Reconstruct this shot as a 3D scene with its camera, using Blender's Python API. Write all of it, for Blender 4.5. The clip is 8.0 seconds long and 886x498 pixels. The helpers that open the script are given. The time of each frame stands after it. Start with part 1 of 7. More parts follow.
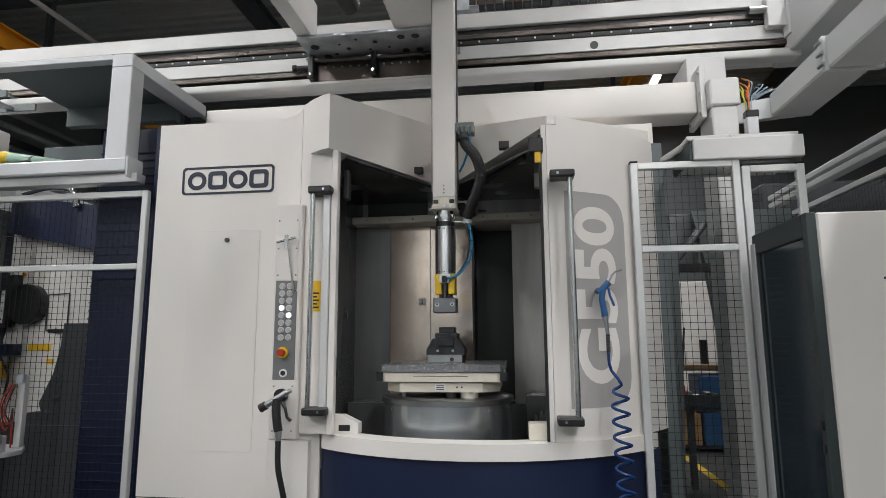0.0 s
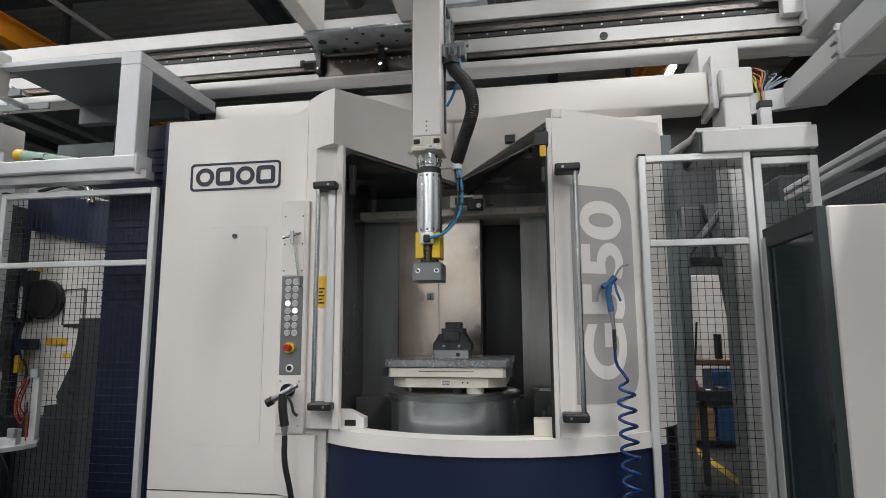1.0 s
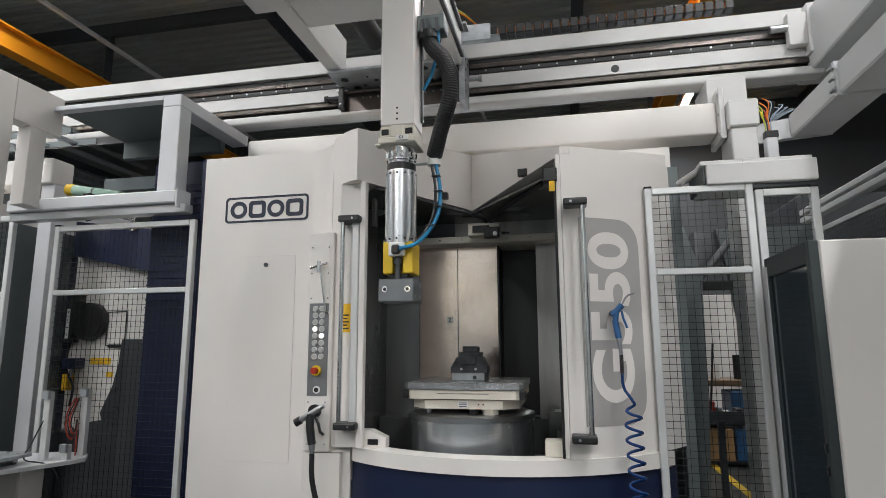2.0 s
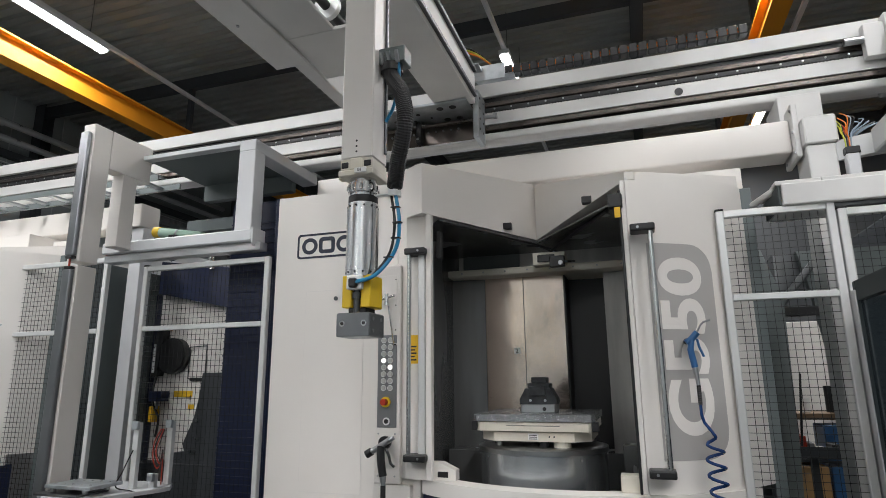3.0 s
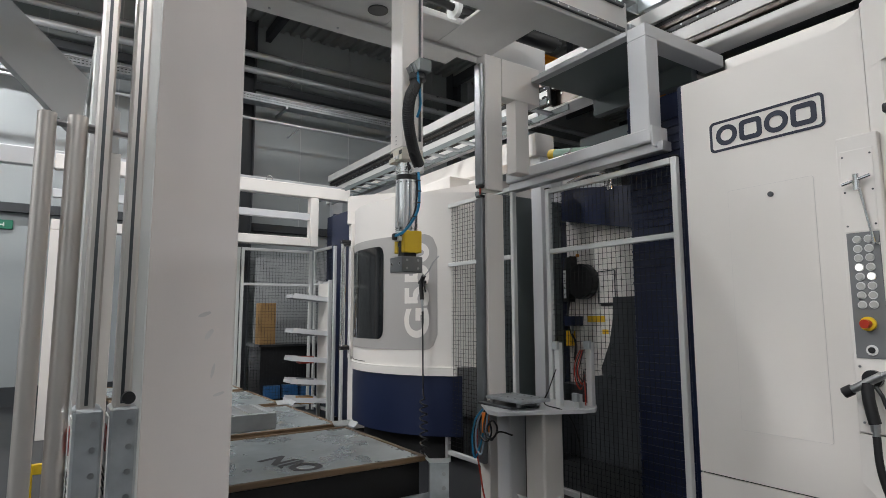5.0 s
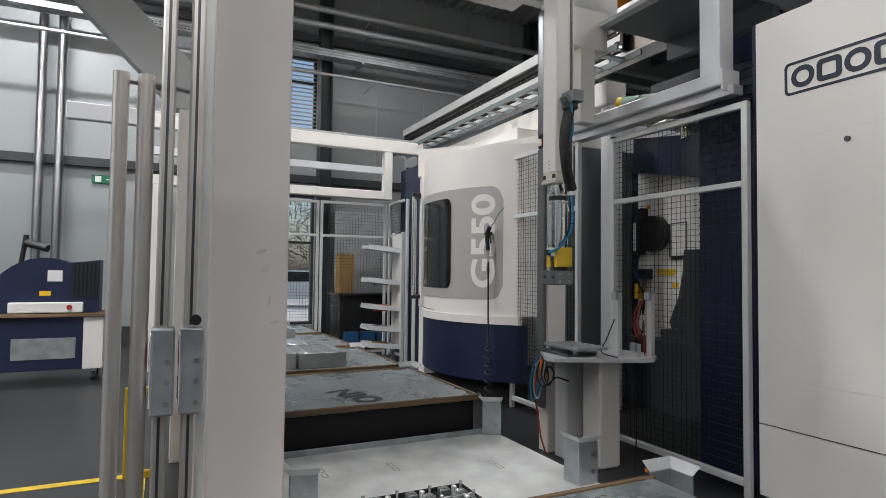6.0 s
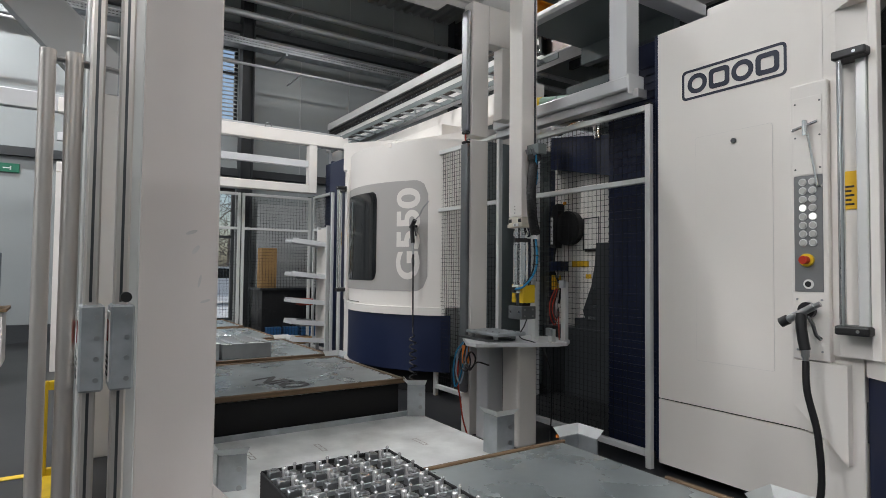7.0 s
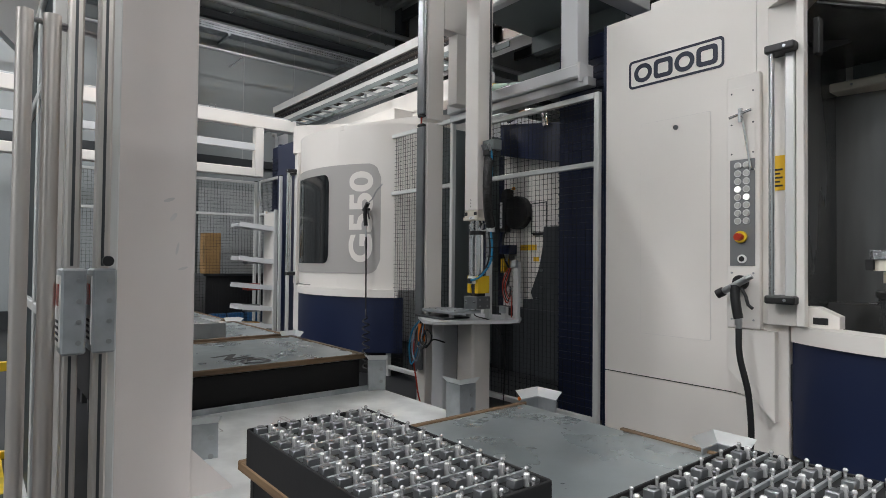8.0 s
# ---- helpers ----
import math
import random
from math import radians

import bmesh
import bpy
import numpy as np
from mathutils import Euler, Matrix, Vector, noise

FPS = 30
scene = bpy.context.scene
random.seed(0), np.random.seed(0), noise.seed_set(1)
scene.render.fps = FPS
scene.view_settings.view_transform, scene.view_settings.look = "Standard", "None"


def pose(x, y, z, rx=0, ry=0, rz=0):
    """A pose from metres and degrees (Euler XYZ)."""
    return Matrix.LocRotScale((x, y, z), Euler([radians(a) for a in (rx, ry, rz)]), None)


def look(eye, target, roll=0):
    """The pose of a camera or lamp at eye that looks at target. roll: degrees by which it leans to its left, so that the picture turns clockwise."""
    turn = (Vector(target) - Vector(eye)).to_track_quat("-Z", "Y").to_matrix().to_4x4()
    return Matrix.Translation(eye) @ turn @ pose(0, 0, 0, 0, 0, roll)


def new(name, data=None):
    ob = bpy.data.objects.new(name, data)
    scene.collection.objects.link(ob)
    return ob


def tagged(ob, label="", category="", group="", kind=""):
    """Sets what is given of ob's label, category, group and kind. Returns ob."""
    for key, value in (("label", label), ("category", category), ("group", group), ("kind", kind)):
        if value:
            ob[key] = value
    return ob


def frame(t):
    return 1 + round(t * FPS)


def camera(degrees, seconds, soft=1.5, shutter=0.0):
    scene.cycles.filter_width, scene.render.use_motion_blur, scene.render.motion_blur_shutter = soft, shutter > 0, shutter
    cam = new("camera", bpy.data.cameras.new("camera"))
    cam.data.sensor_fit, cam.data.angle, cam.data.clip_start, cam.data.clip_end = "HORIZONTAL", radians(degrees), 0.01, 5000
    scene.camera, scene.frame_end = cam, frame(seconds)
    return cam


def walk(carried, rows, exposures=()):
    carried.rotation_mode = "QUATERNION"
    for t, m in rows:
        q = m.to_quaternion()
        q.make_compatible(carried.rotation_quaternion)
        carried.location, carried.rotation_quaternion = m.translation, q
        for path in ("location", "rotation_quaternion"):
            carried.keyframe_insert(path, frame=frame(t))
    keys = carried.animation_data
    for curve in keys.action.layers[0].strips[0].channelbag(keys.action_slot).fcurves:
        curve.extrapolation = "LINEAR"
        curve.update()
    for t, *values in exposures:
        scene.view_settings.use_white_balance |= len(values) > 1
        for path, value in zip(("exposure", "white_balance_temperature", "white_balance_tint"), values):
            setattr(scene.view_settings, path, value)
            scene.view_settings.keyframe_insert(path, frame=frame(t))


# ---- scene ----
cam = camera(74.4, 8.0, soft=0.5)
PATH = [
    (0, (0.042, 0.046, 1.532), (-0.222, 2.005, 1.834), -0.3),
    (0.5, (0.078, 0.049, 1.543), (-0.212, 2.007, 1.828), -0.3),
    (1, (0.108, 0.071, 1.544), (-0.212, 2.025, 1.824), -0.3),
    (1.5, (0.168, -0.028, 1.618), (-0.184, 1.921, 1.89), -0.3),
    (2.8, (0.245, -0.246, 1.582), (-0.315, 1.622, 2.026), -0.3),
    (3, (0.219, -0.182, 1.591), (-0.395, 1.67, 2.029), -0.5),
    (3.5, (0.081, 0.038, 1.577), (-0.776, 1.795, 1.998), -0.4),
    (4, (-0.192, 0.264, 1.571), (-1.391, 1.827, 1.916), -0.3),
    (4.5, (-0.271, 0.316, 1.519), (-1.722, 1.655, 1.835), 0.0),
    (5, (-0.216, 0.271, 1.489), (-1.867, 1.375, 1.721), -0.2),
    (5.2, (-0.213, 0.305, 1.481), (-1.92, 1.33, 1.671), 0.1),
    (6.3, (0.014, 0.351, 1.419), (-1.789, 1.214, 1.488), 0.7),
    (6.5, (0.025, 0.337, 1.406), (-1.738, 1.28, 1.475), 0.8),
    (7, (0.075, 0.28, 1.377), (-1.597, 1.376, 1.45), 0.6),
    (7.5, (0.103, 0.21, 1.342), (-1.512, 1.387, 1.405), 0.6),
    (8, (0.091, 0.124, 1.297), (-1.464, 1.381, 1.337), 0.6),
]
walk(cam, [(t, look(eye, target, roll)) for t, eye, target, roll in PATH])

# ---- light: hall strip lamps with unseen fill lamps, daylight through the far windows ----
scene.view_settings.exposure = 0.0
world = bpy.data.worlds.new("sky")
scene.world = world
world.use_nodes = True
wn = world.node_tree.nodes
sky = wn.new("ShaderNodeTexSky")
sky.dust_density, sky.ozone_density, sky.air_density = 3.0, 1.0, 1.0
sky.sky_type, sky.sun_disc, sky.sun_elevation, sky.sun_rotation = "NISHITA", False, radians(40), radians(200)
wn["Background"].inputs["Strength"].default_value = 0.15
world.node_tree.links.new(sky.outputs[0], wn["Background"].inputs["Color"])
sun_data = bpy.data.lights.new("sun", "SUN")
sun_data.energy, sun_data.angle, sun_data.color = 1.5, radians(12), (1.0, 0.96, 0.9)
new("sun", sun_data).matrix_world = look((-30, -12, 27), (0, 0, 0))
LAMP_Z = 7.0
# x, y and watts of each strip lamp; most are unseen, added as fill
LAMPS = [(-7.9, -4.5, 90), (-7.9, 4.6, 120), (-5.7, -0.9, 80), (-1.6, -6.0, 20), (-3.0, -1.8, 60), (-1.6, 8.7, 120), (1.2, -4.6, 75), (3.0, -1.2, 170), (3.0, 1.6, 50), (0.4, -1.4, 20), (0.4, 0.8, 12), (3.0, 12.2, 175),
         (6.6, -2.0, 110), (6.6, 1.0, 110), (9.6, -1.5, 90), (-10.5, -2.5, 220), (-5.2, 1.8, 115), (-4.6, -5.2, 220), (-4.6, -9.0, 260), (-1.6, -9.2, 200), (3.0, -8.8, 260), (1.8, 6.4, 130)]


# ---- materials ----
def material(name, base, rough=0.5, metal=0.0, var=0.08, scale=6.0, bump=0.02, bump_scale=60.0, stretch=(1, 1, 1), island=0.0, coat=0.0):
    """Principled surface with broad stains, fine grain and relief."""
    m = bpy.data.materials.new(name)
    m.use_nodes = True
    nt = m.node_tree
    n, l = nt.nodes, nt.links
    b = n["Principled BSDF"]
    b.inputs["Metallic"].default_value = metal
    b.inputs["Coat Weight"].default_value = coat
    tc = n.new("ShaderNodeTexCoord")
    mp = n.new("ShaderNodeMapping")
    mp.inputs["Scale"].default_value = stretch
    l.new(tc.outputs["Object"], mp.inputs["Vector"])
    broad, fine = n.new("ShaderNodeTexNoise"), n.new("ShaderNodeTexNoise")
    broad.inputs["Scale"].default_value, broad.inputs["Detail"].default_value = scale * 0.35, 5
    fine.inputs["Scale"].default_value, fine.inputs["Detail"].default_value = bump_scale, 3
    for t in (broad, fine):
        l.new(mp.outputs[0], t.inputs["Vector"])
    mix = n.new("ShaderNodeMix")
    mix.data_type = "RGBA"
    mix.inputs[6].default_value = (*[c * (1 - var) for c in base], 1)
    mix.inputs[7].default_value = (*[min(1, c * (1 + var)) for c in base], 1)
    spread = n.new("ShaderNodeMapRange")
    spread.inputs[1].default_value, spread.inputs[2].default_value = 0.32, 0.68
    l.new(broad.outputs["Fac"], spread.inputs[0])
    l.new(spread.outputs[0], mix.inputs[0])
    out = mix.outputs[2]
    if island:
        info = n.new("ShaderNodeObjectInfo")
        mul = n.new("ShaderNodeMapRange")
        mul.inputs[3].default_value, mul.inputs[4].default_value = 1 - island, 1 + island
        l.new(info.outputs["Random"], mul.inputs[0])
        vm = n.new("ShaderNodeVectorMath")
        vm.operation = "SCALE"
        l.new(out, vm.inputs[0])
        l.new(mul.outputs[0], vm.inputs["Scale"])
        out = vm.outputs[0]
    l.new(out, b.inputs["Base Color"])
    rr = n.new("ShaderNodeMapRange")
    rr.inputs[3].default_value, rr.inputs[4].default_value = max(0.02, rough - 0.08), min(1, rough + 0.08)
    l.new(broad.outputs["Fac"], rr.inputs[0])
    l.new(rr.outputs[0], b.inputs["Roughness"])
    if bump:
        bp = n.new("ShaderNodeBump")
        bp.inputs["Strength"].default_value, bp.inputs["Distance"].default_value = bump, 0.01
        l.new(fine.outputs["Fac"], bp.inputs["Height"])
        l.new(bp.outputs[0], b.inputs["Normal"])
    return m


def glowing(name, colour, strength):
    m = bpy.data.materials.new(name)
    m.use_nodes = True
    b = m.node_tree.nodes["Principled BSDF"]
    b.inputs["Base Color"].default_value = (*colour, 1)
    b.inputs["Emission Color"].default_value = (*colour, 1)
    b.inputs["Emission Strength"].default_value = strength
    return m


def glass(name, tint, rough=0.02):
    m = bpy.data.materials.new(name)
    m.use_nodes = True
    b = m.node_tree.nodes["Principled BSDF"]
    b.inputs["Base Color"].default_value = (*tint, 1)
    b.inputs["Transmission Weight"].default_value = 1.0
    b.inputs["Roughness"].default_value = rough
    b.inputs["IOR"].default_value = 1.1
    return m


WHITE = material("warm_white_enamel", (0.785, 0.752, 0.712), 0.40, 0, 0.04, 2.0, 0.015, 240)
GREYW = material("light_grey_paint", (0.62, 0.63, 0.645), 0.42, 0, 0.05, 4.0, 0.02, 160)
POSTM = material("warm_grey_post_paint", (0.74, 0.69, 0.665), 0.55, 0, 0.05, 5.0, 0.02, 160)
SCUFF = material("faint_grey_scuff", (0.62, 0.60, 0.59), 0.6, 0, 0.1, 30.0, 0.0)
# Black of the carriers, and of panels that stand for shade underneath.
BLACKM = material("matt_black_board_and_under_shade", (0.007, 0.007, 0.008), 0.8, 0, 0.2, 12.0, 0.03, 60)
RAILW = material("grey_white_rail_paint", (0.65, 0.645, 0.63), 0.45, 0, 0.07, 5.0, 0.02, 120)
GIRD = material("mid_grey_girder_paint", (0.55, 0.56, 0.56), 0.5, 0, 0.06, 3.0, 0.02, 160)
CREAM = material("cream_cast_paint", (0.66, 0.62, 0.53), 0.45, 0, 0.07, 9.0, 0.04, 90)
GREYMARK = material("grey_lettering_field", (0.40, 0.385, 0.37), 0.45, 0, 0.03, 3.0, 0.01, 240)
NAVY = material("navy_enamel", (0.009, 0.016, 0.050), 0.42, 0, 0.12, 3.0, 0.02, 200)
NAVYMARK = material("navy_print", (0.010, 0.016, 0.038), 0.55, 0, 0.05, 5.0, 0.0)
ALU = material("anodised_aluminium", (0.70, 0.71, 0.70), 0.34, 0.3, 0.06, 8.0, 0.03, 90, (1, 1, 0.06))
ALUX = material("brushed_aluminium_rail", (0.62, 0.63, 0.64), 0.34, 0.85, 0.08, 8.0, 0.03, 90, (0.06, 1, 1))
CHROME = material("chromed_steel", (0.80, 0.80, 0.80), 0.14, 1.0, 0.04, 10.0, 0.01, 90)
STAIN = material("stainless_sheet", (0.66, 0.57, 0.505), 0.2, 1.0, 0.18, 9.0, 0.5, 3.5)
# Upright streak reflections of the drum are put into its tone noise.
DRUM = material("grey_drum_steel_with_streak_reflections", (0.50, 0.53, 0.55), 0.24, 0.9, 0.3, 12.0, 0.12, 9, (1, 1, 0.12))
PINST = material("polished_steel_pins", (0.70, 0.70, 0.70), 0.28, 0.6, 0.05, 12.0, 0.0)
BARREL = material("polished_aluminium_barrel", (0.82, 0.83, 0.84), 0.2, 1.0, 0.05, 8.0, 0.02, 90, (1, 1, 0.06))
# Dark reflections of the enclosure are put into this sheet's base colour.
STAIND = material("dull_sheet_with_dark_reflections", (0.20, 0.205, 0.205), 0.26, 0.6, 0.4, 7.0, 0.06, 30, (1, 1, 0.15))
STEEL = material("turned_steel", (0.42, 0.43, 0.44), 0.3, 1.0, 0.15, 14.0, 0.04, 60, (1, 1, 0.2))
TUBEM = material("bright_zinc_tube", (0.66, 0.62, 0.585), 0.30, 0.75, 0.15, 8.0, 0.02, 60, (1, 1, 0.1))
BLOCKM = material("milled_grey_steel", (0.42, 0.44, 0.45), 0.34, 0.7, 0.2, 14.0, 0.03, 60, island=0.3)
GALV = material("galvanised_steel", (0.46, 0.49, 0.51), 0.42, 0.8, 0.22, 22.0, 0.04, 50)
GALVL = material("worn_zinc_plate", (0.30, 0.34, 0.35), 0.26, 0.55, 0.15, 12.0, 0.05, 45)
nt = GALVL.node_tree
scr = nt.nodes.new("ShaderNodeTexNoise")
scr.inputs["Scale"].default_value, scr.inputs["Detail"].default_value, scr.inputs["Distortion"].default_value = 5.0, 9.0, 0.2
smap = nt.nodes.new("ShaderNodeMapRange")
smap.inputs[1].default_value, smap.inputs[2].default_value, smap.inputs[3].default_value, smap.inputs[4].default_value = 0.3, 0.7, 0.22, 0.36
nt.links.new(nt.nodes["Texture Coordinate"].outputs["Object"], scr.inputs["Vector"])
nt.links.new(scr.outputs["Fac"], smap.inputs[0])
nt.links.new(smap.outputs[0], nt.nodes["Principled BSDF"].inputs["Roughness"])
DARKST = material("burnished_dark_steel", (0.10, 0.105, 0.11), 0.36, 0.85, 0.2, 14.0, 0.04, 60)
GUNGREY = material("dark_grey_anodised_block", (0.22, 0.23, 0.24), 0.32, 0.75, 0.1, 14.0, 0.03, 80)
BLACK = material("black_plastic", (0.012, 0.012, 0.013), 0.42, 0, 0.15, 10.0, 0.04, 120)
RUBBER = material("black_corrugated_hose", (0.010, 0.010, 0.011), 0.5, 0, 0.15, 10.0, 0.04, 120)
PANELDK = material("dark_grey_control_plate", (0.19, 0.195, 0.20), 0.4, 0.3, 0.05, 8.0, 0.02, 150)
VISEM = material("charcoal_oiled_steel", (0.045, 0.047, 0.05), 0.38, 0.6, 0.4, 30.0, 0.08, 90)
WETPL = material("wet_chip_strewn_steel", (0.26, 0.275, 0.285), 0.25, 0.7, 0.55, 420.0, 0.6, 300)
BORE = material("oily_brown_steel", (0.10, 0.085, 0.075), 0.3, 0.85, 0.35, 10.0, 0.05, 60)
RACKSHADE = material("greased_rack_and_recess_shade", (0.018, 0.018, 0.019), 0.45, 0.3, 0.2, 20.0, 0.05, 90)
PIPEB = material("bright_zinc_pipe", (0.72, 0.74, 0.75), 0.3, 0.55, 0.06, 8.0, 0.0)
WIRE = material("black_coated_wire", (0.016, 0.018, 0.018), 0.5, 0.2, 0.1, 10.0, 0.0)
BLUE = material("blue_plastic", (0.035, 0.12, 0.28), 0.35, 0, 0.08, 10.0, 0.02, 120)
HOSEBLUE = material("navy_polyurethane_hose", (0.012, 0.045, 0.16), 0.22, 0, 0.08, 10.0, 0.01, 120)
TUBEBLUE = material("blue_air_tube", (0.02, 0.22, 0.42), 0.3, 0, 0.08, 10.0, 0.01, 120)
YELLOW = material("yellow_paint", (0.75, 0.50, 0.02), 0.42, 0, 0.08, 12.0, 0.03, 90)
YLABEL = material("yellow_label", (0.80, 0.48, 0.02), 0.5, 0, 0.05, 12.0, 0.0)
FLOORY = material("worn_yellow_floor_paint", (0.72, 0.50, 0.02), 0.55, 0, 0.2, 25.0, 0.05, 60)
RED = material("red_plastic", (0.38, 0.03, 0.012), 0.35, 0, 0.08, 10.0, 0.02, 120)
ORANGE = material("orange_crane_enamel", (0.58, 0.225, 0.005), 0.6, 0, 0.1, 3.0, 0.02, 80)
ORANGEC = material("orange_cable", (0.75, 0.20, 0.02), 0.45, 0, 0.1, 10.0, 0.0)
GREENC = material("yellow_green_cable", (0.45, 0.50, 0.05), 0.45, 0, 0.1, 10.0, 0.0)
GREYC = material("grey_blue_cable", (0.30, 0.38, 0.46), 0.45, 0, 0.1, 10.0, 0.0)
# Lip zinc is paler than the plates; its white reflection is painted in.
LIP = material("reflection_pale_zinc_lip", (0.72, 0.74, 0.74), 0.4, 0.15, 0.08, 12.0, 0.02, 40)
DARKHOUS = material("dark_green_grey_housing", (0.17, 0.195, 0.195), 0.45, 0.1, 0.15, 4.0, 0.02, 60)
STREAK = material("streaked_grey_sheet", (0.50, 0.495, 0.475), 0.32, 0.6, 0.4, 9.0, 0.05, 30, (1, 1, 0.15))
DECK = material("pale_lift_deck", (0.66, 0.68, 0.67), 0.42, 0.15, 0.22, 12.0, 0.05, 30)
WOOD = material("worn_plywood_edge", (0.16, 0.10, 0.052), 0.62, 0, 0.75, 14.0, 0.12, 40, (0.2, 0.2, 3))
CARD = material("brown_cardboard", (0.42, 0.25, 0.10), 0.7, 0, 0.12, 9.0, 0.05, 60)
FLOORM = material("dark_sealed_concrete", (0.017, 0.018, 0.020), 0.42, 0, 0.22, 2.4, 0.03, 30)
CEIL = material("grey_trapezoid_roof_sheet", (0.29, 0.305, 0.29), 0.55, 0.1, 0.12, 2.0, 0.02, 30)
STEELD = material("dark_painted_roof_steel", (0.045, 0.05, 0.055), 0.5, 0.1, 0.15, 3.0, 0.02, 40)
WALLP = material("grey_sandwich_panel", (0.34, 0.37, 0.375), 0.42, 0.1, 0.07, 1.4, 0.02, 60)
WALLD = material("dark_hall_cladding", (0.075, 0.08, 0.085), 0.5, 0.1, 0.12, 1.4, 0.02, 60)
MARK = material("black_print", (0.02, 0.02, 0.022), 0.5, 0, 0.1, 10.0, 0.0)
PAPER = material("white_label", (0.75, 0.75, 0.73), 0.55, 0, 0.03, 10.0, 0.0)
GREENS = material("green_safety_sign", (0.01, 0.16, 0.09), 0.4, 0, 0.04, 10.0, 0.0)
MINT = material("pale_green_plastic", (0.35, 0.52, 0.42), 0.4, 0, 0.06, 10.0, 0.02, 90)
ROOFTEAL = material("grey_green_sheet_and_canopy_shade", (0.13, 0.155, 0.158), 0.5, 0.1, 0.1, 3.0, 0.01, 60)
GREYPL = material("grey_blind_slat", (0.46, 0.48, 0.485), 0.5, 0.2, 0.08, 6.0, 0.0)
SMOKE = material("smoked_window_pane", (0.012, 0.013, 0.014), 0.08, 0, 0.1, 4.0, 0.0)
TINT = material("blue_grey_tinted_pane", (0.022, 0.034, 0.044), 0.12, 0, 0.12, 3.0, 0.0)
DARKTEAL = material("dark_teal_frame_paint", (0.035, 0.046, 0.047), 0.5, 0, 0.1, 5.0, 0.02, 90)
TINTP = material("dark_teal_guard_panel", (0.030, 0.042, 0.046), 0.45, 0, 0.15, 3.0, 0.0)
TINTP.node_tree.nodes["Principled BSDF"].inputs["Specular IOR Level"].default_value = 0.12
CLEAR = glass("clear_pane", (0.93, 0.96, 0.96))
GLOW = glowing("lamp_tube", (1.0, 0.99, 0.98), 9.0)
BTNLIT = glowing("lit_button", (1.0, 0.97, 0.9), 1.6)
BTN = material("clear_button_cap", (0.46, 0.46, 0.44), 0.3, 0, 0.05, 10.0, 0.0)
SIGNLIT = material("sign_white", (0.75, 0.8, 0.77), 0.4, 0, 0.03, 10.0, 0.0)
SNOW = material("pale_outdoor_ground", (0.55, 0.56, 0.57), 0.8, 0, 0.12, 0.6, 0.1, 5)
BARK = material("bare_twigs", (0.10, 0.085, 0.07), 0.8, 0, 0.2, 10.0, 0.0)
CARW = material("white_car_paint", (0.72, 0.73, 0.75), 0.25, 0, 0.02, 2.0, 0.0, coat=0.5)

# ---- building blocks ----
ORG = {}


def thing(name, base, label, category, group="", kind=""):
    ob = new(name)
    ob.location = base
    ob.empty_display_size = 0.1
    ORG[ob] = Vector(base)
    return tagged(ob, label, category, group, kind)


def part(name, bm, mat, parent=None, label="", smooth=False):
    """One mesh object from a bmesh in world metres, under a thing or a part."""
    me = bpy.data.meshes.new(name)
    if parent is not None:
        bm.transform(Matrix.Translation(-ORG[parent]))
    bmesh.ops.recalc_face_normals(bm, faces=bm.faces)
    bm.to_mesh(me)
    bm.free()
    me.materials.append(mat)
    if smooth:
        for p in me.polygons:
            p.use_smooth = True
        me.set_sharp_from_angle(angle=radians(38))
    ob = new(name, me)
    if parent is not None:
        ob.parent = parent
        ORG[ob] = ORG[parent]
    if label:
        ob["label"] = label
    return ob


def single(name, bm, mat, base, label, category, group="", kind="", smooth=False):
    """A thing that is one mesh, with its origin at base."""
    bm.transform(Matrix.Translation(-Vector(base)))
    ob = part(name, bm, mat, None, "", smooth)
    ob.location = base
    ORG[ob] = Vector(base)
    return tagged(ob, label, category, group, kind)


def struct(name, bm, mat, label, category="", smooth=False):
    ob = part(name, bm, mat, None, "", smooth)
    ORG[ob] = Vector((0, 0, 0))
    return tagged(ob, label, category or name.split("_")[0], "", "structure")


def B(*boxes, bevel=0.004, seg=1):
    """Bevelled boxes (x0, x1, y0, y1, z0, z1) in one bmesh."""
    bm = bmesh.new()
    for x0, x1, y0, y1, z0, z1 in boxes:
        r = bmesh.ops.create_cube(bm, size=1.0, matrix=Matrix.LocRotScale(((x0 + x1) / 2, (y0 + y1) / 2, (z0 + z1) / 2), None, (abs(x1 - x0), abs(y1 - y0), abs(z1 - z0))))
        if bevel:
            off = min(bevel, 0.3 * min(abs(x1 - x0), abs(y1 - y0), abs(z1 - z0)))
            bmesh.ops.bevel(bm, geom=list({e for v in r["verts"] for e in v.link_edges}), offset=off, segments=seg, affect="EDGES", profile=0.5)
    return bm


def rod(bm, a, b, r, seg=12, r2=None):
    """A capped cylinder or cone from a to b."""
    a, b = Vector(a), Vector(b)
    d = b - a
    m = Matrix.Translation((a + b) / 2) @ d.to_track_quat("Z", "Y").to_matrix().to_4x4()
    bmesh.ops.create_cone(bm, cap_ends=True, segments=seg, radius1=r, radius2=r if r2 is None else r2, depth=d.length, matrix=m)
    return bm


def R(*rods, seg=12):
    bm = bmesh.new()
    for a, b, r in rods:
        rod(bm, a, b, r, seg)
    return bm


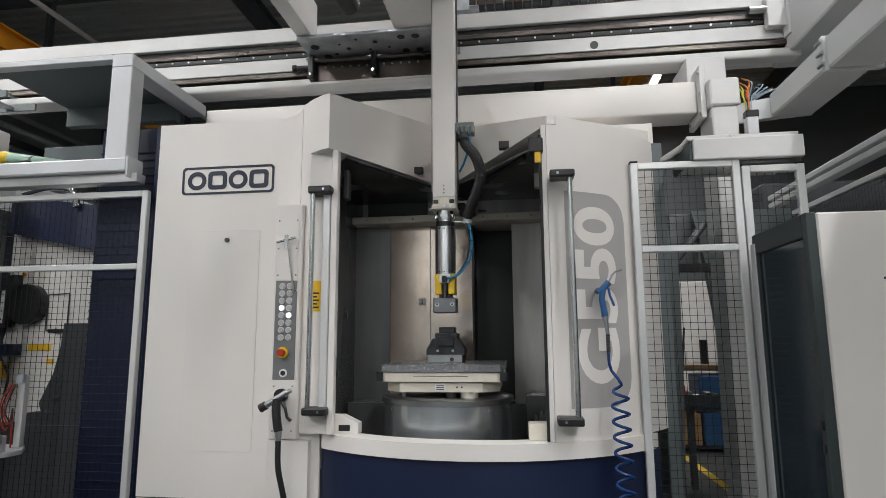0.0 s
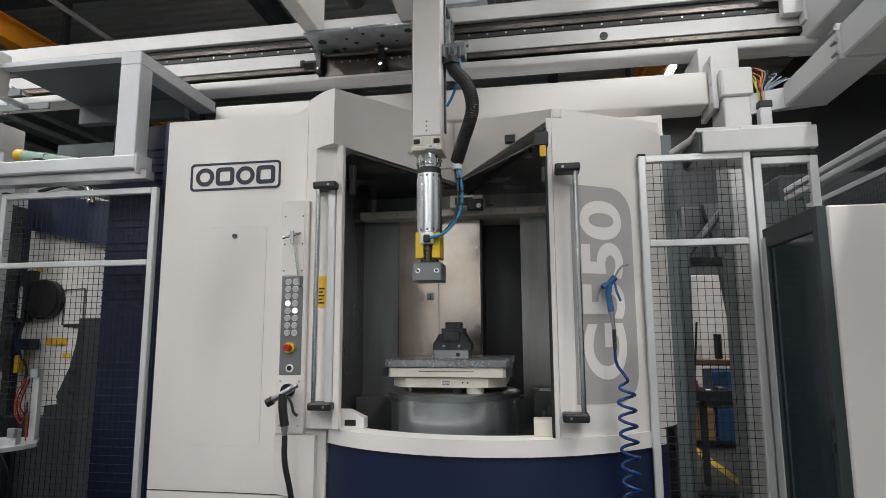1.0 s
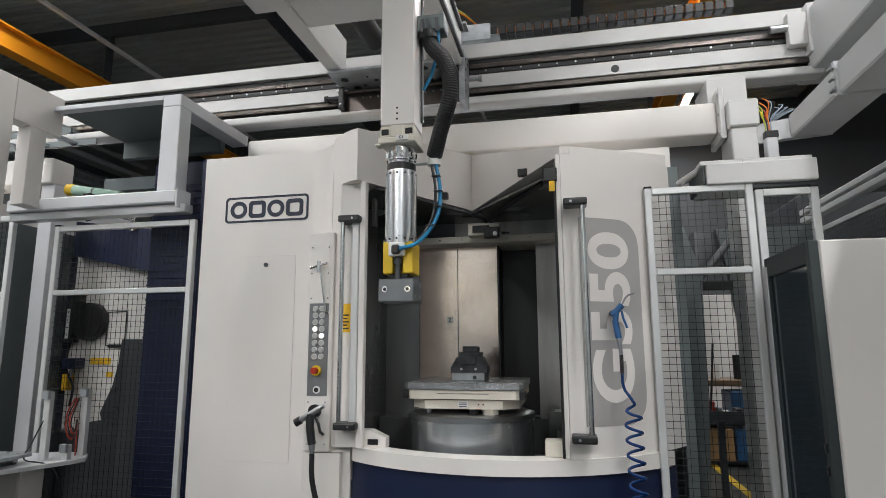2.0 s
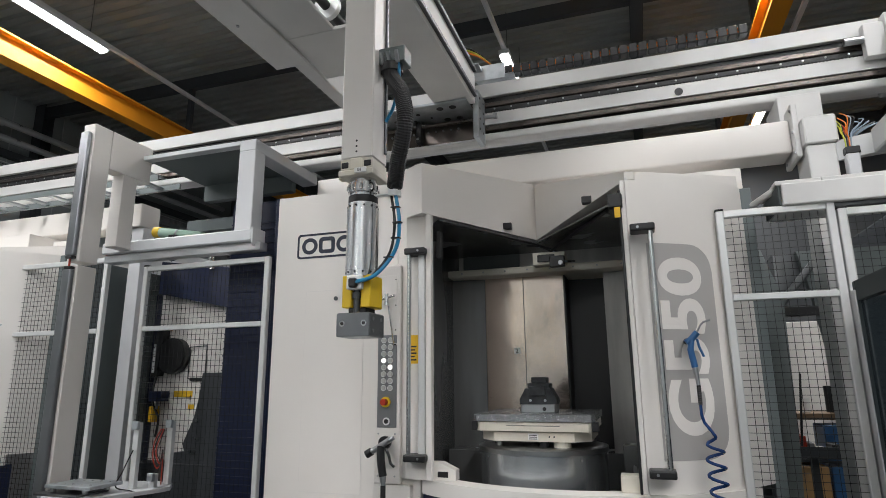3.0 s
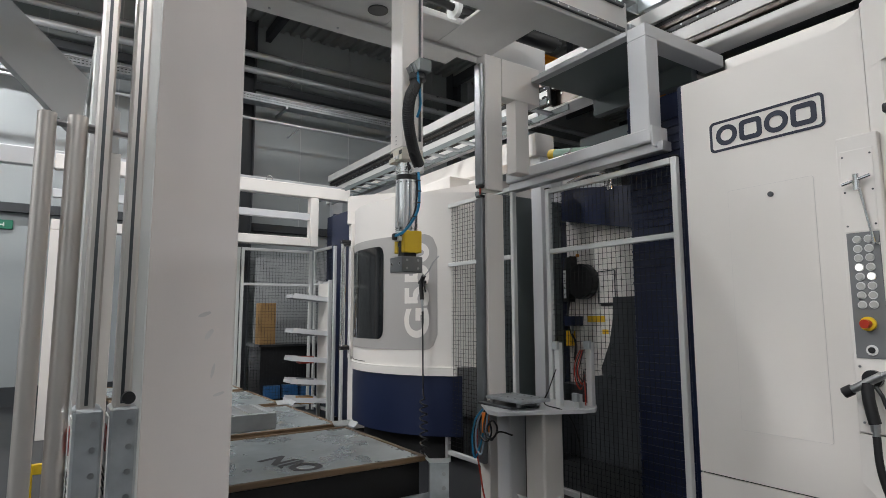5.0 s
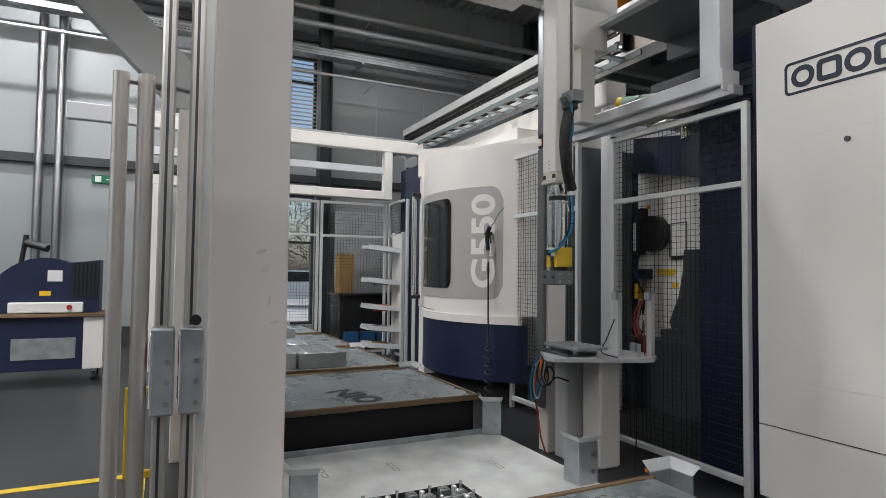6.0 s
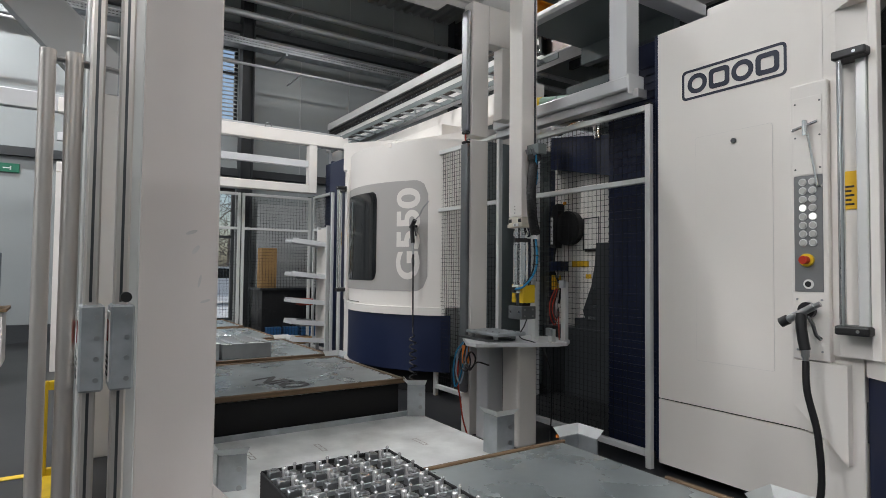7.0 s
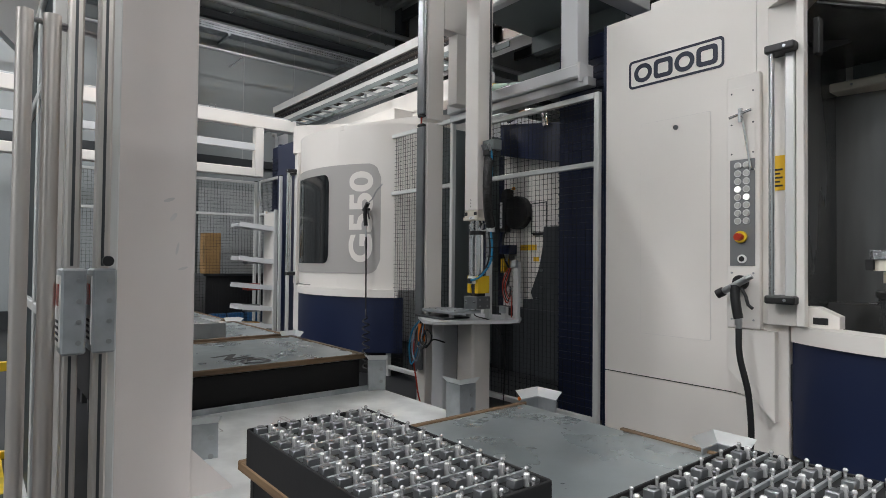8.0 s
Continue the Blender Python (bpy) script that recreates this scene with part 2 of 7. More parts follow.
def sweep(pts, r, seg=8, bm=None, ripple=0.0):
    """A tube along a smoothed line; ripple gives it rings."""
    bm = bm or bmesh.new()
    pts = [Vector(p) for p in pts]
    rings = []
    up = Vector((0.13, 0.31, 0.94))
    for i, p in enumerate(pts):
        d = (pts[min(i + 1, len(pts) - 1)] - pts[max(i - 1, 0)]).normalized()
        u = d.cross(up)
        if u.length < 1e-3:
            u = d.cross(Vector((1, 0, 0)))
        u.normalize()
        w = d.cross(u)
        rr = r + (ripple if i % 2 else 0)
        rings.append([bm.verts.new(p + rr * (math.cos(k * 2 * math.pi / seg) * u + math.sin(k * 2 * math.pi / seg) * w)) for k in range(seg)])
    for a, b in zip(rings, rings[1:]):
        for k in range(seg):
            bm.faces.new((a[k], a[(k + 1) % seg], b[(k + 1) % seg], b[k]))
    bm.faces.new(rings[0])
    bm.faces.new(rings[-1])
    return bm


def smooth_line(ctrl, n=12):
    """Catmull-Rom through the control points."""
    c = [Vector(p) for p in ctrl]
    c = [2 * c[0] - c[1]] + c + [2 * c[-1] - c[-2]]
    out = []
    for i in range(1, len(c) - 2):
        p0, p1, p2, p3 = c[i - 1:i + 3]
        for k in range(n):
            t = k / n
            out.append(0.5 * (2 * p1 + (p2 - p0) * t + (2 * p0 - 5 * p1 + 4 * p2 - p3) * t * t + (3 * p1 - p0 - 3 * p2 + p3) * t ** 3))
    return out + [c[-2]]


def prism(plan, z0, z1, bm=None, tops=None, bevel=0.0):
    """A plan polygon raised from z0 to z1; tops gives each corner its own top."""
    bm = bm or bmesh.new()
    lo = [bm.verts.new((x, y, z0)) for x, y in plan]
    hi = [bm.verts.new((x, y, tops[i] if tops else z1)) for i, (x, y) in enumerate(plan)]
    n = len(plan)
    top = bm.faces.new(hi)
    bm.faces.new(lo[::-1])
    for i in range(n):
        bm.faces.new((lo[i], lo[(i + 1) % n], hi[(i + 1) % n], hi[i]))
    if bevel:
        bmesh.ops.bevel(bm, geom=list(top.edges), offset=bevel, segments=3, affect="EDGES", profile=0.5)
    return bm


def wire_grid(a, b, z0, z1, pitch, r):
    """Crossed wires on the upright plane from a to b (plan points)."""
    bm = bmesh.new()
    a, b = Vector((*a, 0)), Vector((*b, 0))
    d = (b - a)
    length = d.length
    d.normalize()
    nrm = Vector((-d.y, d.x, 0))

    def stick(p, q):
        ax = (q - p).normalized()
        s = ax.cross(nrm) * r
        t = nrm * r
        vs = [bm.verts.new(c + o) for c in (p, q) for o in (s + t, s - t, -s - t, -s + t)]
        for k in range(4):
            bm.faces.new((vs[k], vs[(k + 1) % 4], vs[4 + (k + 1) % 4], vs[4 + k]))
    n = int(length / pitch)
    for i in range(1, n):
        p = a + d * (length * i / n)
        stick(p + Vector((0, 0, z0)), p + Vector((0, 0, z1)))
    n = int((z1 - z0) / pitch)
    for i in range(1, n):
        z = Vector((0, 0, z0 + (z1 - z0) * i / n))
        stick(a + z + nrm * 2 * r, b + z + nrm * 2 * r)
    return bm


def lettering(body, size, bold=0.0):
    """A flat mesh of writing in the built-in font, as a bmesh in its own plane."""
    cu = bpy.data.curves.new("writing", "FONT")
    cu.body, cu.size, cu.offset, cu.fill_mode, cu.resolution_u = body, size, bold, "FRONT", 6
    ob = new("writing", cu)
    me = bpy.data.meshes.new_from_object(ob.evaluated_get(bpy.context.evaluated_depsgraph_get()))
    bpy.data.objects.remove(ob)
    bm = bmesh.new()
    bm.from_mesh(me)
    bpy.data.meshes.remove(me)
    return bm


def rounded(cx, cz, hw, hh, r, n=6):
    out = []
    for sx, sz, a0 in ((1, 1, 0), (-1, 1, 90), (-1, -1, 180), (1, -1, 270)):
        for k in range(n + 1):
            a = radians(a0 + 90 * k / n)
            out.append((cx + sx * (hw - r) + r * math.cos(a), cz + sz * (hh - r) + r * math.sin(a)))
    return out


def plate_y(outline, y0, y1, hole=None):
    """An upright plate with a plan outline in x and z, between two y; with an optional hole of as many corners."""
    bm = bmesh.new()
    lay = []
    for y in (y0, y1):
        lay.append([bm.verts.new((x, y, z)) for x, z in outline])
    n = len(outline)
    for i in range(n):
        bm.faces.new((lay[0][i], lay[0][(i + 1) % n], lay[1][(i + 1) % n], lay[1][i]))
    if hole is None:
        bm.faces.new(lay[0])
        bm.faces.new(lay[1][::-1])
    else:
        hol = [[bm.verts.new((x, y, z)) for x, z in hole] for y in (y0, y1)]
        for i in range(n):
            j = (i + 1) % n
            bm.faces.new((hol[0][i], hol[0][j], hol[1][j], hol[1][i]))
            bm.faces.new((lay[0][i], lay[0][j], hol[0][j], hol[0][i]))
            bm.faces.new((lay[1][i], lay[1][j], hol[1][j], hol[1][i]))
    return bm

# ---- hall ----
struct("floor", B((-16, 12, -10, 16, -0.3, 0.0), bevel=0), FLOORM, "dark grey sealed concrete hall floor, slightly glossy")
struct("ground", B((-400, -16.001, -300, 300, -0.35, -0.05), bevel=0), SNOW, "pale paved yard outside the hall windows", "ground")


def corrugated(x0, x1, y0, y1, z, pitch=0.25, depth=0.07):
    bm = bmesh.new()
    prof, y = [], y0
    while y < y1:
        for f, h in ((0, 0), (0.42, 0), (0.5, depth), (0.92, depth)):
            prof.append((y + f * pitch, z + h))
        y += pitch
    a = [bm.verts.new((x0, y, h)) for y, h in prof]
    b = [bm.verts.new((x1, y, h)) for y, h in prof]
    for i in range(len(prof) - 1):
        bm.faces.new((a[i], a[i + 1], b[i + 1], b[i]))
    return bm


struct("ceiling", corrugated(-13.2, 12, -10, 16, 8.0), CEIL, "grey trapezoid metal roof sheeting")
struct("roof_cap", B((-13.3, 12.1, -10.1, 16.1, 8.1, 8.2), bevel=0), STEELD, "roof deck above the sheeting", "ceiling")
for x in (-10.6, -4.9, 0.6, 6.4):
    struct("trim_roof_girder_%d" % (x * 10 + 200), B((x - 0.1, x + 0.1, -10, 16, 7.55, 7.58), (x - 0.1, x + 0.1, -10, 16, 7.95, 7.99), (x - 0.012, x + 0.012, -10, 16, 7.58, 7.95), bevel=0), STEELD, "dark steel roof girder", "girder")
for y in (-6.0, -1.0, 4.0, 9.0, 13.5):
    struct("trim_purlin_%d" % (y * 10 + 100), B((-13, 12, y - 0.06, y + 0.06, 7.7, 7.95), bevel=0), STEELD, "dark steel roof purlin", "purlin")

# far wall with window openings, closed walls round the rest
WX = -12.9
OPEN = [(2.62, 3.42, 0.25, 3.1), (2.62, 3.42, 4.3, 6.2), (-8.0, -6.8, 4.3, 6.2)]


def wall_with_holes(x0, x1, ya, yb, z1, holes):
    ys = sorted({ya, yb, *[h[0] for h in holes], *[h[1] for h in holes]})
    zs = sorted({0.0, z1, *[h[2] for h in holes], *[h[3] for h in holes]})
    out = []
    for a, b in zip(ys, ys[1:]):
        run = None
        for c, d in zip(zs, zs[1:]):
            solid = not any(h[0] <= (a + b) / 2 <= h[1] and h[2] <= (c + d) / 2 <= h[3] for h in holes)
            if solid:
                run = (run[0], d) if run else (c, d)
            if (not solid or d == z1) and run:
                out.append((x0, x1, a, b, *run))
                run = None
    return B(*out, bevel=0)


wall_w = struct("wall_west", wall_with_holes(WX - 0.3, WX, -10, 16, 8.2, OPEN), WALLP, "grey sandwich-panel hall wall with tall windows")
struct("wall_north", B((-13.2, 12, 16, 16.3, 0, 8.2), bevel=0), WALLD, "dark hall cladding at the far side", "wall")
SOUTH = [(-4.1, -3.5), (-2.6, -2.2)]
xs = [-13.2, *[x for o in SOUTH for x in o], 12]
# South and east walls are unseen, kept pale to brighten metal reflections.
struct("wall_south", B((-13.2, 12, -10.3, -10, 0, 2.8), (-13.2, 12, -10.3, -10, 4.9, 8.2), *[(xs[i], xs[i + 1], -10.3, -10, 2.8, 4.9) for i in range(0, len(xs), 2)], bevel=0), WALLP, "unseen grey hall wall behind the aisle, pale for reflections", "wall")
struct("wall_east", B((12, 12.3, -10, 16, 0, 8.2), bevel=0), WALLP, "unseen grey hall wall at the end, pale for reflections", "wall")
for k, (ya, yb, za, zb) in enumerate(OPEN):
    win = struct("window_%d" % (k + 1), B((WX - 0.2, WX - 0.1, ya, ya + 0.06, za, zb), (WX - 0.2, WX - 0.1, yb - 0.06, yb, za, zb), (WX - 0.2, WX - 0.1, ya + 0.06, yb - 0.06, zb - 0.06, zb), (WX - 0.2, WX - 0.1, ya + 0.06, yb - 0.06, za, za + 0.06), (WX - 0.2, WX - 0.1, ya + 0.06, yb - 0.06, (za + zb) / 2 + 0.35, (za + zb) / 2 + 0.40)), STEELD, "dark framed hall window", "window")
    pane = part("pane", B((WX - 0.16, WX - 0.15, ya + 0.05, yb - 0.05, za + 0.05, zb - 0.05), bevel=0), CLEAR, win)
    pane.visible_shadow = False
    if za > 4:
        for i in range(20):
            z = za + 0.1 + i * (zb - za - 0.2) / 19
            bm = B((-0.035, 0.035, ya + 0.02, yb - 0.02, -0.002, 0.002), bevel=0)
            bm.transform(Matrix.Translation((WX - 0.04, 0, z)) @ Matrix.Rotation(radians(35), 4, "Y"))
            part("slat", bm, GREYPL, win)
for k, (xa, xb) in enumerate(SOUTH):
    win = struct("window_%d" % (k + 4), B((xa, xa + 0.05, -10.2, -10.1, 2.8, 4.9), (xb - 0.05, xb, -10.2, -10.1, 2.8, 4.9), (xa + 0.05, xb - 0.05, -10.2, -10.1, 4.85, 4.9), (xa + 0.05, xb - 0.05, -10.2, -10.1, 2.8, 2.85), bevel=0), STEELD, "dark framed narrow hall window", "window")
    pane = part("pane", B((xa + 0.04, xb - 0.04, -10.16, -10.15, 2.84, 4.86), bevel=0), CLEAR, win)
    pane.visible_shadow = False
# steel columns, girts and panel joints on the far wall
bm = B(*[(WX + 0.001, WX + 0.012, y, y + 0.02, 0.0, 8.0) for y in (-7.3, -6.1, -4.9, -3.7, -2.5, -1.3, -0.1, 1.1, 4.8, 6.0, 7.2, 8.4, 9.6)], bevel=0)
struct("trim_panel_joints", bm, GREYPL, "cover strips on the panel joints", "trim")
for k, y in enumerate((2.25, 3.55, 9.0, -5.0)):
    struct("trim_column_%d" % k, B((WX + 0.02, WX + 0.32, y - 0.13, y - 0.11, 0, 8), (WX + 0.02, WX + 0.32, y + 0.11, y + 0.13, 0, 8), (WX + 0.16, WX + 0.18, y - 0.11, y + 0.11, 0, 8), bevel=0), STEELD, "dark steel hall column", "column")
for k, z in enumerate((3.35, 6.5)):
    struct("trim_girt_%d" % k, B((WX + 0.005, WX + 0.14, -10, 16, z, z + 0.16), bevel=0), STEELD, "dark horizontal wall girt", "girt")
struct("baseboard", B((WX + 0.005, WX + 0.10, -10, 2.1, 0.0, 0.32), bevel=0), STEELD, "dark plinth along the hall wall")

# outside the window: bare trees and a parked car
for k, (x, y) in enumerate(((-30, 6.0), (-33, 8.0), (-28, 9.5), (-36, 4.5))):
    tree = thing("tree", (x, y, 0), "bare winter tree outside the hall", "tree", "bare trees outside")
    part("trunk", rod(bmesh.new(), (x, y, -0.05), (x, y, 3.2), 0.14, 8, 0.08), BARK, tree)
    rnd = random.Random(k)
    bm = bmesh.new()
    for i in range(170):
        z = rnd.uniform(1.2, 7.5)
        a, l = rnd.uniform(0, 6.28), rnd.uniform(0.6, 1.9) * (1.1 - z / 11)
        p = Vector((x + rnd.uniform(-1.2, 1.2), y + rnd.uniform(-1.2, 1.2), z))
        rod(bm, p, p + Vector((l * math.cos(a), l * math.sin(a), rnd.uniform(0.2, 0.9))), 0.022, 4, 0.006)
    part("crown", bm, BARK, tree)


def car(x, y):
    c = thing("car", (x, y, -0.05), "white parked car seen through the window", "car")
    body = prism([(y - 2.0, 0.3), (y + 2.1, 0.3), (y + 2.15, 0.75), (y + 1.3, 0.95), (y + 0.6, 1.42), (y - 1.2, 1.45), (y - 1.9, 1.0), (y - 2.1, 0.6)], x - 0.85, x + 0.85)
    body.transform(Matrix(((0, 0, 1, 0), (1, 0, 0, 0), (0, 1, 0, 0), (0, 0, 0, 1))))
    part("body", body, CARW, c)
    g = prism([(y + 0.55, 1.36), (y + 1.15, 0.98), (y - 1.6, 0.98), (y - 1.15, 1.38)], x - 0.86, x + 0.86)
    g.transform(Matrix(((0, 0, 1, 0), (1, 0, 0, 0), (0, 1, 0, 0), (0, 0, 0, 1))))
    part("side_window", g, SMOKE, c)
    for yy in (y - 1.3, y + 1.35):
        for s in (-1, 1):
            w = part("wheel", rod(bmesh.new(), (x + s * 0.72, yy, 0.27), (x + s * 0.88, yy, 0.27), 0.32, 20), BLACK, c)
            part("rim", rod(bmesh.new(), (x + s * 0.86, yy, 0.27), (x + s * 0.89, yy, 0.27), 0.2, 16), ALU, w)


car(-24.5, 5.6)

# ---- ceiling services ----
for k, (x, y, watts) in enumerate(LAMPS):
    lamp = thing("strip_lamp", (x, y + 0.9, LAMP_Z), "lit white strip lamp hung under the hall roof, unseen fill lamps included", "strip lamp", "hall strip lamps")
    part("housing", B((x - 0.09, x + 0.09, y - 0.02, y + 1.82, LAMP_Z + 0.02, LAMP_Z + 0.1)), GREYW, lamp)
    part("diffuser", B((x - 0.075, x + 0.075, y, y + 1.8, LAMP_Z - 0.03, LAMP_Z + 0.018), bevel=0.015), GLOW, lamp)
    for yy in (y + 0.3, y + 1.5):
        part("hanger", R(((x, yy, LAMP_Z + 0.1), (x, yy, 8.02), 0.006), seg=6), STEELD, lamp)
    ld = bpy.data.lights.new("strip_light", "AREA")
    ld.shape, ld.size, ld.size_y, ld.energy, ld.color = "RECTANGLE", 0.16, 1.8, watts, (0.985, 0.985, 1.0)
    new("strip_light", ld).location = (x, y + 0.9, LAMP_Z - 0.05)
for k, x in enumerate((-7.9, -1.6, 3.0)):
    struct("trim_lamp_rail_%d" % k, B((x - 0.035, x + 0.035, -9.5, 15.5, LAMP_Z + 0.11, LAMP_Z + 0.17), bevel=0), GREYW, "white lamp trunking under the roof", "trunking")


def crane_beam(x):
    c = thing("crane_runway", (x, 3, 6.3), "orange painted steel crane runway beam under the roof", "crane beam", "crane runways")
    part("web", B((x - 0.015, x + 0.015, -9.8, 15.8, 6.33, 6.67), bevel=0), ORANGE, c)
    part("bottom_flange", B((x - 0.13, x + 0.13, -9.8, 15.8, 6.30, 6.33), bevel=0), ORANGE, c)
    part("top_flange", B((x - 0.13, x + 0.13, -9.8, 15.8, 6.67, 6.70), bevel=0), ORANGE, c)
    for y in (-6.0, -1.0, 4.0, 9.0, 13.5):
        part("hanger", B((x - 0.05, x + 0.05, y - 0.05, y + 0.05, 6.70, 7.705)), STEELD, c)


crane_beam(-8.45)
crane_beam(2.3)
# pipes and cable tray along the far wall
for z, y0 in ((7.1, -9), (6.75, -9)):
    single("wall_pipe", R(((-12.4, y0, z), (-12.4, 15, z), 0.07), *[((-12.905, yy, z), (-12.4, yy, z), 0.02) for yy in (-6, -2, 1, 4.5, 8, 12)], seg=14), PIPEB, (-12.4, 3, z - 0.07), "galvanised pipe running along the hall wall", "pipe", "pipes along the wall", smooth=True)
tray = thing("cable_tray", (-12.3, 3, 6.0), "perforated galvanised cable tray along the hall wall", "cable tray")
part("tray_bed", B((-12.45, -12.15, -9, 15, 6.0, 6.01), bevel=0), GALV, tray)
for y in (-6, -3, 0, 4.2, 7, 10):
    part("bracket", B((-12.91, -12.15, y, y + 0.05, 5.95, 6.0), bevel=0), GALV, tray)
for x in (-12.45, -12.16):
    part("tray_side", B((x, x + 0.01, -9, 15, 6.01, 6.13), bevel=0), GALV, tray)
bm = bmesh.new()
for i in range(260):
    for z in (6.035, 6.085):
        y = -5 + i * 0.062
        vs = [bm.verts.new((-12.1385, y + dy, z + dz)) for dy, dz in ((0, 0), (0.034, 0), (0.034, 0.014), (0, 0.014))]
        bm.faces.new(vs)
slots = part("punched_slots", bm, MARK, tray)
slots["kind"] = "stuff"
part("tray_lip", B((-12.16, -12.13, -9, 15, 6.13, 6.145), bevel=0), PIPEB, tray)
alarm = thing("red_alarm_box", (-12.12, 2.0, 5.9), "small red alarm box on the cable tray", "alarm box")
part("case", B((-12.125, -12.05, 1.93, 2.10, 5.92, 6.10), bevel=0.01), RED, alarm)
part("lens", R(((-12.05, 2.015, 6.01), (-12.03, 2.015, 6.01), 0.03), seg=12), RED, alarm)
single("sprinkler_pipe", R(((-12.0, -9, 5.55), (-12.0, 15, 5.55), 0.03), *[((-12.905, yy, 5.55), (-12.0, yy, 5.55), 0.012) for yy in (-6, -3, 0, 4.5, 8, 12)], seg=10), PIPEB, (-12, 3, 5.52), "thin galvanised pipe below the cable tray", "pipe", smooth=True)
vp = [(-1.36, 8), (-1.66, 8)]
for y, z in vp:
    single("riser_pipe", R(((-12.6, y, 0.0), (-12.6, y, z), 0.075), ((-12.905, y, 2.2), (-12.6, y, 2.2), 0.02), seg=16), STEEL, (-12.6, y, 0), "bright insulated riser pipe on the hall wall", "pipe", "riser pipes", smooth=True)
sign = thing("exit_sign", (-12.9, -0.62, 3.05), "green emergency exit sign with a white arrow", "exit sign")
part("plate", B((-12.905, -12.85, -0.86, -0.38, 3.05, 3.21)), GREENS, sign)
part("arrow", B((-12.848, -12.844, -0.62, -0.50, 3.115, 3.135), (-12.848, -12.844, -0.52, -0.50, 3.09, 3.16), bevel=0), SIGNLIT, sign)
part("figure_panel", B((-12.848, -12.844, -0.80, -0.70, 3.075, 3.185), bevel=0), SIGNLIT, sign)

# ---- machining centres ----
AX, AY = -0.30, 4.77


def arc(theta, r, ox=0.0):
    a = radians(theta)
    return ox + AX + r * math.sin(a), AY - r * math.cos(a)


def theta_of(x, r):
    return math.degrees(math.asin((x - AX) / r))


def arc_band(ox, r0, r1, t0, t1, z0, z1, n=28):
    plan = [arc(t0 + (t1 - t0) * i / n, r1, ox) for i in range(n + 1)] + [arc(t1 + (t0 - t1) * i / n, r0, ox) for i in range(n + 1)]
    return prism(plan, z0, z1)


def on_arc(bm, ox, r, t_ref):
    """Bends a flat mesh (x along the arc, y up) onto the drum."""
    for v in bm.verts:
        u, w = v.co.x, v.co.y
        x, y = arc(t_ref + math.degrees(u / r), r, ox)
        v.co = (x, y, w)
    return bm


def flat_field(outline_fn, nu=14, nz=10):
    bm = bmesh.new()
    rows = [[bm.verts.new((*outline_fn(i / nu, j / nz), 0)) for i in range(nu + 1)] for j in range(nz + 1)]
    for j in range(nz):
        for i in range(nu):
            bm.faces.new((rows[j][i], rows[j][i + 1], rows[j + 1][i + 1], rows[j + 1][i]))
    return bm


def field(u0, u1, z0, z1, r_left, r_right):
    """A flat field with rounded corners, its left and right ends rounded by their own radius."""
    def f(s, t):
        u = u0 + (u1 - u0) * s
        inset = 0.0
        for rr, d in ((r_left, u - u0), (r_right, u1 - u)):
            if rr and d < rr:
                inset = max(inset, rr - math.sqrt(max(0.0, rr * rr - (rr - d) ** 2)))
        return u, z0 + inset + (z1 - z0 - 2 * inset) * t
    return flat_field(f, 40, 2)


def grab_bar(m, x, y, z0, z1, face_x, label):
    """A chromed grab bar on two black brackets."""
    bar = part("grab_bar", R(((x, y, z0 + 0.02), (x, y, z1 - 0.02), 0.016), seg=16), CHROME, m, label, True)
    for z in (z0, z1 - 0.045):
        part("bracket", B((min(x - 0.03, face_x), max(x + 0.03, face_x), y - 0.03, y + 0.09, z, z + 0.045), bevel=0.01, seg=2), BLACK, bar)
        part("screw", R(((x * 0.4 + face_x * 0.6, y - 0.032, z + 0.022), (x * 0.4 + face_x * 0.6, y - 0.029, z + 0.022), 0.008), seg=10), STEEL, bar)


def front_fittings(m, ox):
    """Access hatch and badge on the flat front panel."""
    hatch = part("access_hatch", plate_y(rounded(ox - 1.985, 1.54, 0.25, 0.735, 0.012), 3.797, 3.802), WHITE, m)
    part("hatch_lock", R(((ox - 1.97, 3.785, 2.21), (ox - 1.97, 3.80, 2.21), 0.016), seg=14), DARKST, hatch)
    part("hatch_gap", plate_y(rounded(ox - 1.985, 1.54, 0.2515, 0.7365, 0.013), 3.7985, 3.8012), SCUFF, hatch)
    # maker's plate: framed plain shapes
    z0, z1, x0, x1 = 2.542, 2.743, ox - 2.334, ox - 1.648
    lo = rounded((x0 + x1) / 2, (z0 + z1) / 2, (x1 - x0) / 2, (z1 - z0) / 2, 0.03)
    li = rounded((x0 + x1) / 2, (z0 + z1) / 2, (x1 - x0) / 2 - 0.016, (z1 - z0) / 2 - 0.016, 0.02)
    badge = part("maker_badge", plate_y(lo, 3.7965, 3.8005, li), NAVYMARK, m, "navy outlined badge with plain shapes")
    for k in range(4):
        cx = x0 + 0.112 + k * 0.154
        o = rounded(cx, (z0 + z1) / 2, 0.070, 0.066, 0.066 if k in (0, 2) else 0.03)
        i = rounded(cx, (z0 + z1) / 2, 0.040, 0.036, 0.036 if k in (0, 2) else 0.012)
        part("badge_shape", plate_y(o, 3.7965, 3.8005, i), NAVYMARK, badge)


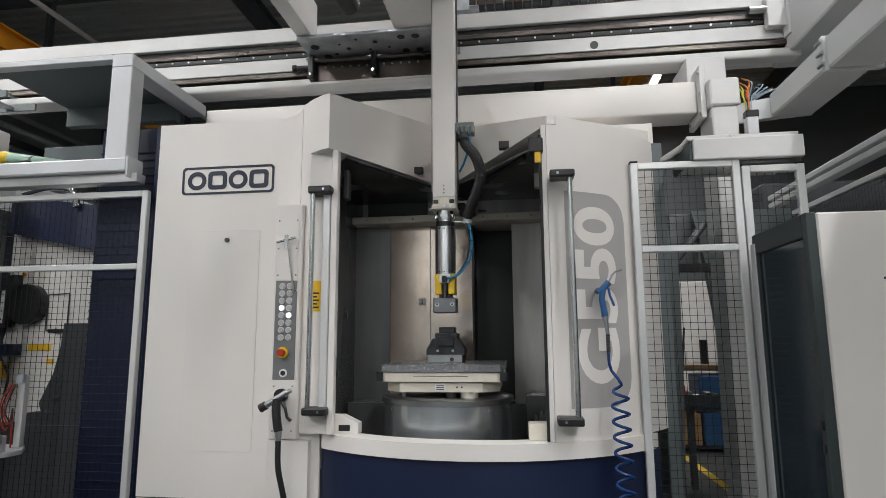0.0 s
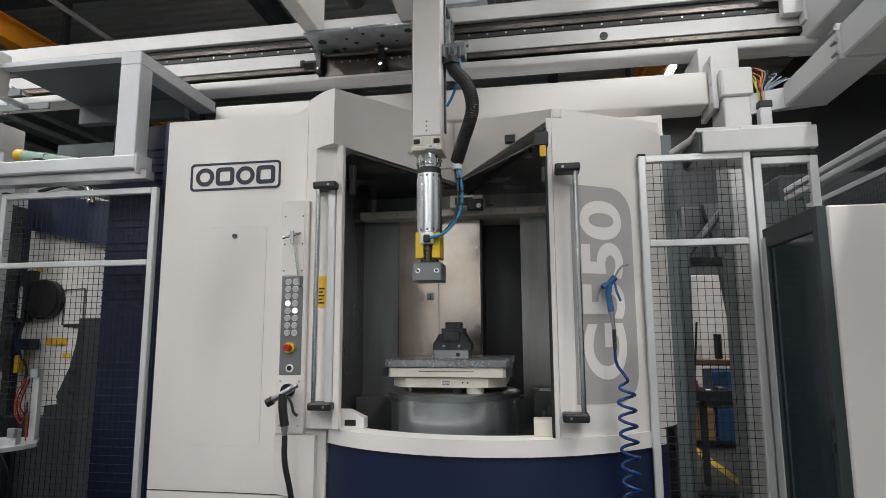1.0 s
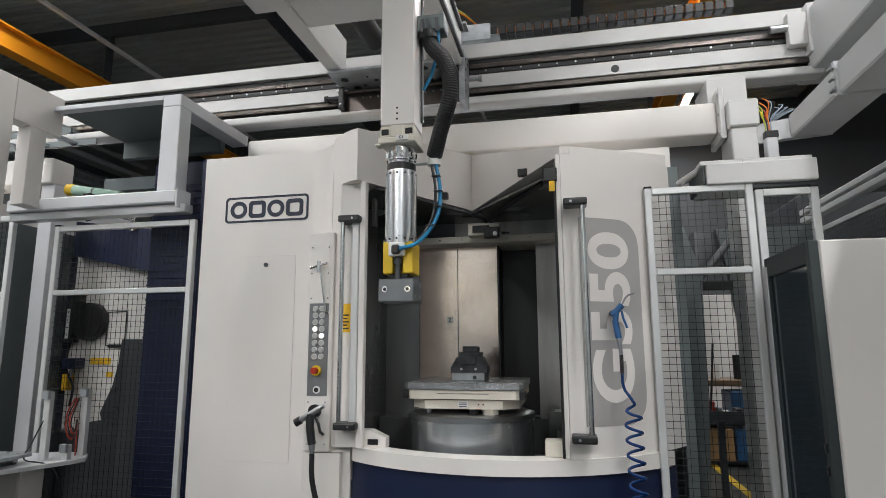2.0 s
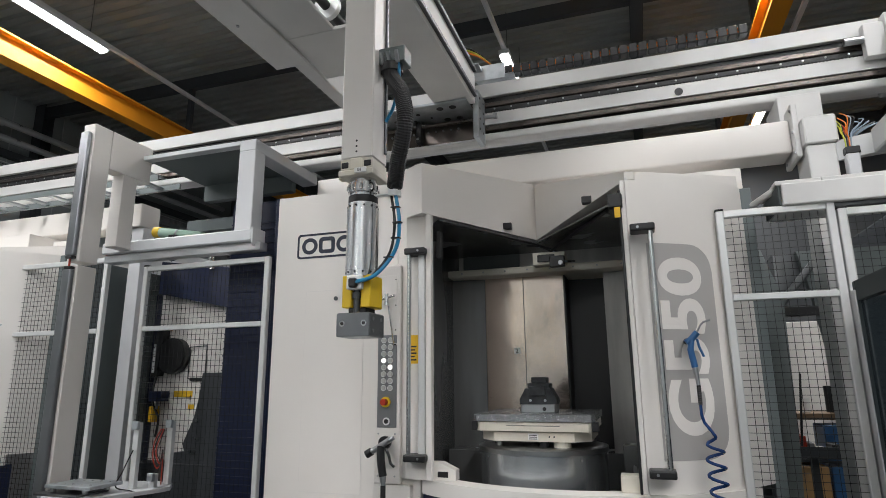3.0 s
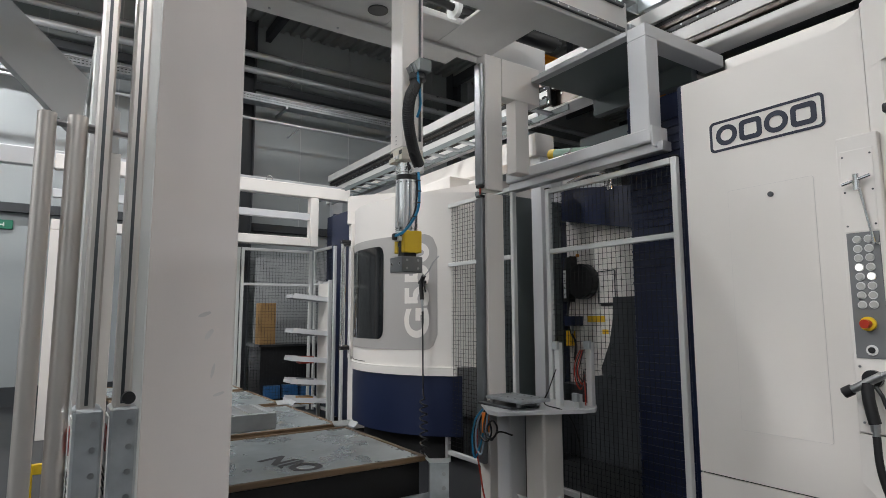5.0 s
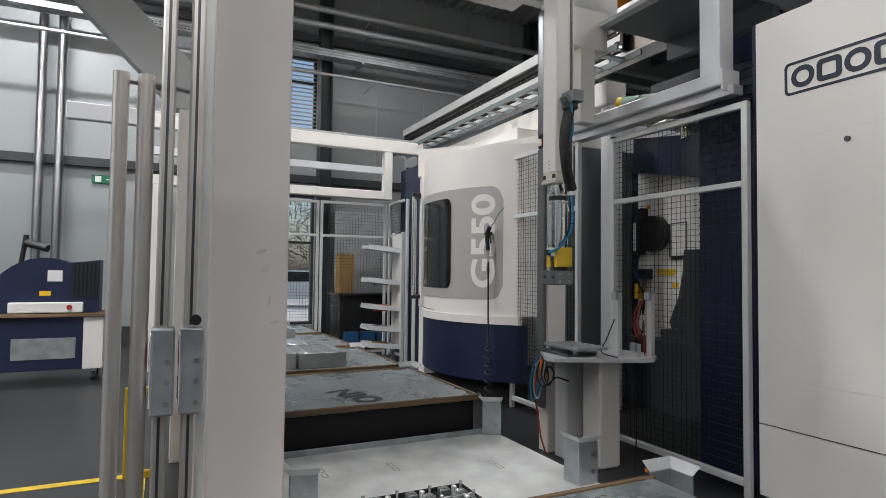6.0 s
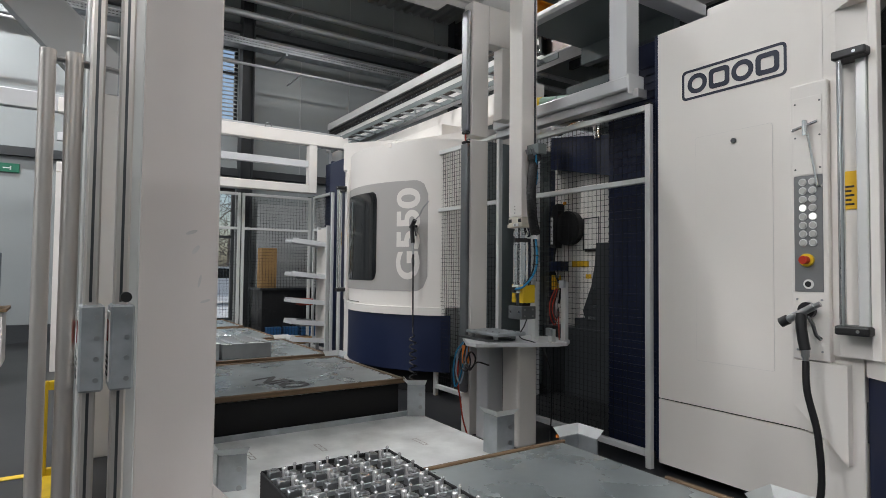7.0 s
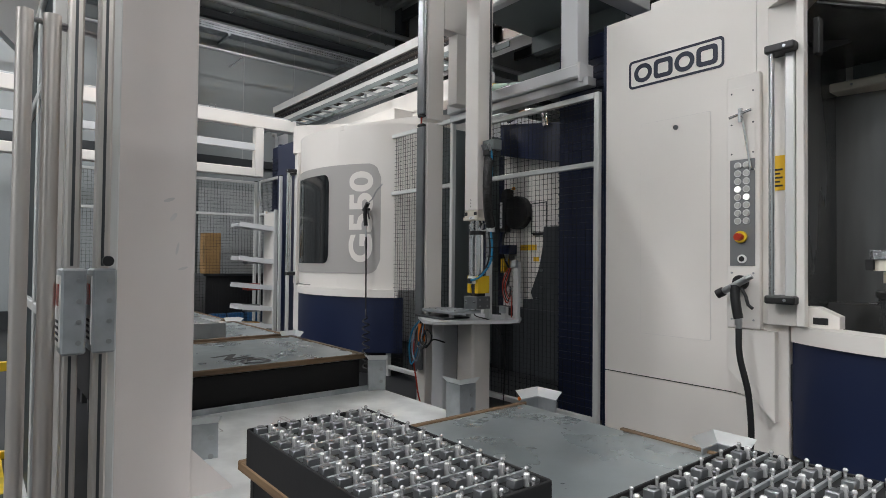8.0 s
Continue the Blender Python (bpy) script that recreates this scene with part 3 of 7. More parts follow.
def machining_centre(ox, closed, label):
    m = thing("machining_centre", (ox - 0.8, 5.0, 0), label, "machine tool", "machining centres")
    X = lambda pts: [(x + ox, y) for x, y in pts]
    curve = [(-1.62, 3.80), (-1.56, 3.788), (-1.50, 3.757), (-1.445, 3.712), (-1.405, 3.668), (-1.388, 3.64)]
    xl = -1.80 if closed else -2.527
    part("front_panel", prism(X([(xl, 3.80)] + curve + [(-1.388, 4.2), (xl, 4.2)]), 0.508, 3.07), WHITE, m, smooth=True)
    part("lower_panel", prism(X([(xl, 3.80)] + curve + [(-1.388, 4.2), (xl, 4.2)]), 0.06, 0.498), WHITE, m, smooth=True)
    part("panel_gap", B((ox + xl + 0.01, ox - 1.40, 3.815, 4.19, 0.4985, 0.5075), bevel=0), MARK, m)
    if closed:
        part("navy_panel", B((ox - 2.527, ox - 1.804, 3.83, 4.2, 0.05, 3.06), bevel=0.01), NAVY, m, "navy front panel")
    if not closed:
        front_fittings(m, ox)
    part("side_wall", B((ox - 3.15, ox - 2.532, 4.0, 6.6, 0.05, 3.14), bevel=0.01), NAVY, m, "navy side housing")
    part("side_post", B((ox - 2.60, ox - 2.532, 3.86, 3.998, 0.05, 3.10), bevel=0.006), NAVY, m)
    for i in range(48):
        part("rib", B((ox - 3.14, ox - 2.61, 3.988, 3.9985, 0.12 + i * 0.06, 0.132 + i * 0.06), bevel=0), NAVY, m)
    part("rear_housing", B((ox - 2.52, ox + 0.9, 5.35, 7.0, 0.05, 3.2), bevel=0.02), GREYW, m)
    # door column and the hood cut back to an apex
    col = [(-1.384, 3.636), (-1.34, 3.591), (-1.285, 3.545), (-1.275, 3.548), (-1.12, 3.548), (-1.095, 3.548), (-1.135, 3.60), (-1.20, 3.72), (-1.384, 3.95)]
    part("door_column", prism(X(col), 0.967, 2.72), WHITE, m, smooth=True)
    hood = [(-1.384, 3.636), (-1.34, 3.59), (-1.27, 3.53), (-1.20, 3.48), (-1.14, 3.455), (-0.53, 4.54), (-0.53, 4.9), (-1.384, 4.9)]
    part("hood", prism(X(hood), 2.72, 3.085, tops=[3.085, 3.085, 3.085, 3.085, 3.085, 3.20, 3.22, 3.14]), WHITE, m, smooth=True)
    wing = prism(X([(-0.528, 4.54), (0.215, 3.405), (0.26, 3.42), (0.94, 4.1), (0.94, 4.9), (-0.528, 4.9)]), 2.715, 3.0, tops=[3.20, 2.835, 2.835, 2.95, 3.08, 3.22])
    for v in wing.verts:
        if v.co.z < 2.72 and v.co.y < 3.9:
            v.co.z = 2.785
    part("hood", wing, WHITE, m)
    part("upper_panel", B((ox + 0.15, ox + 0.985, 4.16, 4.24, 2.6, 3.03)), WHITE, m)
    tf = theta_of(0.205, 1.45)
    te = 58.0
    part("fixed_panel", arc_band(ox, 1.40, 1.455, tf, te, 0.967, 2.83), WHITE, m, "curved white side panel", True)
    part("side_return", B((ox + 0.93, ox + 1.0, 4.0, 5.4, 0.05, 2.83)), ROOFTEAL, m, "grey green side sheet")
    part("rim", arc_band(ox, 1.33, 1.475, theta_of(-1.185, 1.47), 50, 0.877, 0.966), WHITE, m, "white curved sill", True)
    part("plinth", arc_band(ox, 1.38, 1.455, theta_of(-1.19, 1.455), 52, 0.26, 0.876), NAVY, m, "curved navy plinth", True)
    # Set-back black band puts the shade under the plinth into colour.
    part("recessed_base", arc_band(ox, 1.20, 1.30, theta_of(-1.10, 1.30), 52, 0.0, 0.30), BLACKM, m, "recessed base, shade under the plinth put in as black", True)
    part("plinth_end", B((ox - 1.388, ox - 1.20, 3.60, 3.8, 0.06, 0.965)), WHITE, m)
    # lettering field and model mark on the drum
    u0 = 0.0 if closed else 0.10
    tref = theta_of(-1.05, 1.457) if closed else tf
    u_off = radians(tf - tref) * 1.457
    ur = u_off + 0.545
    part("lettering_field", on_arc(field(u0, ur, 1.14, 2.385, 0.05 if closed else 0.0, 0.16), ox, 1.4575, tref), GREYMARK, m)
    txt = lettering("G550", 0.40, 0.012)
    xs = [v.co.x for v in txt.verts]
    ys = [v.co.y for v in txt.verts]
    w, h, lx, ly = max(xs) - min(xs), max(ys) - min(ys), min(xs), min(ys)
    for v in txt.verts:
        s, t = (v.co.x - lx) / w, (v.co.y - ly) / h
        v.co = (u_off + 0.455 - t * 0.30, 1.27 + s * 1.03, 0)
    bmesh.ops.subdivide_edges(txt, edges=[e for e in txt.edges if e.calc_length() > 0.08], cuts=2)
    txt.verts.ensure_lookup_table()
    left = set(txt.verts)
    while left:
        isle, todo = set(), [left.pop()]
        while todo:
            v = todo.pop()
            isle.add(v)
            for e in v.link_edges:
                o = e.other_vert(v)
                if o in left:
                    left.discard(o)
                    todo.append(o)
        one, made = bmesh.new(), {}
        for v in isle:
            made[v] = one.verts.new(v.co)
        for f in {f for v in isle for f in v.link_faces}:
            one.faces.new([made[v] for v in f.verts])
        part("letter", on_arc(one, ox, 1.459, tref), WHITE, m, "large white upright letter")
    txt.free()
    # door drive profile, grab bars, warning label at the column
    part("door_profile", B((ox - 1.185, ox - 1.135, 3.50, 3.545, 1.09, 2.48), bevel=0.006), ALU, m, "aluminium door profile")
    part("door_jamb", B((ox - 1.128, ox - 1.088, 3.495, 3.547, 0.97, 2.718), bevel=0.004), WHITE, m, "white painted door jamb")
    grab_bar(m, ox - 1.235, 3.465, 1.085, 2.475, ox - 1.115, "chromed grab bar at the column")
    part("warning_label", B((ox - 1.27, ox - 1.195, 3.5425, 3.5465, 1.70, 1.89), bevel=0), YLABEL, m)
    for i in range(5):
        part("label_bar", B((ox - 1.262, ox - 1.21 - 0.012 * (i % 2), 3.541, 3.5424, 1.72 + i * 0.022, 1.730 + i * 0.022), bevel=0), MARK, m)
    if closed:
        door = part("door", arc_band(ox, 1.385, 1.45, theta_of(-1.08, 1.45), tf - 0.2, 0.967, 2.83), WHITE, m, "closed curved door with a smoked window", True)
        part("door_window", on_arc(field(0.26, 1.16, 1.25, 2.29, 0.05, 0.09), ox, 1.462, tref), SMOKE, door)
        part("door_groove", on_arc(field(0.06, 0.80, 0.985, 0.993, 0.0, 0.0), ox, 1.458, tref), MARK, door)
        grab_bar(m, ox - 1.02, 3.335, 1.085, 2.475, ox - 0.95, "chromed grab bar on the closed door")
        part("roof_panel", B((ox - 1.1, ox + 0.6, 3.9, 4.9, 2.84, 3.06)), WHITE, m)
        return m
    grab_bar(m, ox + 0.325, 3.325, 1.065, 2.475, ox + 0.215, "chromed grab bar on the door edge")
    part("door_edge", B((ox + 0.175, ox + 0.203, 3.403, 3.47, 0.967, 2.78)), WHITE, m, "white leading edge of the open door")
    part("door_seal", B((ox + 0.160, ox + 0.176, 3.40, 3.46, 0.967, 2.72)), BLACK, m)
    part("lock_bracket", plate_y([(ox - 1.12, 0.967), (ox - 0.95, 0.967), (ox - 0.95, 1.03), (ox - 1.05, 1.075), (ox - 1.12, 1.075)], 3.56, 3.64), WHITE, m, "white lock bracket on the sill")
    part("lock_slot", B((ox - 1.07, ox - 1.0, 3.555, 3.561, 0.985, 1.02)), BLACK, m)
    part("lock_block", B((ox + 0.06, ox + 0.17, 3.44, 3.54, 0.967, 1.06)), CREAM, m, "cream lock block on the sill")
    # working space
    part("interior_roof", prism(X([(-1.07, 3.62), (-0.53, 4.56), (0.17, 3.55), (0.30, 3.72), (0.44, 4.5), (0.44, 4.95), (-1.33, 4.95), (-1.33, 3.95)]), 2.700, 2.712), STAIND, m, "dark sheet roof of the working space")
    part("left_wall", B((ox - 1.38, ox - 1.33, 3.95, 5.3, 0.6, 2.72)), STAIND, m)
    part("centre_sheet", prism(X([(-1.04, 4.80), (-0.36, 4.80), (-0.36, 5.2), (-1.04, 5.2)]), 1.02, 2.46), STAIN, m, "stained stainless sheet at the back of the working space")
    # Left run of the back sheets; its dark reflection is painted as colour.
    part("left_sheet", prism(X([(-1.33, 4.76), (-1.045, 4.805), (-1.045, 5.2), (-1.33, 5.2)]), 1.02, 2.46), STAIND, m, "glossy side sheet, dark reflection put into its colour")
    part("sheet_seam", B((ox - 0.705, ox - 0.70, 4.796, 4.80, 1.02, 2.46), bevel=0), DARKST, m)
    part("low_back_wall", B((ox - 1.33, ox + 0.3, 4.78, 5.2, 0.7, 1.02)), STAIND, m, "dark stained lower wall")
    # Black boxes put the shade of the deep recess into colour.
    part("tool_opening", B((ox - 0.36, ox + 0.02, 5.10, 5.2, 0.6, 2.46), bevel=0), BLACK, m, "recess beside the sheet, its shade put in as black")
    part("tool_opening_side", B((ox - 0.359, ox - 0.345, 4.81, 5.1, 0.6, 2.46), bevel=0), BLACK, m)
    part("right_sheet", prism(X([(-0.03, 4.82), (0.29, 4.74), (0.42, 4.5), (0.46, 4.5), (0.46, 5.1), (-0.03, 5.1)]), 0.6, 2.46), STREAK, m, "streaked grey sheet wall")
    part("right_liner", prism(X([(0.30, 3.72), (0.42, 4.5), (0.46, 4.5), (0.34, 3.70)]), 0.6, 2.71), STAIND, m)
    part("ledge", B((ox - 1.33, ox + 0.42, 4.62, 5.2, 2.46, 2.52), bevel=0.008), CREAM, m, "cream bolted ledge over the back sheets")
    part("upper_liner", B((ox - 1.33, ox + 0.44, 4.95, 5.2, 2.52, 2.712)), STREAK, m)
    for i in range(9):
        part("bolt", R(((ox - 1.2 + i * 0.19, 4.612, 2.49), (ox - 1.2 + i * 0.19, 4.622, 2.49), 0.008), seg=8), STEEL, m)
    part("upper_recess", B((ox - 1.28, ox - 0.75, 4.935, 4.949, 2.58, 2.70)), DARKHOUS, m, "dark recessed panel")
    part("ledge_box", B((ox - 0.56, ox - 0.30, 4.50, 4.70, 2.50, 2.60)), CREAM, m)
    part("sensor", B((ox - 0.52, ox - 0.38, 4.485, 4.50, 2.52, 2.58)), BLACK, m)
    part("bed", B((ox - 1.33, ox + 0.44, 3.62, 5.2, 0.55, 0.75)), DARKST, m)
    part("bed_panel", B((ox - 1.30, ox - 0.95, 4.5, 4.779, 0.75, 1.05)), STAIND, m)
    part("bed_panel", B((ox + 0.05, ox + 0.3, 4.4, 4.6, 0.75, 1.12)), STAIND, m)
    # hood switches
    for x, y, z in ((-0.70, 4.215, 2.745), (-0.05, 3.79, 2.765)):
        part("hood_switch", B((ox + x - 0.035, ox + x + 0.035, y - 0.03, y + 0.02, z, z + 0.05)), BLACK, m)
    part("door_switch", B((ox + 0.10, ox + 0.185, 3.36, 3.42, 2.60, 2.69), bevel=0.008), BLACK, m, "black limit switch at the hood corner")
    part("switch_plate", B((ox + 0.135, ox + 0.17, 3.355, 3.362, 2.535, 2.60)), YLABEL, m)
    part("column_switch", B((ox - 1.085, ox - 1.05, 3.60, 3.66, 2.42, 2.62), bevel=0.008), BLACK, m)
    part("interior_cable", sweep(smooth_line([(ox - 1.03, 3.72, 2.70), (ox - 0.7, 4.2, 2.68), (ox - 0.4, 4.55, 2.62), (ox - 0.36, 4.6, 2.5)]), 0.009, 6), BLACK, m)
    for k, c in enumerate((BLACK, GREYC, BLACK, DARKST)):
        dx = 0.03 * k
        part("apex_cable", sweep(smooth_line([(ox - 0.62 + dx, 4.60, 2.69), (ox - 0.50 + dx, 4.56, 2.665 - 0.01 * k), (ox - 0.40 + 0.5 * dx, 4.52, 2.60), (ox - 0.36, 4.50 + 0.01 * k, 2.53), (ox - 0.31 + dx, 4.49, 2.51)], 6), 0.008, 6), c, m)
    part("apex_hose", sweep(smooth_line([(ox - 0.40, 4.52, 2.62), (ox - 0.25, 4.35, 2.67), (ox - 0.08, 4.05, 2.685), (ox + 0.08, 3.75, 2.69)], 8), 0.012, 8), BLACK, m, "black hose along the wing", True)
    part("connector_block", B((ox - 0.42, ox - 0.30, 4.46, 4.52, 2.47, 2.56), bevel=0.006), BLACK, m)
    part("connector_plug", R(((ox - 0.33, 4.44, 2.50), (ox - 0.33, 4.47, 2.50), 0.018), seg=12), STEEL, m)
    lab = part("number_plate_label", B((ox - 0.80, ox - 0.745, 4.790, 4.7985, 1.80, 1.855), bevel=0.006), PAPER, m, "small white label with the figure two")
    two = lettering("2", 0.05, 0.001)
    two.transform(Matrix.Translation((ox - 0.787, 4.788, 1.811)) @ Matrix.Rotation(radians(90), 4, "X"))
    part("figure", two, MARK, lab)
    # turntable
    cx, cy = ox - 0.465, 4.03
    tb = part("turntable", rod(bmesh.new(), (cx, cy, 0.75), (cx, cy, 1.125), 0.425, 48), DRUM, m, "stainless turntable drum", True)
    part("drum_rim", rod(bmesh.new(), (cx, cy, 1.125), (cx, cy, 1.155), 0.437, 48), STEEL, tb, "", True)
    part("drum_top", rod(bmesh.new(), (cx, cy, 1.155), (cx, cy, 1.168), 0.41, 48, 0.39), STEEL, tb, "", True)
    for i in range(12):
        a = radians(i * 30 + 12)
        part("rivet", R(((cx + 0.424 * math.cos(a), cy + 0.424 * math.sin(a), 1.095), (cx + 0.432 * math.cos(a), cy + 0.432 * math.sin(a), 1.095), 0.007), seg=8), CHROME, tb)
    for dx, dy, r, mt in ((-0.25, -0.25, 0.018, STEEL), (0.06, -0.31, 0.032, BLACK), (0.17, -0.29, 0.055, CREAM)):
        part("stud", R(((cx + dx, cy + dy, 1.16), (cx + dx, cy + dy, 1.21), r), seg=16), mt, tb)
    return m


near = machining_centre(0.0, False, "white and navy machining centre with its door open")
far = machining_centre(-6.10, True, "white and navy machining centre with its curved door closed")


def work_pallet():
    cx, cy = -0.465, 4.03
    p = thing("work_pallet", (cx, cy, 1.205), "cream machine pallet with a wet steel top on the turntable", "machine pallet")

    def octo(h, c, z0, z1):
        return prism([(cx - h, cy - h + c), (cx - h + c, cy - h), (cx + h - c, cy - h), (cx + h, cy - h + c), (cx + h, cy + h - c), (cx + h - c, cy + h), (cx - h + c, cy + h), (cx - h, cy + h - c)], z0, z1, bevel=0.004)
    part("lower_body", octo(0.355, 0.10, 1.205, 1.262), CREAM, p)
    part("upper_body", octo(0.375, 0.03, 1.268, 1.325), CREAM, p)
    part("top_plate", octo(0.385, 0.02, 1.328, 1.372), WETPL, p, "wet milled steel plate")
    for s in (-1, 1):
        part("corner_stop", B((cx + s * 0.385 - 0.02, cx + s * 0.385 + 0.02, cy - 0.37, cy - 0.30, 1.27, 1.325)), BLACK, p)
    part("slot", B((cx - 0.17, cx + 0.17, cy - 0.3765, cy - 0.3745, 1.300, 1.304), bevel=0), DARKST, p)
    part("rating_label", B((cx - 0.035, cx + 0.03, cy - 0.3575, cy - 0.355, 1.214, 1.255), bevel=0), PAPER, p)
    for i in range(3):
        part("label_bar", B((cx - 0.028, cx + 0.022, cy - 0.3582, cy - 0.3573, 1.219 + i * 0.011, 1.224 + i * 0.011), bevel=0), MARK, p)
    for x in (0.10, 0.13):
        part("bore", R(((cx + x, cy - 0.3565, 1.235), (cx + x, cy - 0.353, 1.235), 0.006), seg=8), MARK, p)


def vise():
    cx, cy = -0.465, 3.98
    v = thing("clamping_vise", (cx, cy, 1.372), "stepped dark steel clamping vise on the pallet", "vise")
    part("base", B((cx - 0.115, cx + 0.115, cy - 0.10, cy + 0.12, 1.372, 1.425)), STEEL, v)
    part("body", plate_y([(cx + x, z) for x, z in ((-0.125, 1.425), (0.125, 1.425), (0.125, 1.46), (0.10, 1.50), (0.085, 1.53), (-0.085, 1.53), (-0.10, 1.50), (-0.125, 1.46))], cy - 0.085, cy + 0.10), VISEM, v)
    part("jaw", B((cx - 0.07, cx + 0.08, cy - 0.07, cy + 0.08, 1.53, 1.565)), VISEM, v)
    part("top_jaw", B((cx - 0.045, cx + 0.06, cy - 0.06, cy + 0.05, 1.565, 1.605)), VISEM, v)
    part("slide", B((cx - 0.055, cx + 0.055, cy - 0.10, cy - 0.08, 1.48, 1.545)), VISEM, v)
    for x, z in ((-0.05, 1.45), (0.05, 1.45)):
        part("cap_screw", R(((cx + x, cy - 0.092, z), (cx + x, cy - 0.084, z), 0.009), seg=10), STEEL, v)
    for x in (-0.028, 0.0, 0.03):
        part("hole", R(((cx + x, cy - 0.0615, 1.588), (cx + x, cy - 0.058, 1.588), 0.006), seg=8), BLACK, v)
    part("stop_bolt", R(((cx + 0.045, cy - 0.106, 1.395), (cx + 0.045, cy - 0.098, 1.395), 0.013), seg=12), BLACK, v)


work_pallet()
vise()


def control_strip(ox):
    s = thing("control_pillar", (ox - 1.42, 3.62, 0.45), "white control pillar with grey button plate and emergency stop", "control panel")
    Y = 3.55
    part("housing", B((ox - 1.515, ox - 1.33, Y, 3.74, 0.93, 2.385), bevel=0.008, seg=2), WHITE, s)
    skirt = [(-1.515, 0.925), (-1.255, 0.925), (-1.255, 0.43), (-1.515, 0.70)]
    sk = plate_y([(ox + x, z) for x, z in skirt], Y, 3.72)
    part("skirt", sk, WHITE, s)
    part("cover_plate", B((ox - 1.495, ox - 1.355, Y - 0.004, Y, 1.90, 2.31), bevel=0.002), WHITE, s)
    for x in (-1.485, -1.365):
        for z in (1.93, 2.10, 2.28):
            part("screw", R(((ox + x, Y - 0.007, z), (ox + x, Y - 0.003, z), 0.005), seg=8), DARKST, s)
    plate = part("button_plate", B((ox - 1.495, ox - 1.355, Y - 0.005, Y, 1.285, 1.895), bevel=0.002), PANELDK, s, "dark grey button plate")
    for i in range(8):
        for j in range(2):
            lit = (i, j) in ((3, 0), (4, 1))
            x, z = ox - 1.449 + j * 0.048, 1.860 - i * 0.0455
            ring = part("button", R(((x, Y - 0.010, z), (x, Y - 0.004, z), 0.0195), seg=18), ALU, plate)
            part("cap", R(((x, Y - 0.014, z), (x, Y - 0.009, z), 0.015), seg=16), BTNLIT if lit else BTN, plate, "lit white button" if lit else "")
    es = part("emergency_stop", R(((ox - 1.43, Y - 0.022, 1.45), (ox - 1.43, Y - 0.004, 1.45), 0.034), seg=24), YELLOW, s, "yellow collar with red mushroom head", True)
    part("mushroom_head", R(((ox - 1.432, Y - 0.055, 1.45), (ox - 1.43, Y - 0.02, 1.45), 0.021), seg=20), RED, es, "", True)
    ks = part("key_switch", R(((ox - 1.425, Y - 0.012, 1.325), (ox - 1.425, Y - 0.004, 1.325), 0.025), seg=20), PAPER, s, "", True)
    part("key_face", R(((ox - 1.425, Y - 0.016, 1.325), (ox - 1.425, Y - 0.011, 1.325), 0.015), seg=16), BLACK, ks)
    for x in (-1.485, -1.365):
        for z in (0.98, 1.245):
            part("screw", R(((ox + x, Y - 0.004, z), (ox + x, Y, z), 0.006), seg=8), STEEL, s)
    key = part("hex_key", R(((ox - 1.485, Y - 0.035, 2.135), (ox - 1.36, Y - 0.035, 2.165), 0.009), ((ox - 1.42, Y - 0.03, 2.16), (ox - 1.375, Y - 0.012, 1.83), 0.007), ((ox - 1.375, Y - 0.012, 1.835), (ox - 1.355, Y - 0.012, 1.832), 0.007), ((ox - 1.422, Y - 0.035, 2.10), (ox - 1.422, Y - 0.035, 2.18), 0.015), seg=10), CHROME, s, "chromed T-handle key hung on the cover")


control_strip(0.0)


def coolant_gun(ox):
    g = thing("coolant_gun", (ox - 1.42, 3.5, 1.15), "black coolant spray gun hung on the control pillar", "spray gun")
    y = 3.49
    part("nozzle_body", R(((ox - 1.51, y - 0.02, 1.13), (ox - 1.37, y - 0.01, 1.215), 0.019), ((ox - 1.395, y - 0.012, 1.20), (ox - 1.345, y - 0.006, 1.228), 0.014), seg=14), STEEL, g, "", True)
    part("end_cap", R(((ox - 1.53, y - 0.022, 1.12), (ox - 1.495, y - 0.02, 1.14), 0.026), seg=14), BLACK, g, "", True)
    part("grip", sweep([(ox - 1.435, y - 0.012, 1.175), (ox - 1.43, y - 0.02, 1.10), (ox - 1.42, y - 0.02, 1.03), (ox - 1.412, y - 0.02, 0.99)], 0.026, 12), BLACK, g, "", True)
    part("trigger", sweep([(ox - 1.40, y - 0.012, 1.16), (ox - 1.375, y - 0.016, 1.12), (ox - 1.36, y - 0.02, 1.07), (ox - 1.335, y - 0.02, 1.05)], 0.009, 8), BLACK, g)
    part("hook_plate", R(((ox - 1.43, 3.52, 1.19), (ox - 1.43, 3.549, 1.19), 0.042), seg=18), BLACK, g)
    part("fitting", R(((ox - 1.412, y - 0.02, 0.955), (ox - 1.412, y - 0.02, 0.995), 0.02), ((ox - 1.411, y - 0.02, 0.93), (ox - 1.411, y - 0.02, 0.955), 0.015), seg=10), STEEL, g)
    part("hose", sweep(smooth_line([(ox - 1.411, y - 0.02, 0.935), (ox - 1.40, y - 0.03, 0.78), (ox - 1.355, y - 0.02, 0.55), (ox - 1.35, y - 0.03, 0.25), (ox - 1.46, y - 0.06, 0.03), (ox - 1.60, y - 0.1, 0.022)]), 0.017, 10), RUBBER, g, "", True)


coolant_gun(0.0)


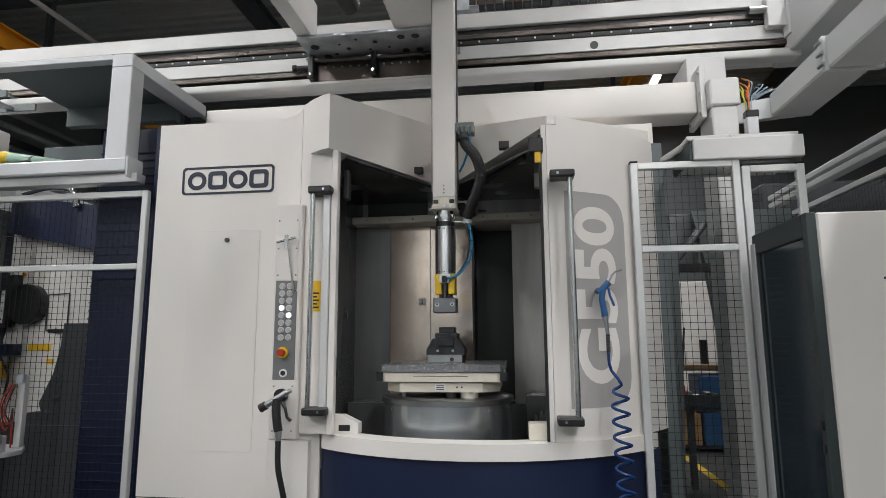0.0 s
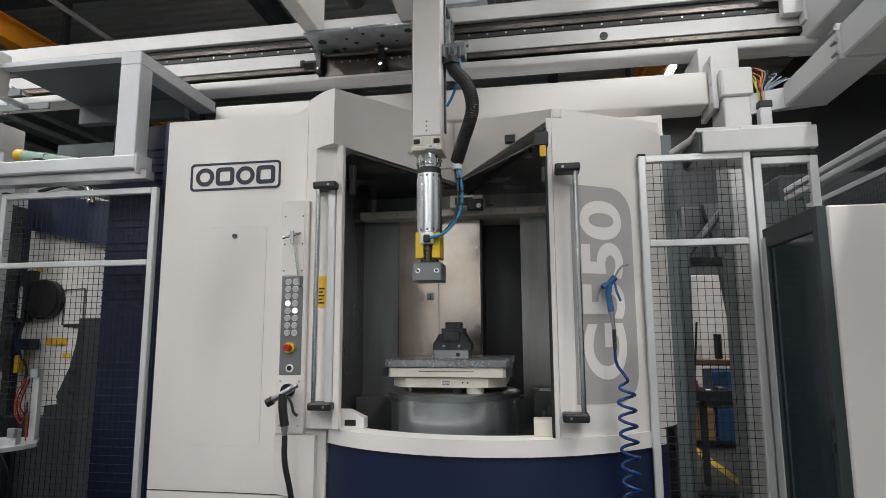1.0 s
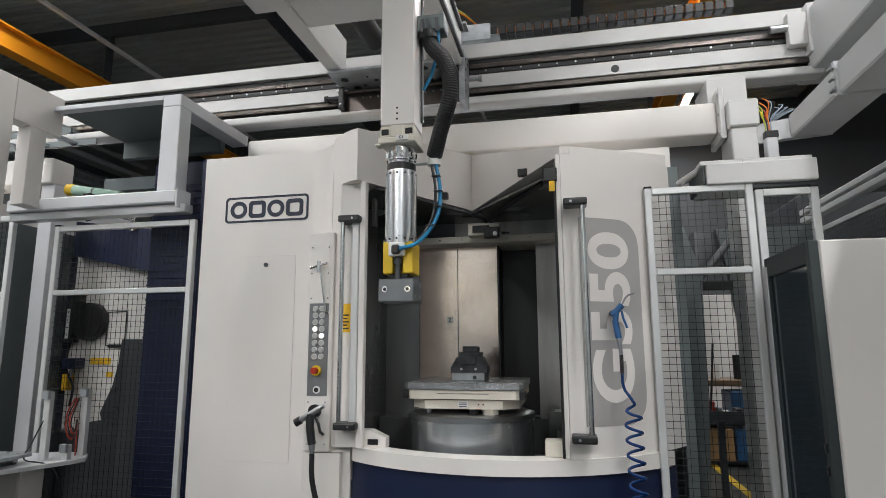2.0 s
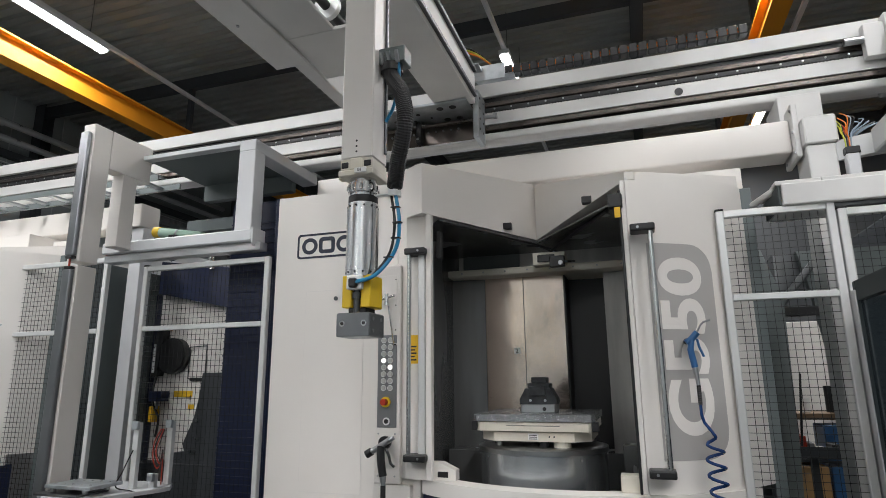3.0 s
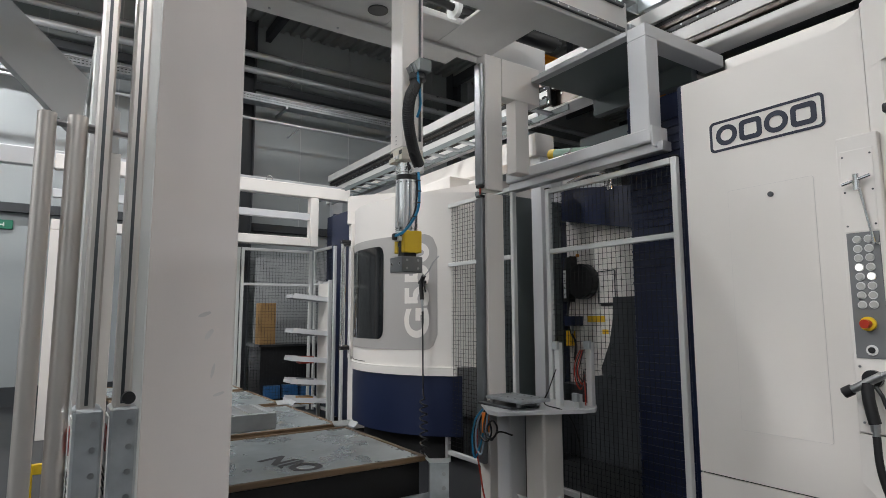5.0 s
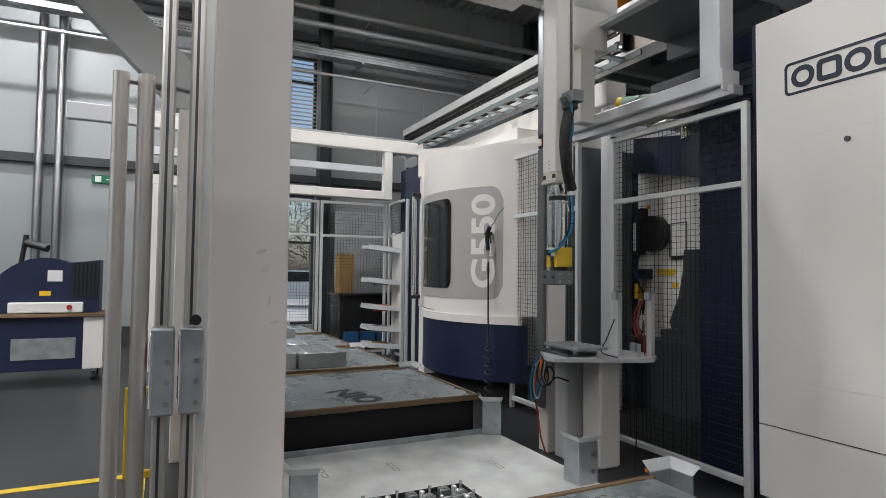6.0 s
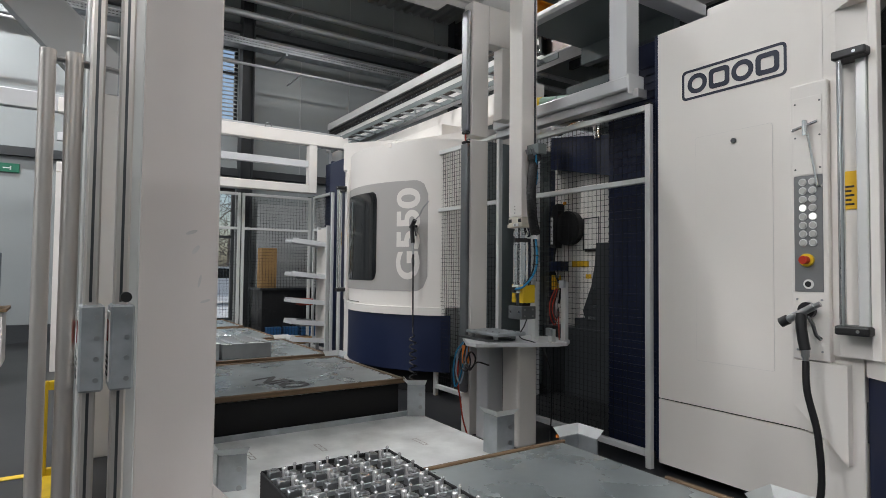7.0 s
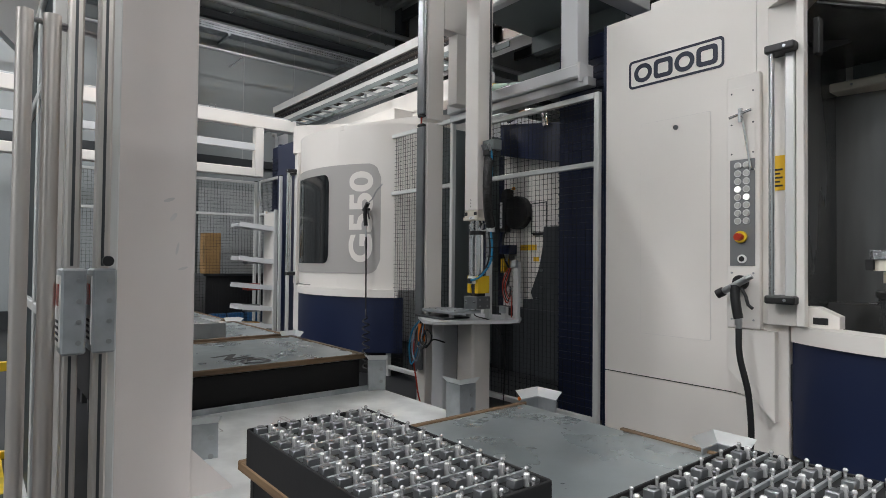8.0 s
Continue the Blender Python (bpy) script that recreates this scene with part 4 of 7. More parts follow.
def blow_gun(ox, x, y, z, body_mat, hose_mat, label, coil_from, coil_to, reach=1.0, k=0.78):
    """An air gun hung on the drum panel, with its hose below."""
    g = thing("air_blow_gun", (ox + x, y, z), label, "air gun", "air blow guns")
    p = lambda dx, dz, dy=0.0: (ox + x + k * dx, y + dy, z + k * dz)
    part("body", sweep([p(-0.055, 0.10), p(-0.02, 0.125), p(0.025, 0.175)], k * 0.024, 12), body_mat, g, "", True)
    part("grip", sweep([p(-0.02, 0.12), p(-0.03, 0.05), p(-0.018, -0.03), p(-0.012, -0.075)], k * 0.023, 12), body_mat, g, "", True)
    part("trigger", sweep([p(0.02, 0.13), p(0.03, 0.07), p(0.045, 0.03), p(0.055, 0.0)], k * 0.009, 8), body_mat, g)
    part("nozzle", sweep([p(0.02, 0.17), p(0.05 * reach, 0.225), p(0.075 * reach, 0.25 + 0.03 * (reach - 1)), p(0.12 * reach, 0.262 + 0.06 * (reach - 1))], 0.006, 8), STEEL, g)
    part("hook", R((p(-0.05, 0.115, 0.01), p(-0.05, 0.115, 0.07), 0.016), seg=12), BLACK, g)
    part("coupling", R((p(-0.012, -0.075), p(-0.006, -0.13), 0.014), (p(-0.006, -0.13), p(0.0, -0.20), 0.011), seg=10), STEEL, g)
    part("spring_guard", sweep([p(0.0, -0.20 - 0.008 * i) for i in range(18)], 0.010, 8, None, 0.003), BLACK, g)
    pts = smooth_line([p(0.0, -0.33), p(0.0, -0.40), (ox + x + 0.01, y, coil_from + 0.05)], 6)
    n = int((coil_from - coil_to) / 0.082 * 14)
    for i in range(n):
        a = 2 * math.pi * i / 14
        zz = coil_from - (coil_from - coil_to) * i / n
        grow = min(1.0, i / 14)
        pts.append((ox + x + 0.045 + 0.045 * grow * math.sin(a) + 0.02 * i / n, y - 0.035 * grow * math.cos(a) - 0.02, zz))
    part("coil_hose", sweep(pts, 0.0085, 8), hose_mat, g, "navy spiral hose", True)


blow_gun(0.0, 0.515, 3.46, 1.707, BLUE, HOSEBLUE, "blue air blow gun with a navy coiled hose on the panel", 1.30, 0.10)
blow_gun(-6.10, 0.62, 3.53, 1.75, BLACK, RUBBER, "black air blow gun with a thin coiled hose on the panel", 0.70, 0.10, 2.6, 1.0)

# ---- gantry over the machines ----
rail = thing("gantry_rail", (-4, 5.0, 3.75), "white gantry rail beam with linear guides running over the machines", "gantry rail")
RX0, RX1 = -11.2, 2.32
part("main_beam", B((RX0, RX1, 4.86, 5.16, 3.84, 4.36), bevel=0.01), RAILW, rail)
part("face_plate", B((RX0, RX1, 4.815, 4.857, 3.935, 4.06)), RAILW, rail)
part("top_cover", B((RX0, RX1, 4.80, 4.857, 4.22, 4.355)), RAILW, rail)
for z in (4.135, 3.895):
    g = part("linear_guide", B((RX0, RX1, 4.80, 4.857, z - 0.022, z + 0.022), bevel=0.006), BORE, rail, "brown steel linear guide")
# Flat dark strips carry the shade of the guide recess as colour.
part("guide_bed", B((RX0, RX1, 4.842, 4.859, 4.062, 4.218), (RX0, RX1, 4.842, 4.859, 3.842, 3.933), bevel=0), RACKSHADE, rail, "dark strips for the shade of the recess behind the guides")
part("rack", B((RX0, RX1, 4.812, 4.857, 4.068, 4.104), bevel=0), RACKSHADE, rail, "greased dark toothed rack")
bm = bmesh.new()
for i in range(420):
    x = RX1 - 0.3 - i * 0.026
    vs = [bm.verts.new((x + dx, 4.811, z)) for dx, z in ((0, 4.070), (0.011, 4.070), (0.008, 4.052), (0.003, 4.052))]
    bm.faces.new(vs)
teeth = part("rack_teeth", bm, RACKSHADE, rail)
teeth["kind"] = "stuff"
part("lower_duct", B((RX0, RX1, 4.77, 4.92, 3.76, 3.835), bevel=0.02, seg=3), RAILW, rail, "pale square duct under the beam", True)
bm = bmesh.new()
for i in range(110):
    x = RX1 - 0.06 - i * 0.12
    for z in (4.135, 3.895):
        rod(bm, (x, 4.796, z), (x, 4.802, z), 0.008, 6)
bolts = part("guide_bolts", bm, MARK, rail)
bolts["kind"] = "stuff"
bm = bmesh.new()
for i in range(84):
    rod(bm, (RX1 - 0.35 - i * 0.16, 4.806, 4.09), (RX1 - 0.35 - i * 0.16, 4.813, 4.09), 0.009, 6)
screws = part("rack_screws", bm, STEEL, rail)
screws["kind"] = "stuff"
part("cable_bore", R(((0.703, 4.808, 3.985), (0.703, 4.82, 3.985), 0.034), seg=20), BLACK, rail)
stop = part("end_stop", B((2.06, 2.20, 4.72, 4.80, 4.0, 4.28), (2.20, 2.30, 4.70, 4.80, 3.92, 4.34)), RAILW, rail)
part("buffer", R(((1.93, 4.75, 4.16), (2.06, 4.75, 4.16), 0.03), seg=12), STEEL, rail)
# cable chain lying on the beam
ch = thing("cable_chain", (-0.2, 5.0, 4.365), "black cable chain with orange cables on the rail beam", "cable chain")
part("chain_tray", B((-1.0, 2.2, 5.0, 5.15, 4.365, 4.38), bevel=0), GALV, ch)

lad = thing("cable_ladder", (-7.5, 4.4, 3.62), "grey cable ladder hung below the gantry rail", "cable ladder")
for y in (4.25, 4.55):
    part("side_bar", B((-10.4, -4.3, y, y + 0.02, 3.60, 3.66), bevel=0), DARKHOUS, lad)
for i in range(18):
    part("rung", B((-10.2 + i * 0.33, -10.12 + i * 0.33, 4.27, 4.55, 3.615, 3.635), bevel=0), GALV, lad)
for x in (-9.8, -7.3, -4.8):
    part("hanger", B((x, x + 0.03, 4.571, 4.60, 3.60, 3.845), (x, x + 0.03, 4.60, 4.861, 3.846, 3.87), bevel=0), GALV, lad)

duct = thing("white_box_beam", (-3.5, 4.72, 3.245), "long white steel box beam behind the machine hoods", "box beam")
part("beam", B((-8.7, -4.82, 4.58, 4.86, 3.245, 3.51), bevel=0.02, seg=3), WHITE, duct, "", True)
part("beam", B((-2.65, 1.43, 4.58, 4.86, 3.245, 3.51), bevel=0.02, seg=3), WHITE, duct, "", True)
for k, (x, z1) in enumerate(((-8.5, 3.244), (-4.9, 3.244))):
    single("beam_support", B((x - 0.08, x + 0.08, 4.64, 4.80, 0, z1)), GREYW, (x, 4.72, 0), "grey steel support under the box beam", "support post", "beam supports")
cb = thing("column_head", (1.6, 4.6, 0), "white gantry column with flanged box head", "column")
part("column", B((1.485, 1.67, 4.44, 4.75, 0.0, 3.238), bevel=0.01), RAILW, cb)
part("head", B((1.475, 1.69, 4.42, 4.80, 3.24, 3.455), bevel=0.012), RAILW, cb)
part("flange", B((1.432, 1.47, 4.5, 4.85, 3.18, 3.6)), RAILW, cb)
part("saddle", B((1.40, 1.70, 4.70, 5.12, 3.457, 3.758)), RAILW, cb)
for y in (4.52, 4.80):
    for z in (3.22, 3.38, 3.55):
        part("flange_bolt", R(((1.423, y, z), (1.433, y, z), 0.014), seg=6), STEEL, cb)
sgd = thing("side_girder", (2.0, 1, 3.13), "light grey bolted box girder running out from the column", "box girder")
part("far_length", B((1.86, 2.14, 3.60, 4.36, 3.10, 3.275), bevel=0.012), GIRD, sgd)
part("near_length", B((1.86, 2.16, -3.0, 3.56, 3.09, 3.29), bevel=0.012), GIRD, sgd)
for y in (3.561, 3.581):
    part("joint_flange", B((1.845, 2.175, y, y + 0.018, 3.08, 3.30)), GIRD, sgd)
taper = prism([(1.86, 4.362), (2.14, 4.362), (1.70, 4.47), (1.62, 4.47)], 3.10, 3.25)
part("tapered_end", taper, GIRD, sgd)
for z in (3.12, 3.19, 3.26):
    part("flange_bolt", R(((1.835, 3.548, z), (1.835, 3.612, z), 0.011), seg=8), STEEL, sgd)
single("upper_side_girder", B((2.22, 2.55, -3.0, 5.1, 3.80, 4.30), bevel=0.012), GIRD, (2.4, 1, 3.8), "light grey upper gantry girder", "box girder")
rnd = random.Random(4)
bun = thing("cable_bundle", (1.75, 4.4, 2.766), "yellow, orange and grey cables rising from a conduit", "cables")
for i in range(15):
    x = 1.715 + 0.004 * i
    lean = (i / 14) ** 2
    top = 3.37 + rnd.uniform(-0.03, 0.05)
    part("cable", sweep(smooth_line([(x, 4.41 + 0.02 * (i % 3), 3.12), (x + 0.01 * lean, 4.41 + 0.02 * (i % 3), 3.24), (x - 0.015 + 0.09 * lean, 4.42, 3.30), (x - 0.02 + 0.24 * lean, 4.44, top), (x - 0.02 + 0.30 * lean, 4.60, top + 0.12 - 0.1 * lean)], 6), 0.0045, 6), (GREENC, YELLOW, GREENC, BLACK, RED, ORANGEC, ORANGEC, GREYC, BLACK, GREYC, GREYC, GREYC, STEEL, GREYC, GREYC)[i], bun)
part("conduit", B((1.705, 1.785, 4.38, 4.46, 2.766, 3.17), bevel=0.008), GREYW, bun)
part("conduit_collar", B((1.70, 1.79, 4.375, 4.465, 3.12, 3.172)), BLACK, bun)

# the travelling bridge, its origin at the face of the end truck; x runs with the ram
bridge = thing("gantry_bridge", (0, 4.5, 3.7), "light grey travelling gantry bridge with two beams and end truck", "gantry bridge")
BX = -0.10
part("beam_right", B((BX - 0.36, BX, -2.6, 4.50, 4.02, 4.36), bevel=0.008), RAILW, bridge)
part("beam_left", B((BX - 1.19, BX - 1.06, -2.6, 4.50, 4.02, 4.36), bevel=0.008), RAILW, bridge)
for z in (4.07, 4.31):
    gd = part("linear_guide", B((BX, BX + 0.03, -2.6, 4.45, z - 0.02, z + 0.02), bevel=0.005), DARKST, bridge)
bm = bmesh.new()
for i in range(58):
    for z in (4.07, 4.31):
        rod(bm, (BX + 0.028, -2.4 + i * 0.12, z), (BX + 0.034, -2.4 + i * 0.12, z), 0.008, 6)
b2 = part("guide_bolts", bm, STEEL, bridge)
b2["kind"] = "stuff"
part("truck_plate", B((BX - 1.19, BX - 0.05, 4.36, 4.77, 3.99, 4.016)), GALV, bridge, "drilled bottom plate of the end truck")
for i, (dx, dy, r) in enumerate(((0.2, 4.68, 0.032), (0.32, 4.68, 0.032), (0.2, 4.45, 0.032), (0.32, 4.45, 0.032), (0.45, 4.6, 0.012), (0.55, 4.5, 0.02), (0.62, 4.62, 0.014), (0.7, 4.44, 0.014), (0.8, 4.58, 0.02), (0.86, 4.5, 0.012), (0.93, 4.66, 0.016), (1.08, 4.52, 0.036), (1.02, 4.7, 0.034))):
    part("bore", R(((BX - dx, dy, 3.986), (BX - dx, dy, 3.991), r), seg=14), MARK, bridge)
ep = part("end_plate", B((BX - 0.03, BX + 0.02, 4.52, 4.77, 3.70, 4.16)), GALV, bridge, "galvanised end plate with bolts")
for y in (4.58, 4.70):
    for z in (3.80, 3.90, 4.0, 4.1):
        part("plate_bore", R(((BX + 0.019, y, z), (BX + 0.023, y, z), 0.012), seg=10), MARK, ep)
part("beam_end", B((BX - 0.36, BX - 0.005, 4.502, 4.515, 4.02, 4.36)), RAILW, bridge)
part("buffer", R(((BX + 0.02, 4.74, 3.98), (BX + 0.13, 4.74, 3.98), 0.018), ((BX + 0.11, 4.74, 3.98), (BX + 0.14, 4.74, 3.98), 0.028), seg=12), STEEL, bridge, "", True)
part("carriage_plate", B((BX - 1.19, BX, 4.72, 4.745, 3.76, 3.988)), BORE, bridge, "oily brown carriage plate")
part("plate_lip", B((BX - 1.21, BX, 4.69, 4.76, 3.735, 3.758)), RAILW, bridge)
part("cross_shaft", R(((BX - 1.20, 4.675, 3.945), (BX, 4.675, 3.945), 0.016), seg=14), BORE, bridge, "", True)
for x in (-1.16, -0.60):
    cl = part("bearing_clamp", B((BX + x - 0.028, BX + x + 0.028, 4.635, 4.718, 3.772, 3.985), bevel=0.012, seg=2), BLACK, bridge, "black bearing clamp")
    part("clamp_bolt", R(((BX + x, 4.625, 3.81), (BX + x, 4.64, 3.81), 0.014), seg=10), CHROME, cl)
    part("clamp_screw", R(((BX + x - 0.05, 4.66, 3.955), (BX + x + 0.06, 4.66, 3.955), 0.012), seg=10), CHROME, cl)
for i in range(12):
    if i != 6:
        part("plate_bolt", R(((BX - 1.05 + i * 0.075, 4.708, 3.895), (BX - 1.05 + i * 0.075, 4.722, 3.895), 0.010), seg=8), STEEL, bridge)
part("shock_buffer", R(((BX - 1.36, 4.76, 3.93), (BX - 1.19, 4.76, 3.93), 0.022), ((BX - 1.37, 4.76, 3.93), (BX - 1.34, 4.76, 3.93), 0.032), seg=12), BLACK, bridge, "", True)
part("drive_shaft", R(((BX - 0.7, 1.6, 4.20), (BX - 0.7, 4.35, 4.20), 0.035), seg=14), BLACK, bridge, "", True)
part("drive_motor", R(((BX - 0.70, 3.55, 4.18), (BX - 0.70, 4.25, 4.18), 0.085), seg=18), BLACK, bridge, "", True)
part("cross_plate", B((BX - 1.05, BX - 0.36, 3.10, 3.70, 4.03, 4.06)), RAILW, bridge)
part("cross_plate", B((BX - 1.05, BX - 0.36, -2.5, 2.55, 4.03, 4.06)), RAILW, bridge)
part("cross_plate", B((BX - 1.05, BX - 0.66, 2.552, 3.098, 4.03, 4.06)), RAILW, bridge)
part("bottom_flange", B((BX - 1.33, BX - 1.04, -2.6, 3.4, 4.0, 4.018)), RAILW, bridge, "wide bottom flange of the beam")
for i in range(8):
    part("flange_screw", R(((BX - 1.24, -1.4 + i * 0.6, 3.992), (BX - 1.24, -1.4 + i * 0.6, 4.001), 0.011), seg=8), STEEL, bridge)
part("access_hole", R(((BX - 0.83, 2.38, 4.022), (BX - 0.83, 2.38, 4.031), 0.085), seg=24), BLACK, bridge)
part("shaft_flange", R(((BX - 0.7, 3.05, 4.20), (BX - 0.7, 3.09, 4.20), 0.10), seg=20), ALU, bridge, "", True)
ch2 = part("chain_bracket", B((BX - 0.10, BX - 0.08, 4.45, 4.80, 4.37, 4.56), (BX - 0.30, BX + 0.05, 4.45, 4.60, 4.365, 4.385), (BX - 0.08, BX + 0.22, 4.78, 4.80, 4.38, 4.54), (BX - 0.08, BX + 0.30, 4.80, 4.96, 4.42, 4.435)), GALV, bridge, "galvanised cable chain bracket")
part("junction_box", B((BX - 0.28, BX - 0.14, 4.47, 4.58, 4.386, 4.46), bevel=0.008), ALU, bridge)
for k, c in enumerate((ORANGEC, GREENC, BLACK)):
    part("chain_lead", sweep(smooth_line([(BX - 0.2 + 0.02 * k, 4.52, 4.46), (BX - 0.16 + 0.02 * k, 4.55, 4.58 + 0.02 * k), (BX - 0.02, 4.70, 4.60 + 0.015 * k), (BX + 0.12, 4.86, 4.54), (BX + 0.22, 4.90, 4.51)], 7), 0.009, 6), c, bridge)
# the moving run of the cable chain
for i in range(26):
    part("chain_link", B((BX + 0.2 + i * 0.082, BX + 0.272 + i * 0.082, 4.88, 4.99, 4.47, 4.56), bevel=0.008), BLACK, bridge)
part("chain_cables", R(((BX + 0.2, 4.90, 4.50), (BX + 2.3, 4.90, 4.50), 0.009), ((BX + 0.2, 4.90, 4.53), (BX + 2.3, 4.90, 4.53), 0.009), seg=8), ORANGEC, bridge)

# the ram: origin at the lower end of the white column
ram = thing("gantry_ram", (0, 0, 0), "white square gantry ram with robot gripper and black hose", "gantry ram")
W = 0.078
part("column", B((-W, W, -W, W, 0.0, 3.0), bevel=0.006), WHITE, ram, "white square column")
part("guide_strip", B((W, W + 0.012, 0.04, 0.058, 0.05, 3.0)), DARKST, ram)
part("guide_strip", B((-W - 0.014, -W, -0.04, 0.0, 0.05, 3.0)), GREYMARK, ram)
for i in range(3):
    part("pin_hole", R(((0.0, -W - 0.001, 0.03 + i * 0.026), (0.0, -W + 0.004, 0.03 + i * 0.026), 0.005), seg=8), MARK, ram)
part("clamp", B((-W, W, -W, W, -0.055, -0.002), (-0.03, 0.03, -W - 0.004, W, -0.055, 0.0)), CREAM, ram, "cream clamp block")
for x in (-0.055, 0.055):
    part("clamp_gap", B((x - 0.018, x + 0.018, -W - 0.003, -W + 0.01, -0.045, -0.015)), BLACK, ram)
part("adapter_plate", B((-0.085, 0.085, -0.085, 0.085, -0.083, -0.055), (-0.12, -0.085, -0.02, 0.02, -0.07, -0.058)), CREAM, ram)
tag = part("tag", B((0.0, 0.055, -0.095, -0.086, -0.075, -0.053), bevel=0), PAPER, ram, "white tag reading G1")
g1 = lettering("G1", 0.018, 0.0005)
g1.transform(Matrix.Translation((0.014, -0.0965, -0.070)) @ Matrix.Rotation(radians(90), 4, "X"))
part("tag_writing", g1, MARK, tag)


def turned(name, mat, *steps, label=""):
    bm = bmesh.new()
    for z0, z1, r in steps:
        rod(bm, (0, 0, z0), (0, 0, z1), r, 32)
    return part(name, bm, mat, ram, label, True)


turned("tool_changer", CHROME, (-0.105, -0.083, 0.062), (-0.150, -0.107, 0.068), (-0.165, -0.150, 0.060), label="polished tool changer rings")
for i in range(10):
    a = 2 * math.pi * i / 10
    part("lug", B((0.066 * math.cos(a) - 0.008, 0.066 * math.cos(a) + 0.008, 0.066 * math.sin(a) - 0.008, 0.066 * math.sin(a) + 0.008, -0.142, -0.115)), CHROME, ram)
turned("black_ring", BLACK, (-0.198, -0.165, 0.066))
turned("cylinder", BARREL, (-0.222, -0.198, 0.068), (-0.502, -0.222, 0.071), (-0.530, -0.502, 0.068), label="polished aluminium gripper cylinder")
for i in range(12):
    a = 2 * math.pi * i / 12
    for z in (-0.215, -0.512):
        part("cap_screw", R(((0.0675 * math.cos(a), 0.0675 * math.sin(a), z), (0.0705 * math.cos(a), 0.0705 * math.sin(a), z), 0.005), seg=6), DARKST, ram)
part("valve_block", B((-0.035, 0.035, -0.075, -0.01, -0.59, -0.53)), PAPER, ram, "white valve block")
part("connector", B((-0.015, 0.02, -0.10, -0.07, -0.585, -0.545), bevel=0.006), BLACK, ram)
for x in (-0.067, 0.022):
    part("yellow_jaw_carrier", B((x, x + 0.045, -0.05, 0.075, -0.665, -0.525)), YELLOW, ram, "yellow gripper housing")
part("yellow_back", B((-0.022, 0.022, 0.0, 0.075, -0.665, -0.53)), YELLOW, ram)
part("plunger", R(((0.0, -0.04, -0.69), (0.0, -0.04, -0.59), 0.014), ((0.0, -0.04, -0.625), (0.0, -0.04, -0.60), 0.02), seg=14), DARKST, ram, "", True)
part("neck", B((-0.04, 0.045, -0.04, 0.05, -0.69, -0.665)), BLACK, ram)
blk = part("jaw_block", B((-0.078, 0.078, -0.075, 0.075, -0.79, -0.69), bevel=0.005), GUNGREY, ram, "dark grey drilled gripper block")
for x in (-0.048, 0.052):
    part("bushing", R(((x, -0.078, -0.735), (x, -0.073, -0.735), 0.013), seg=16), CHROME, blk)
    part("bore", R(((x, -0.080, -0.735), (x, -0.077, -0.735), 0.007), seg=12), MARK, blk)
for yy in (-0.04, 0.04):
    for z in (-0.715, -0.765):
        part("side_screw", R(((0.077, yy, z), (0.081, yy, z), 0.008), seg=10), STEEL, blk)
# hose package on the ram's side
part("hose_bracket", B((W, W + 0.13, -0.03, 0.06, 0.47, 0.55)), DARKHOUS, ram, "dark grey hose bracket")
part("gland", R(((W + 0.055, 0.0, 0.43), (W + 0.055, 0.0, 0.47), 0.052), seg=20), BLACK, ram, "", True)
for dx in (-0.03, 0.0, 0.04):
    part("fitting", R(((W + 0.06 + dx, -0.035, 0.46), (W + 0.06 + dx, -0.06, 0.51), 0.010), seg=8), STEEL, ram)
part("corrugated_hose", sweep(smooth_line([(W + 0.05, 0.0, 0.45), (W + 0.075, -0.03, 0.38), (W + 0.15, -0.11, 0.26), (W + 0.18, -0.14, 0.11), (W + 0.12, -0.07, -0.04), (W + 0.075, 0.0, -0.13)], 34), 0.034, 14, None, 0.0025), RUBBER, ram, "thick black corrugated hose")
part("arm", B((0.05, W + 0.10, -0.012, 0.012, -0.168, -0.158)), ALU, ram)
part("hose_clamp", R(((W + 0.075, 0.0, -0.175), (W + 0.075, 0.0, -0.12), 0.030), seg=16), ALU, ram, "", True)
part("air_tube", sweep(smooth_line([(W + 0.085, -0.01, -0.17), (W + 0.105, -0.015, -0.30), (W + 0.09, -0.02, -0.42), (W + 0.02, -0.06, -0.53), (0.01, -0.09, -0.565)], 10), 0.0085, 8), TUBEBLUE, ram, "blue air tube", True)
for k, (tx, ty, tz) in enumerate(((W + 0.094, -0.014, -0.23), (W + 0.104, -0.016, -0.30), (W + 0.099, -0.02, -0.37), (W + 0.07, -0.03, -0.455))):
    part("cable_tie", B((tx - 0.026, tx + 0.013, ty - 0.014, ty + 0.010, tz - 0.003, tz + 0.003), bevel=0.001), BLACK, ram)
part("signal_cable", sweep(smooth_line([(W + 0.065, -0.012, -0.17), (W + 0.085, -0.02, -0.30), (W + 0.07, -0.03, -0.43), (W + 0.01, -0.06, -0.53), (0.03, -0.06, -0.56)], 10), 0.0065, 8), BLACK, ram)
part("upper_tube", sweep(smooth_line([(W + 0.09, -0.02, 0.5), (W + 0.10, -0.02, 0.40), (W + 0.06, 0.02, 0.28), (W + 0.02, 0.02, 0.2)], 8), 0.008, 8), TUBEBLUE, ram)

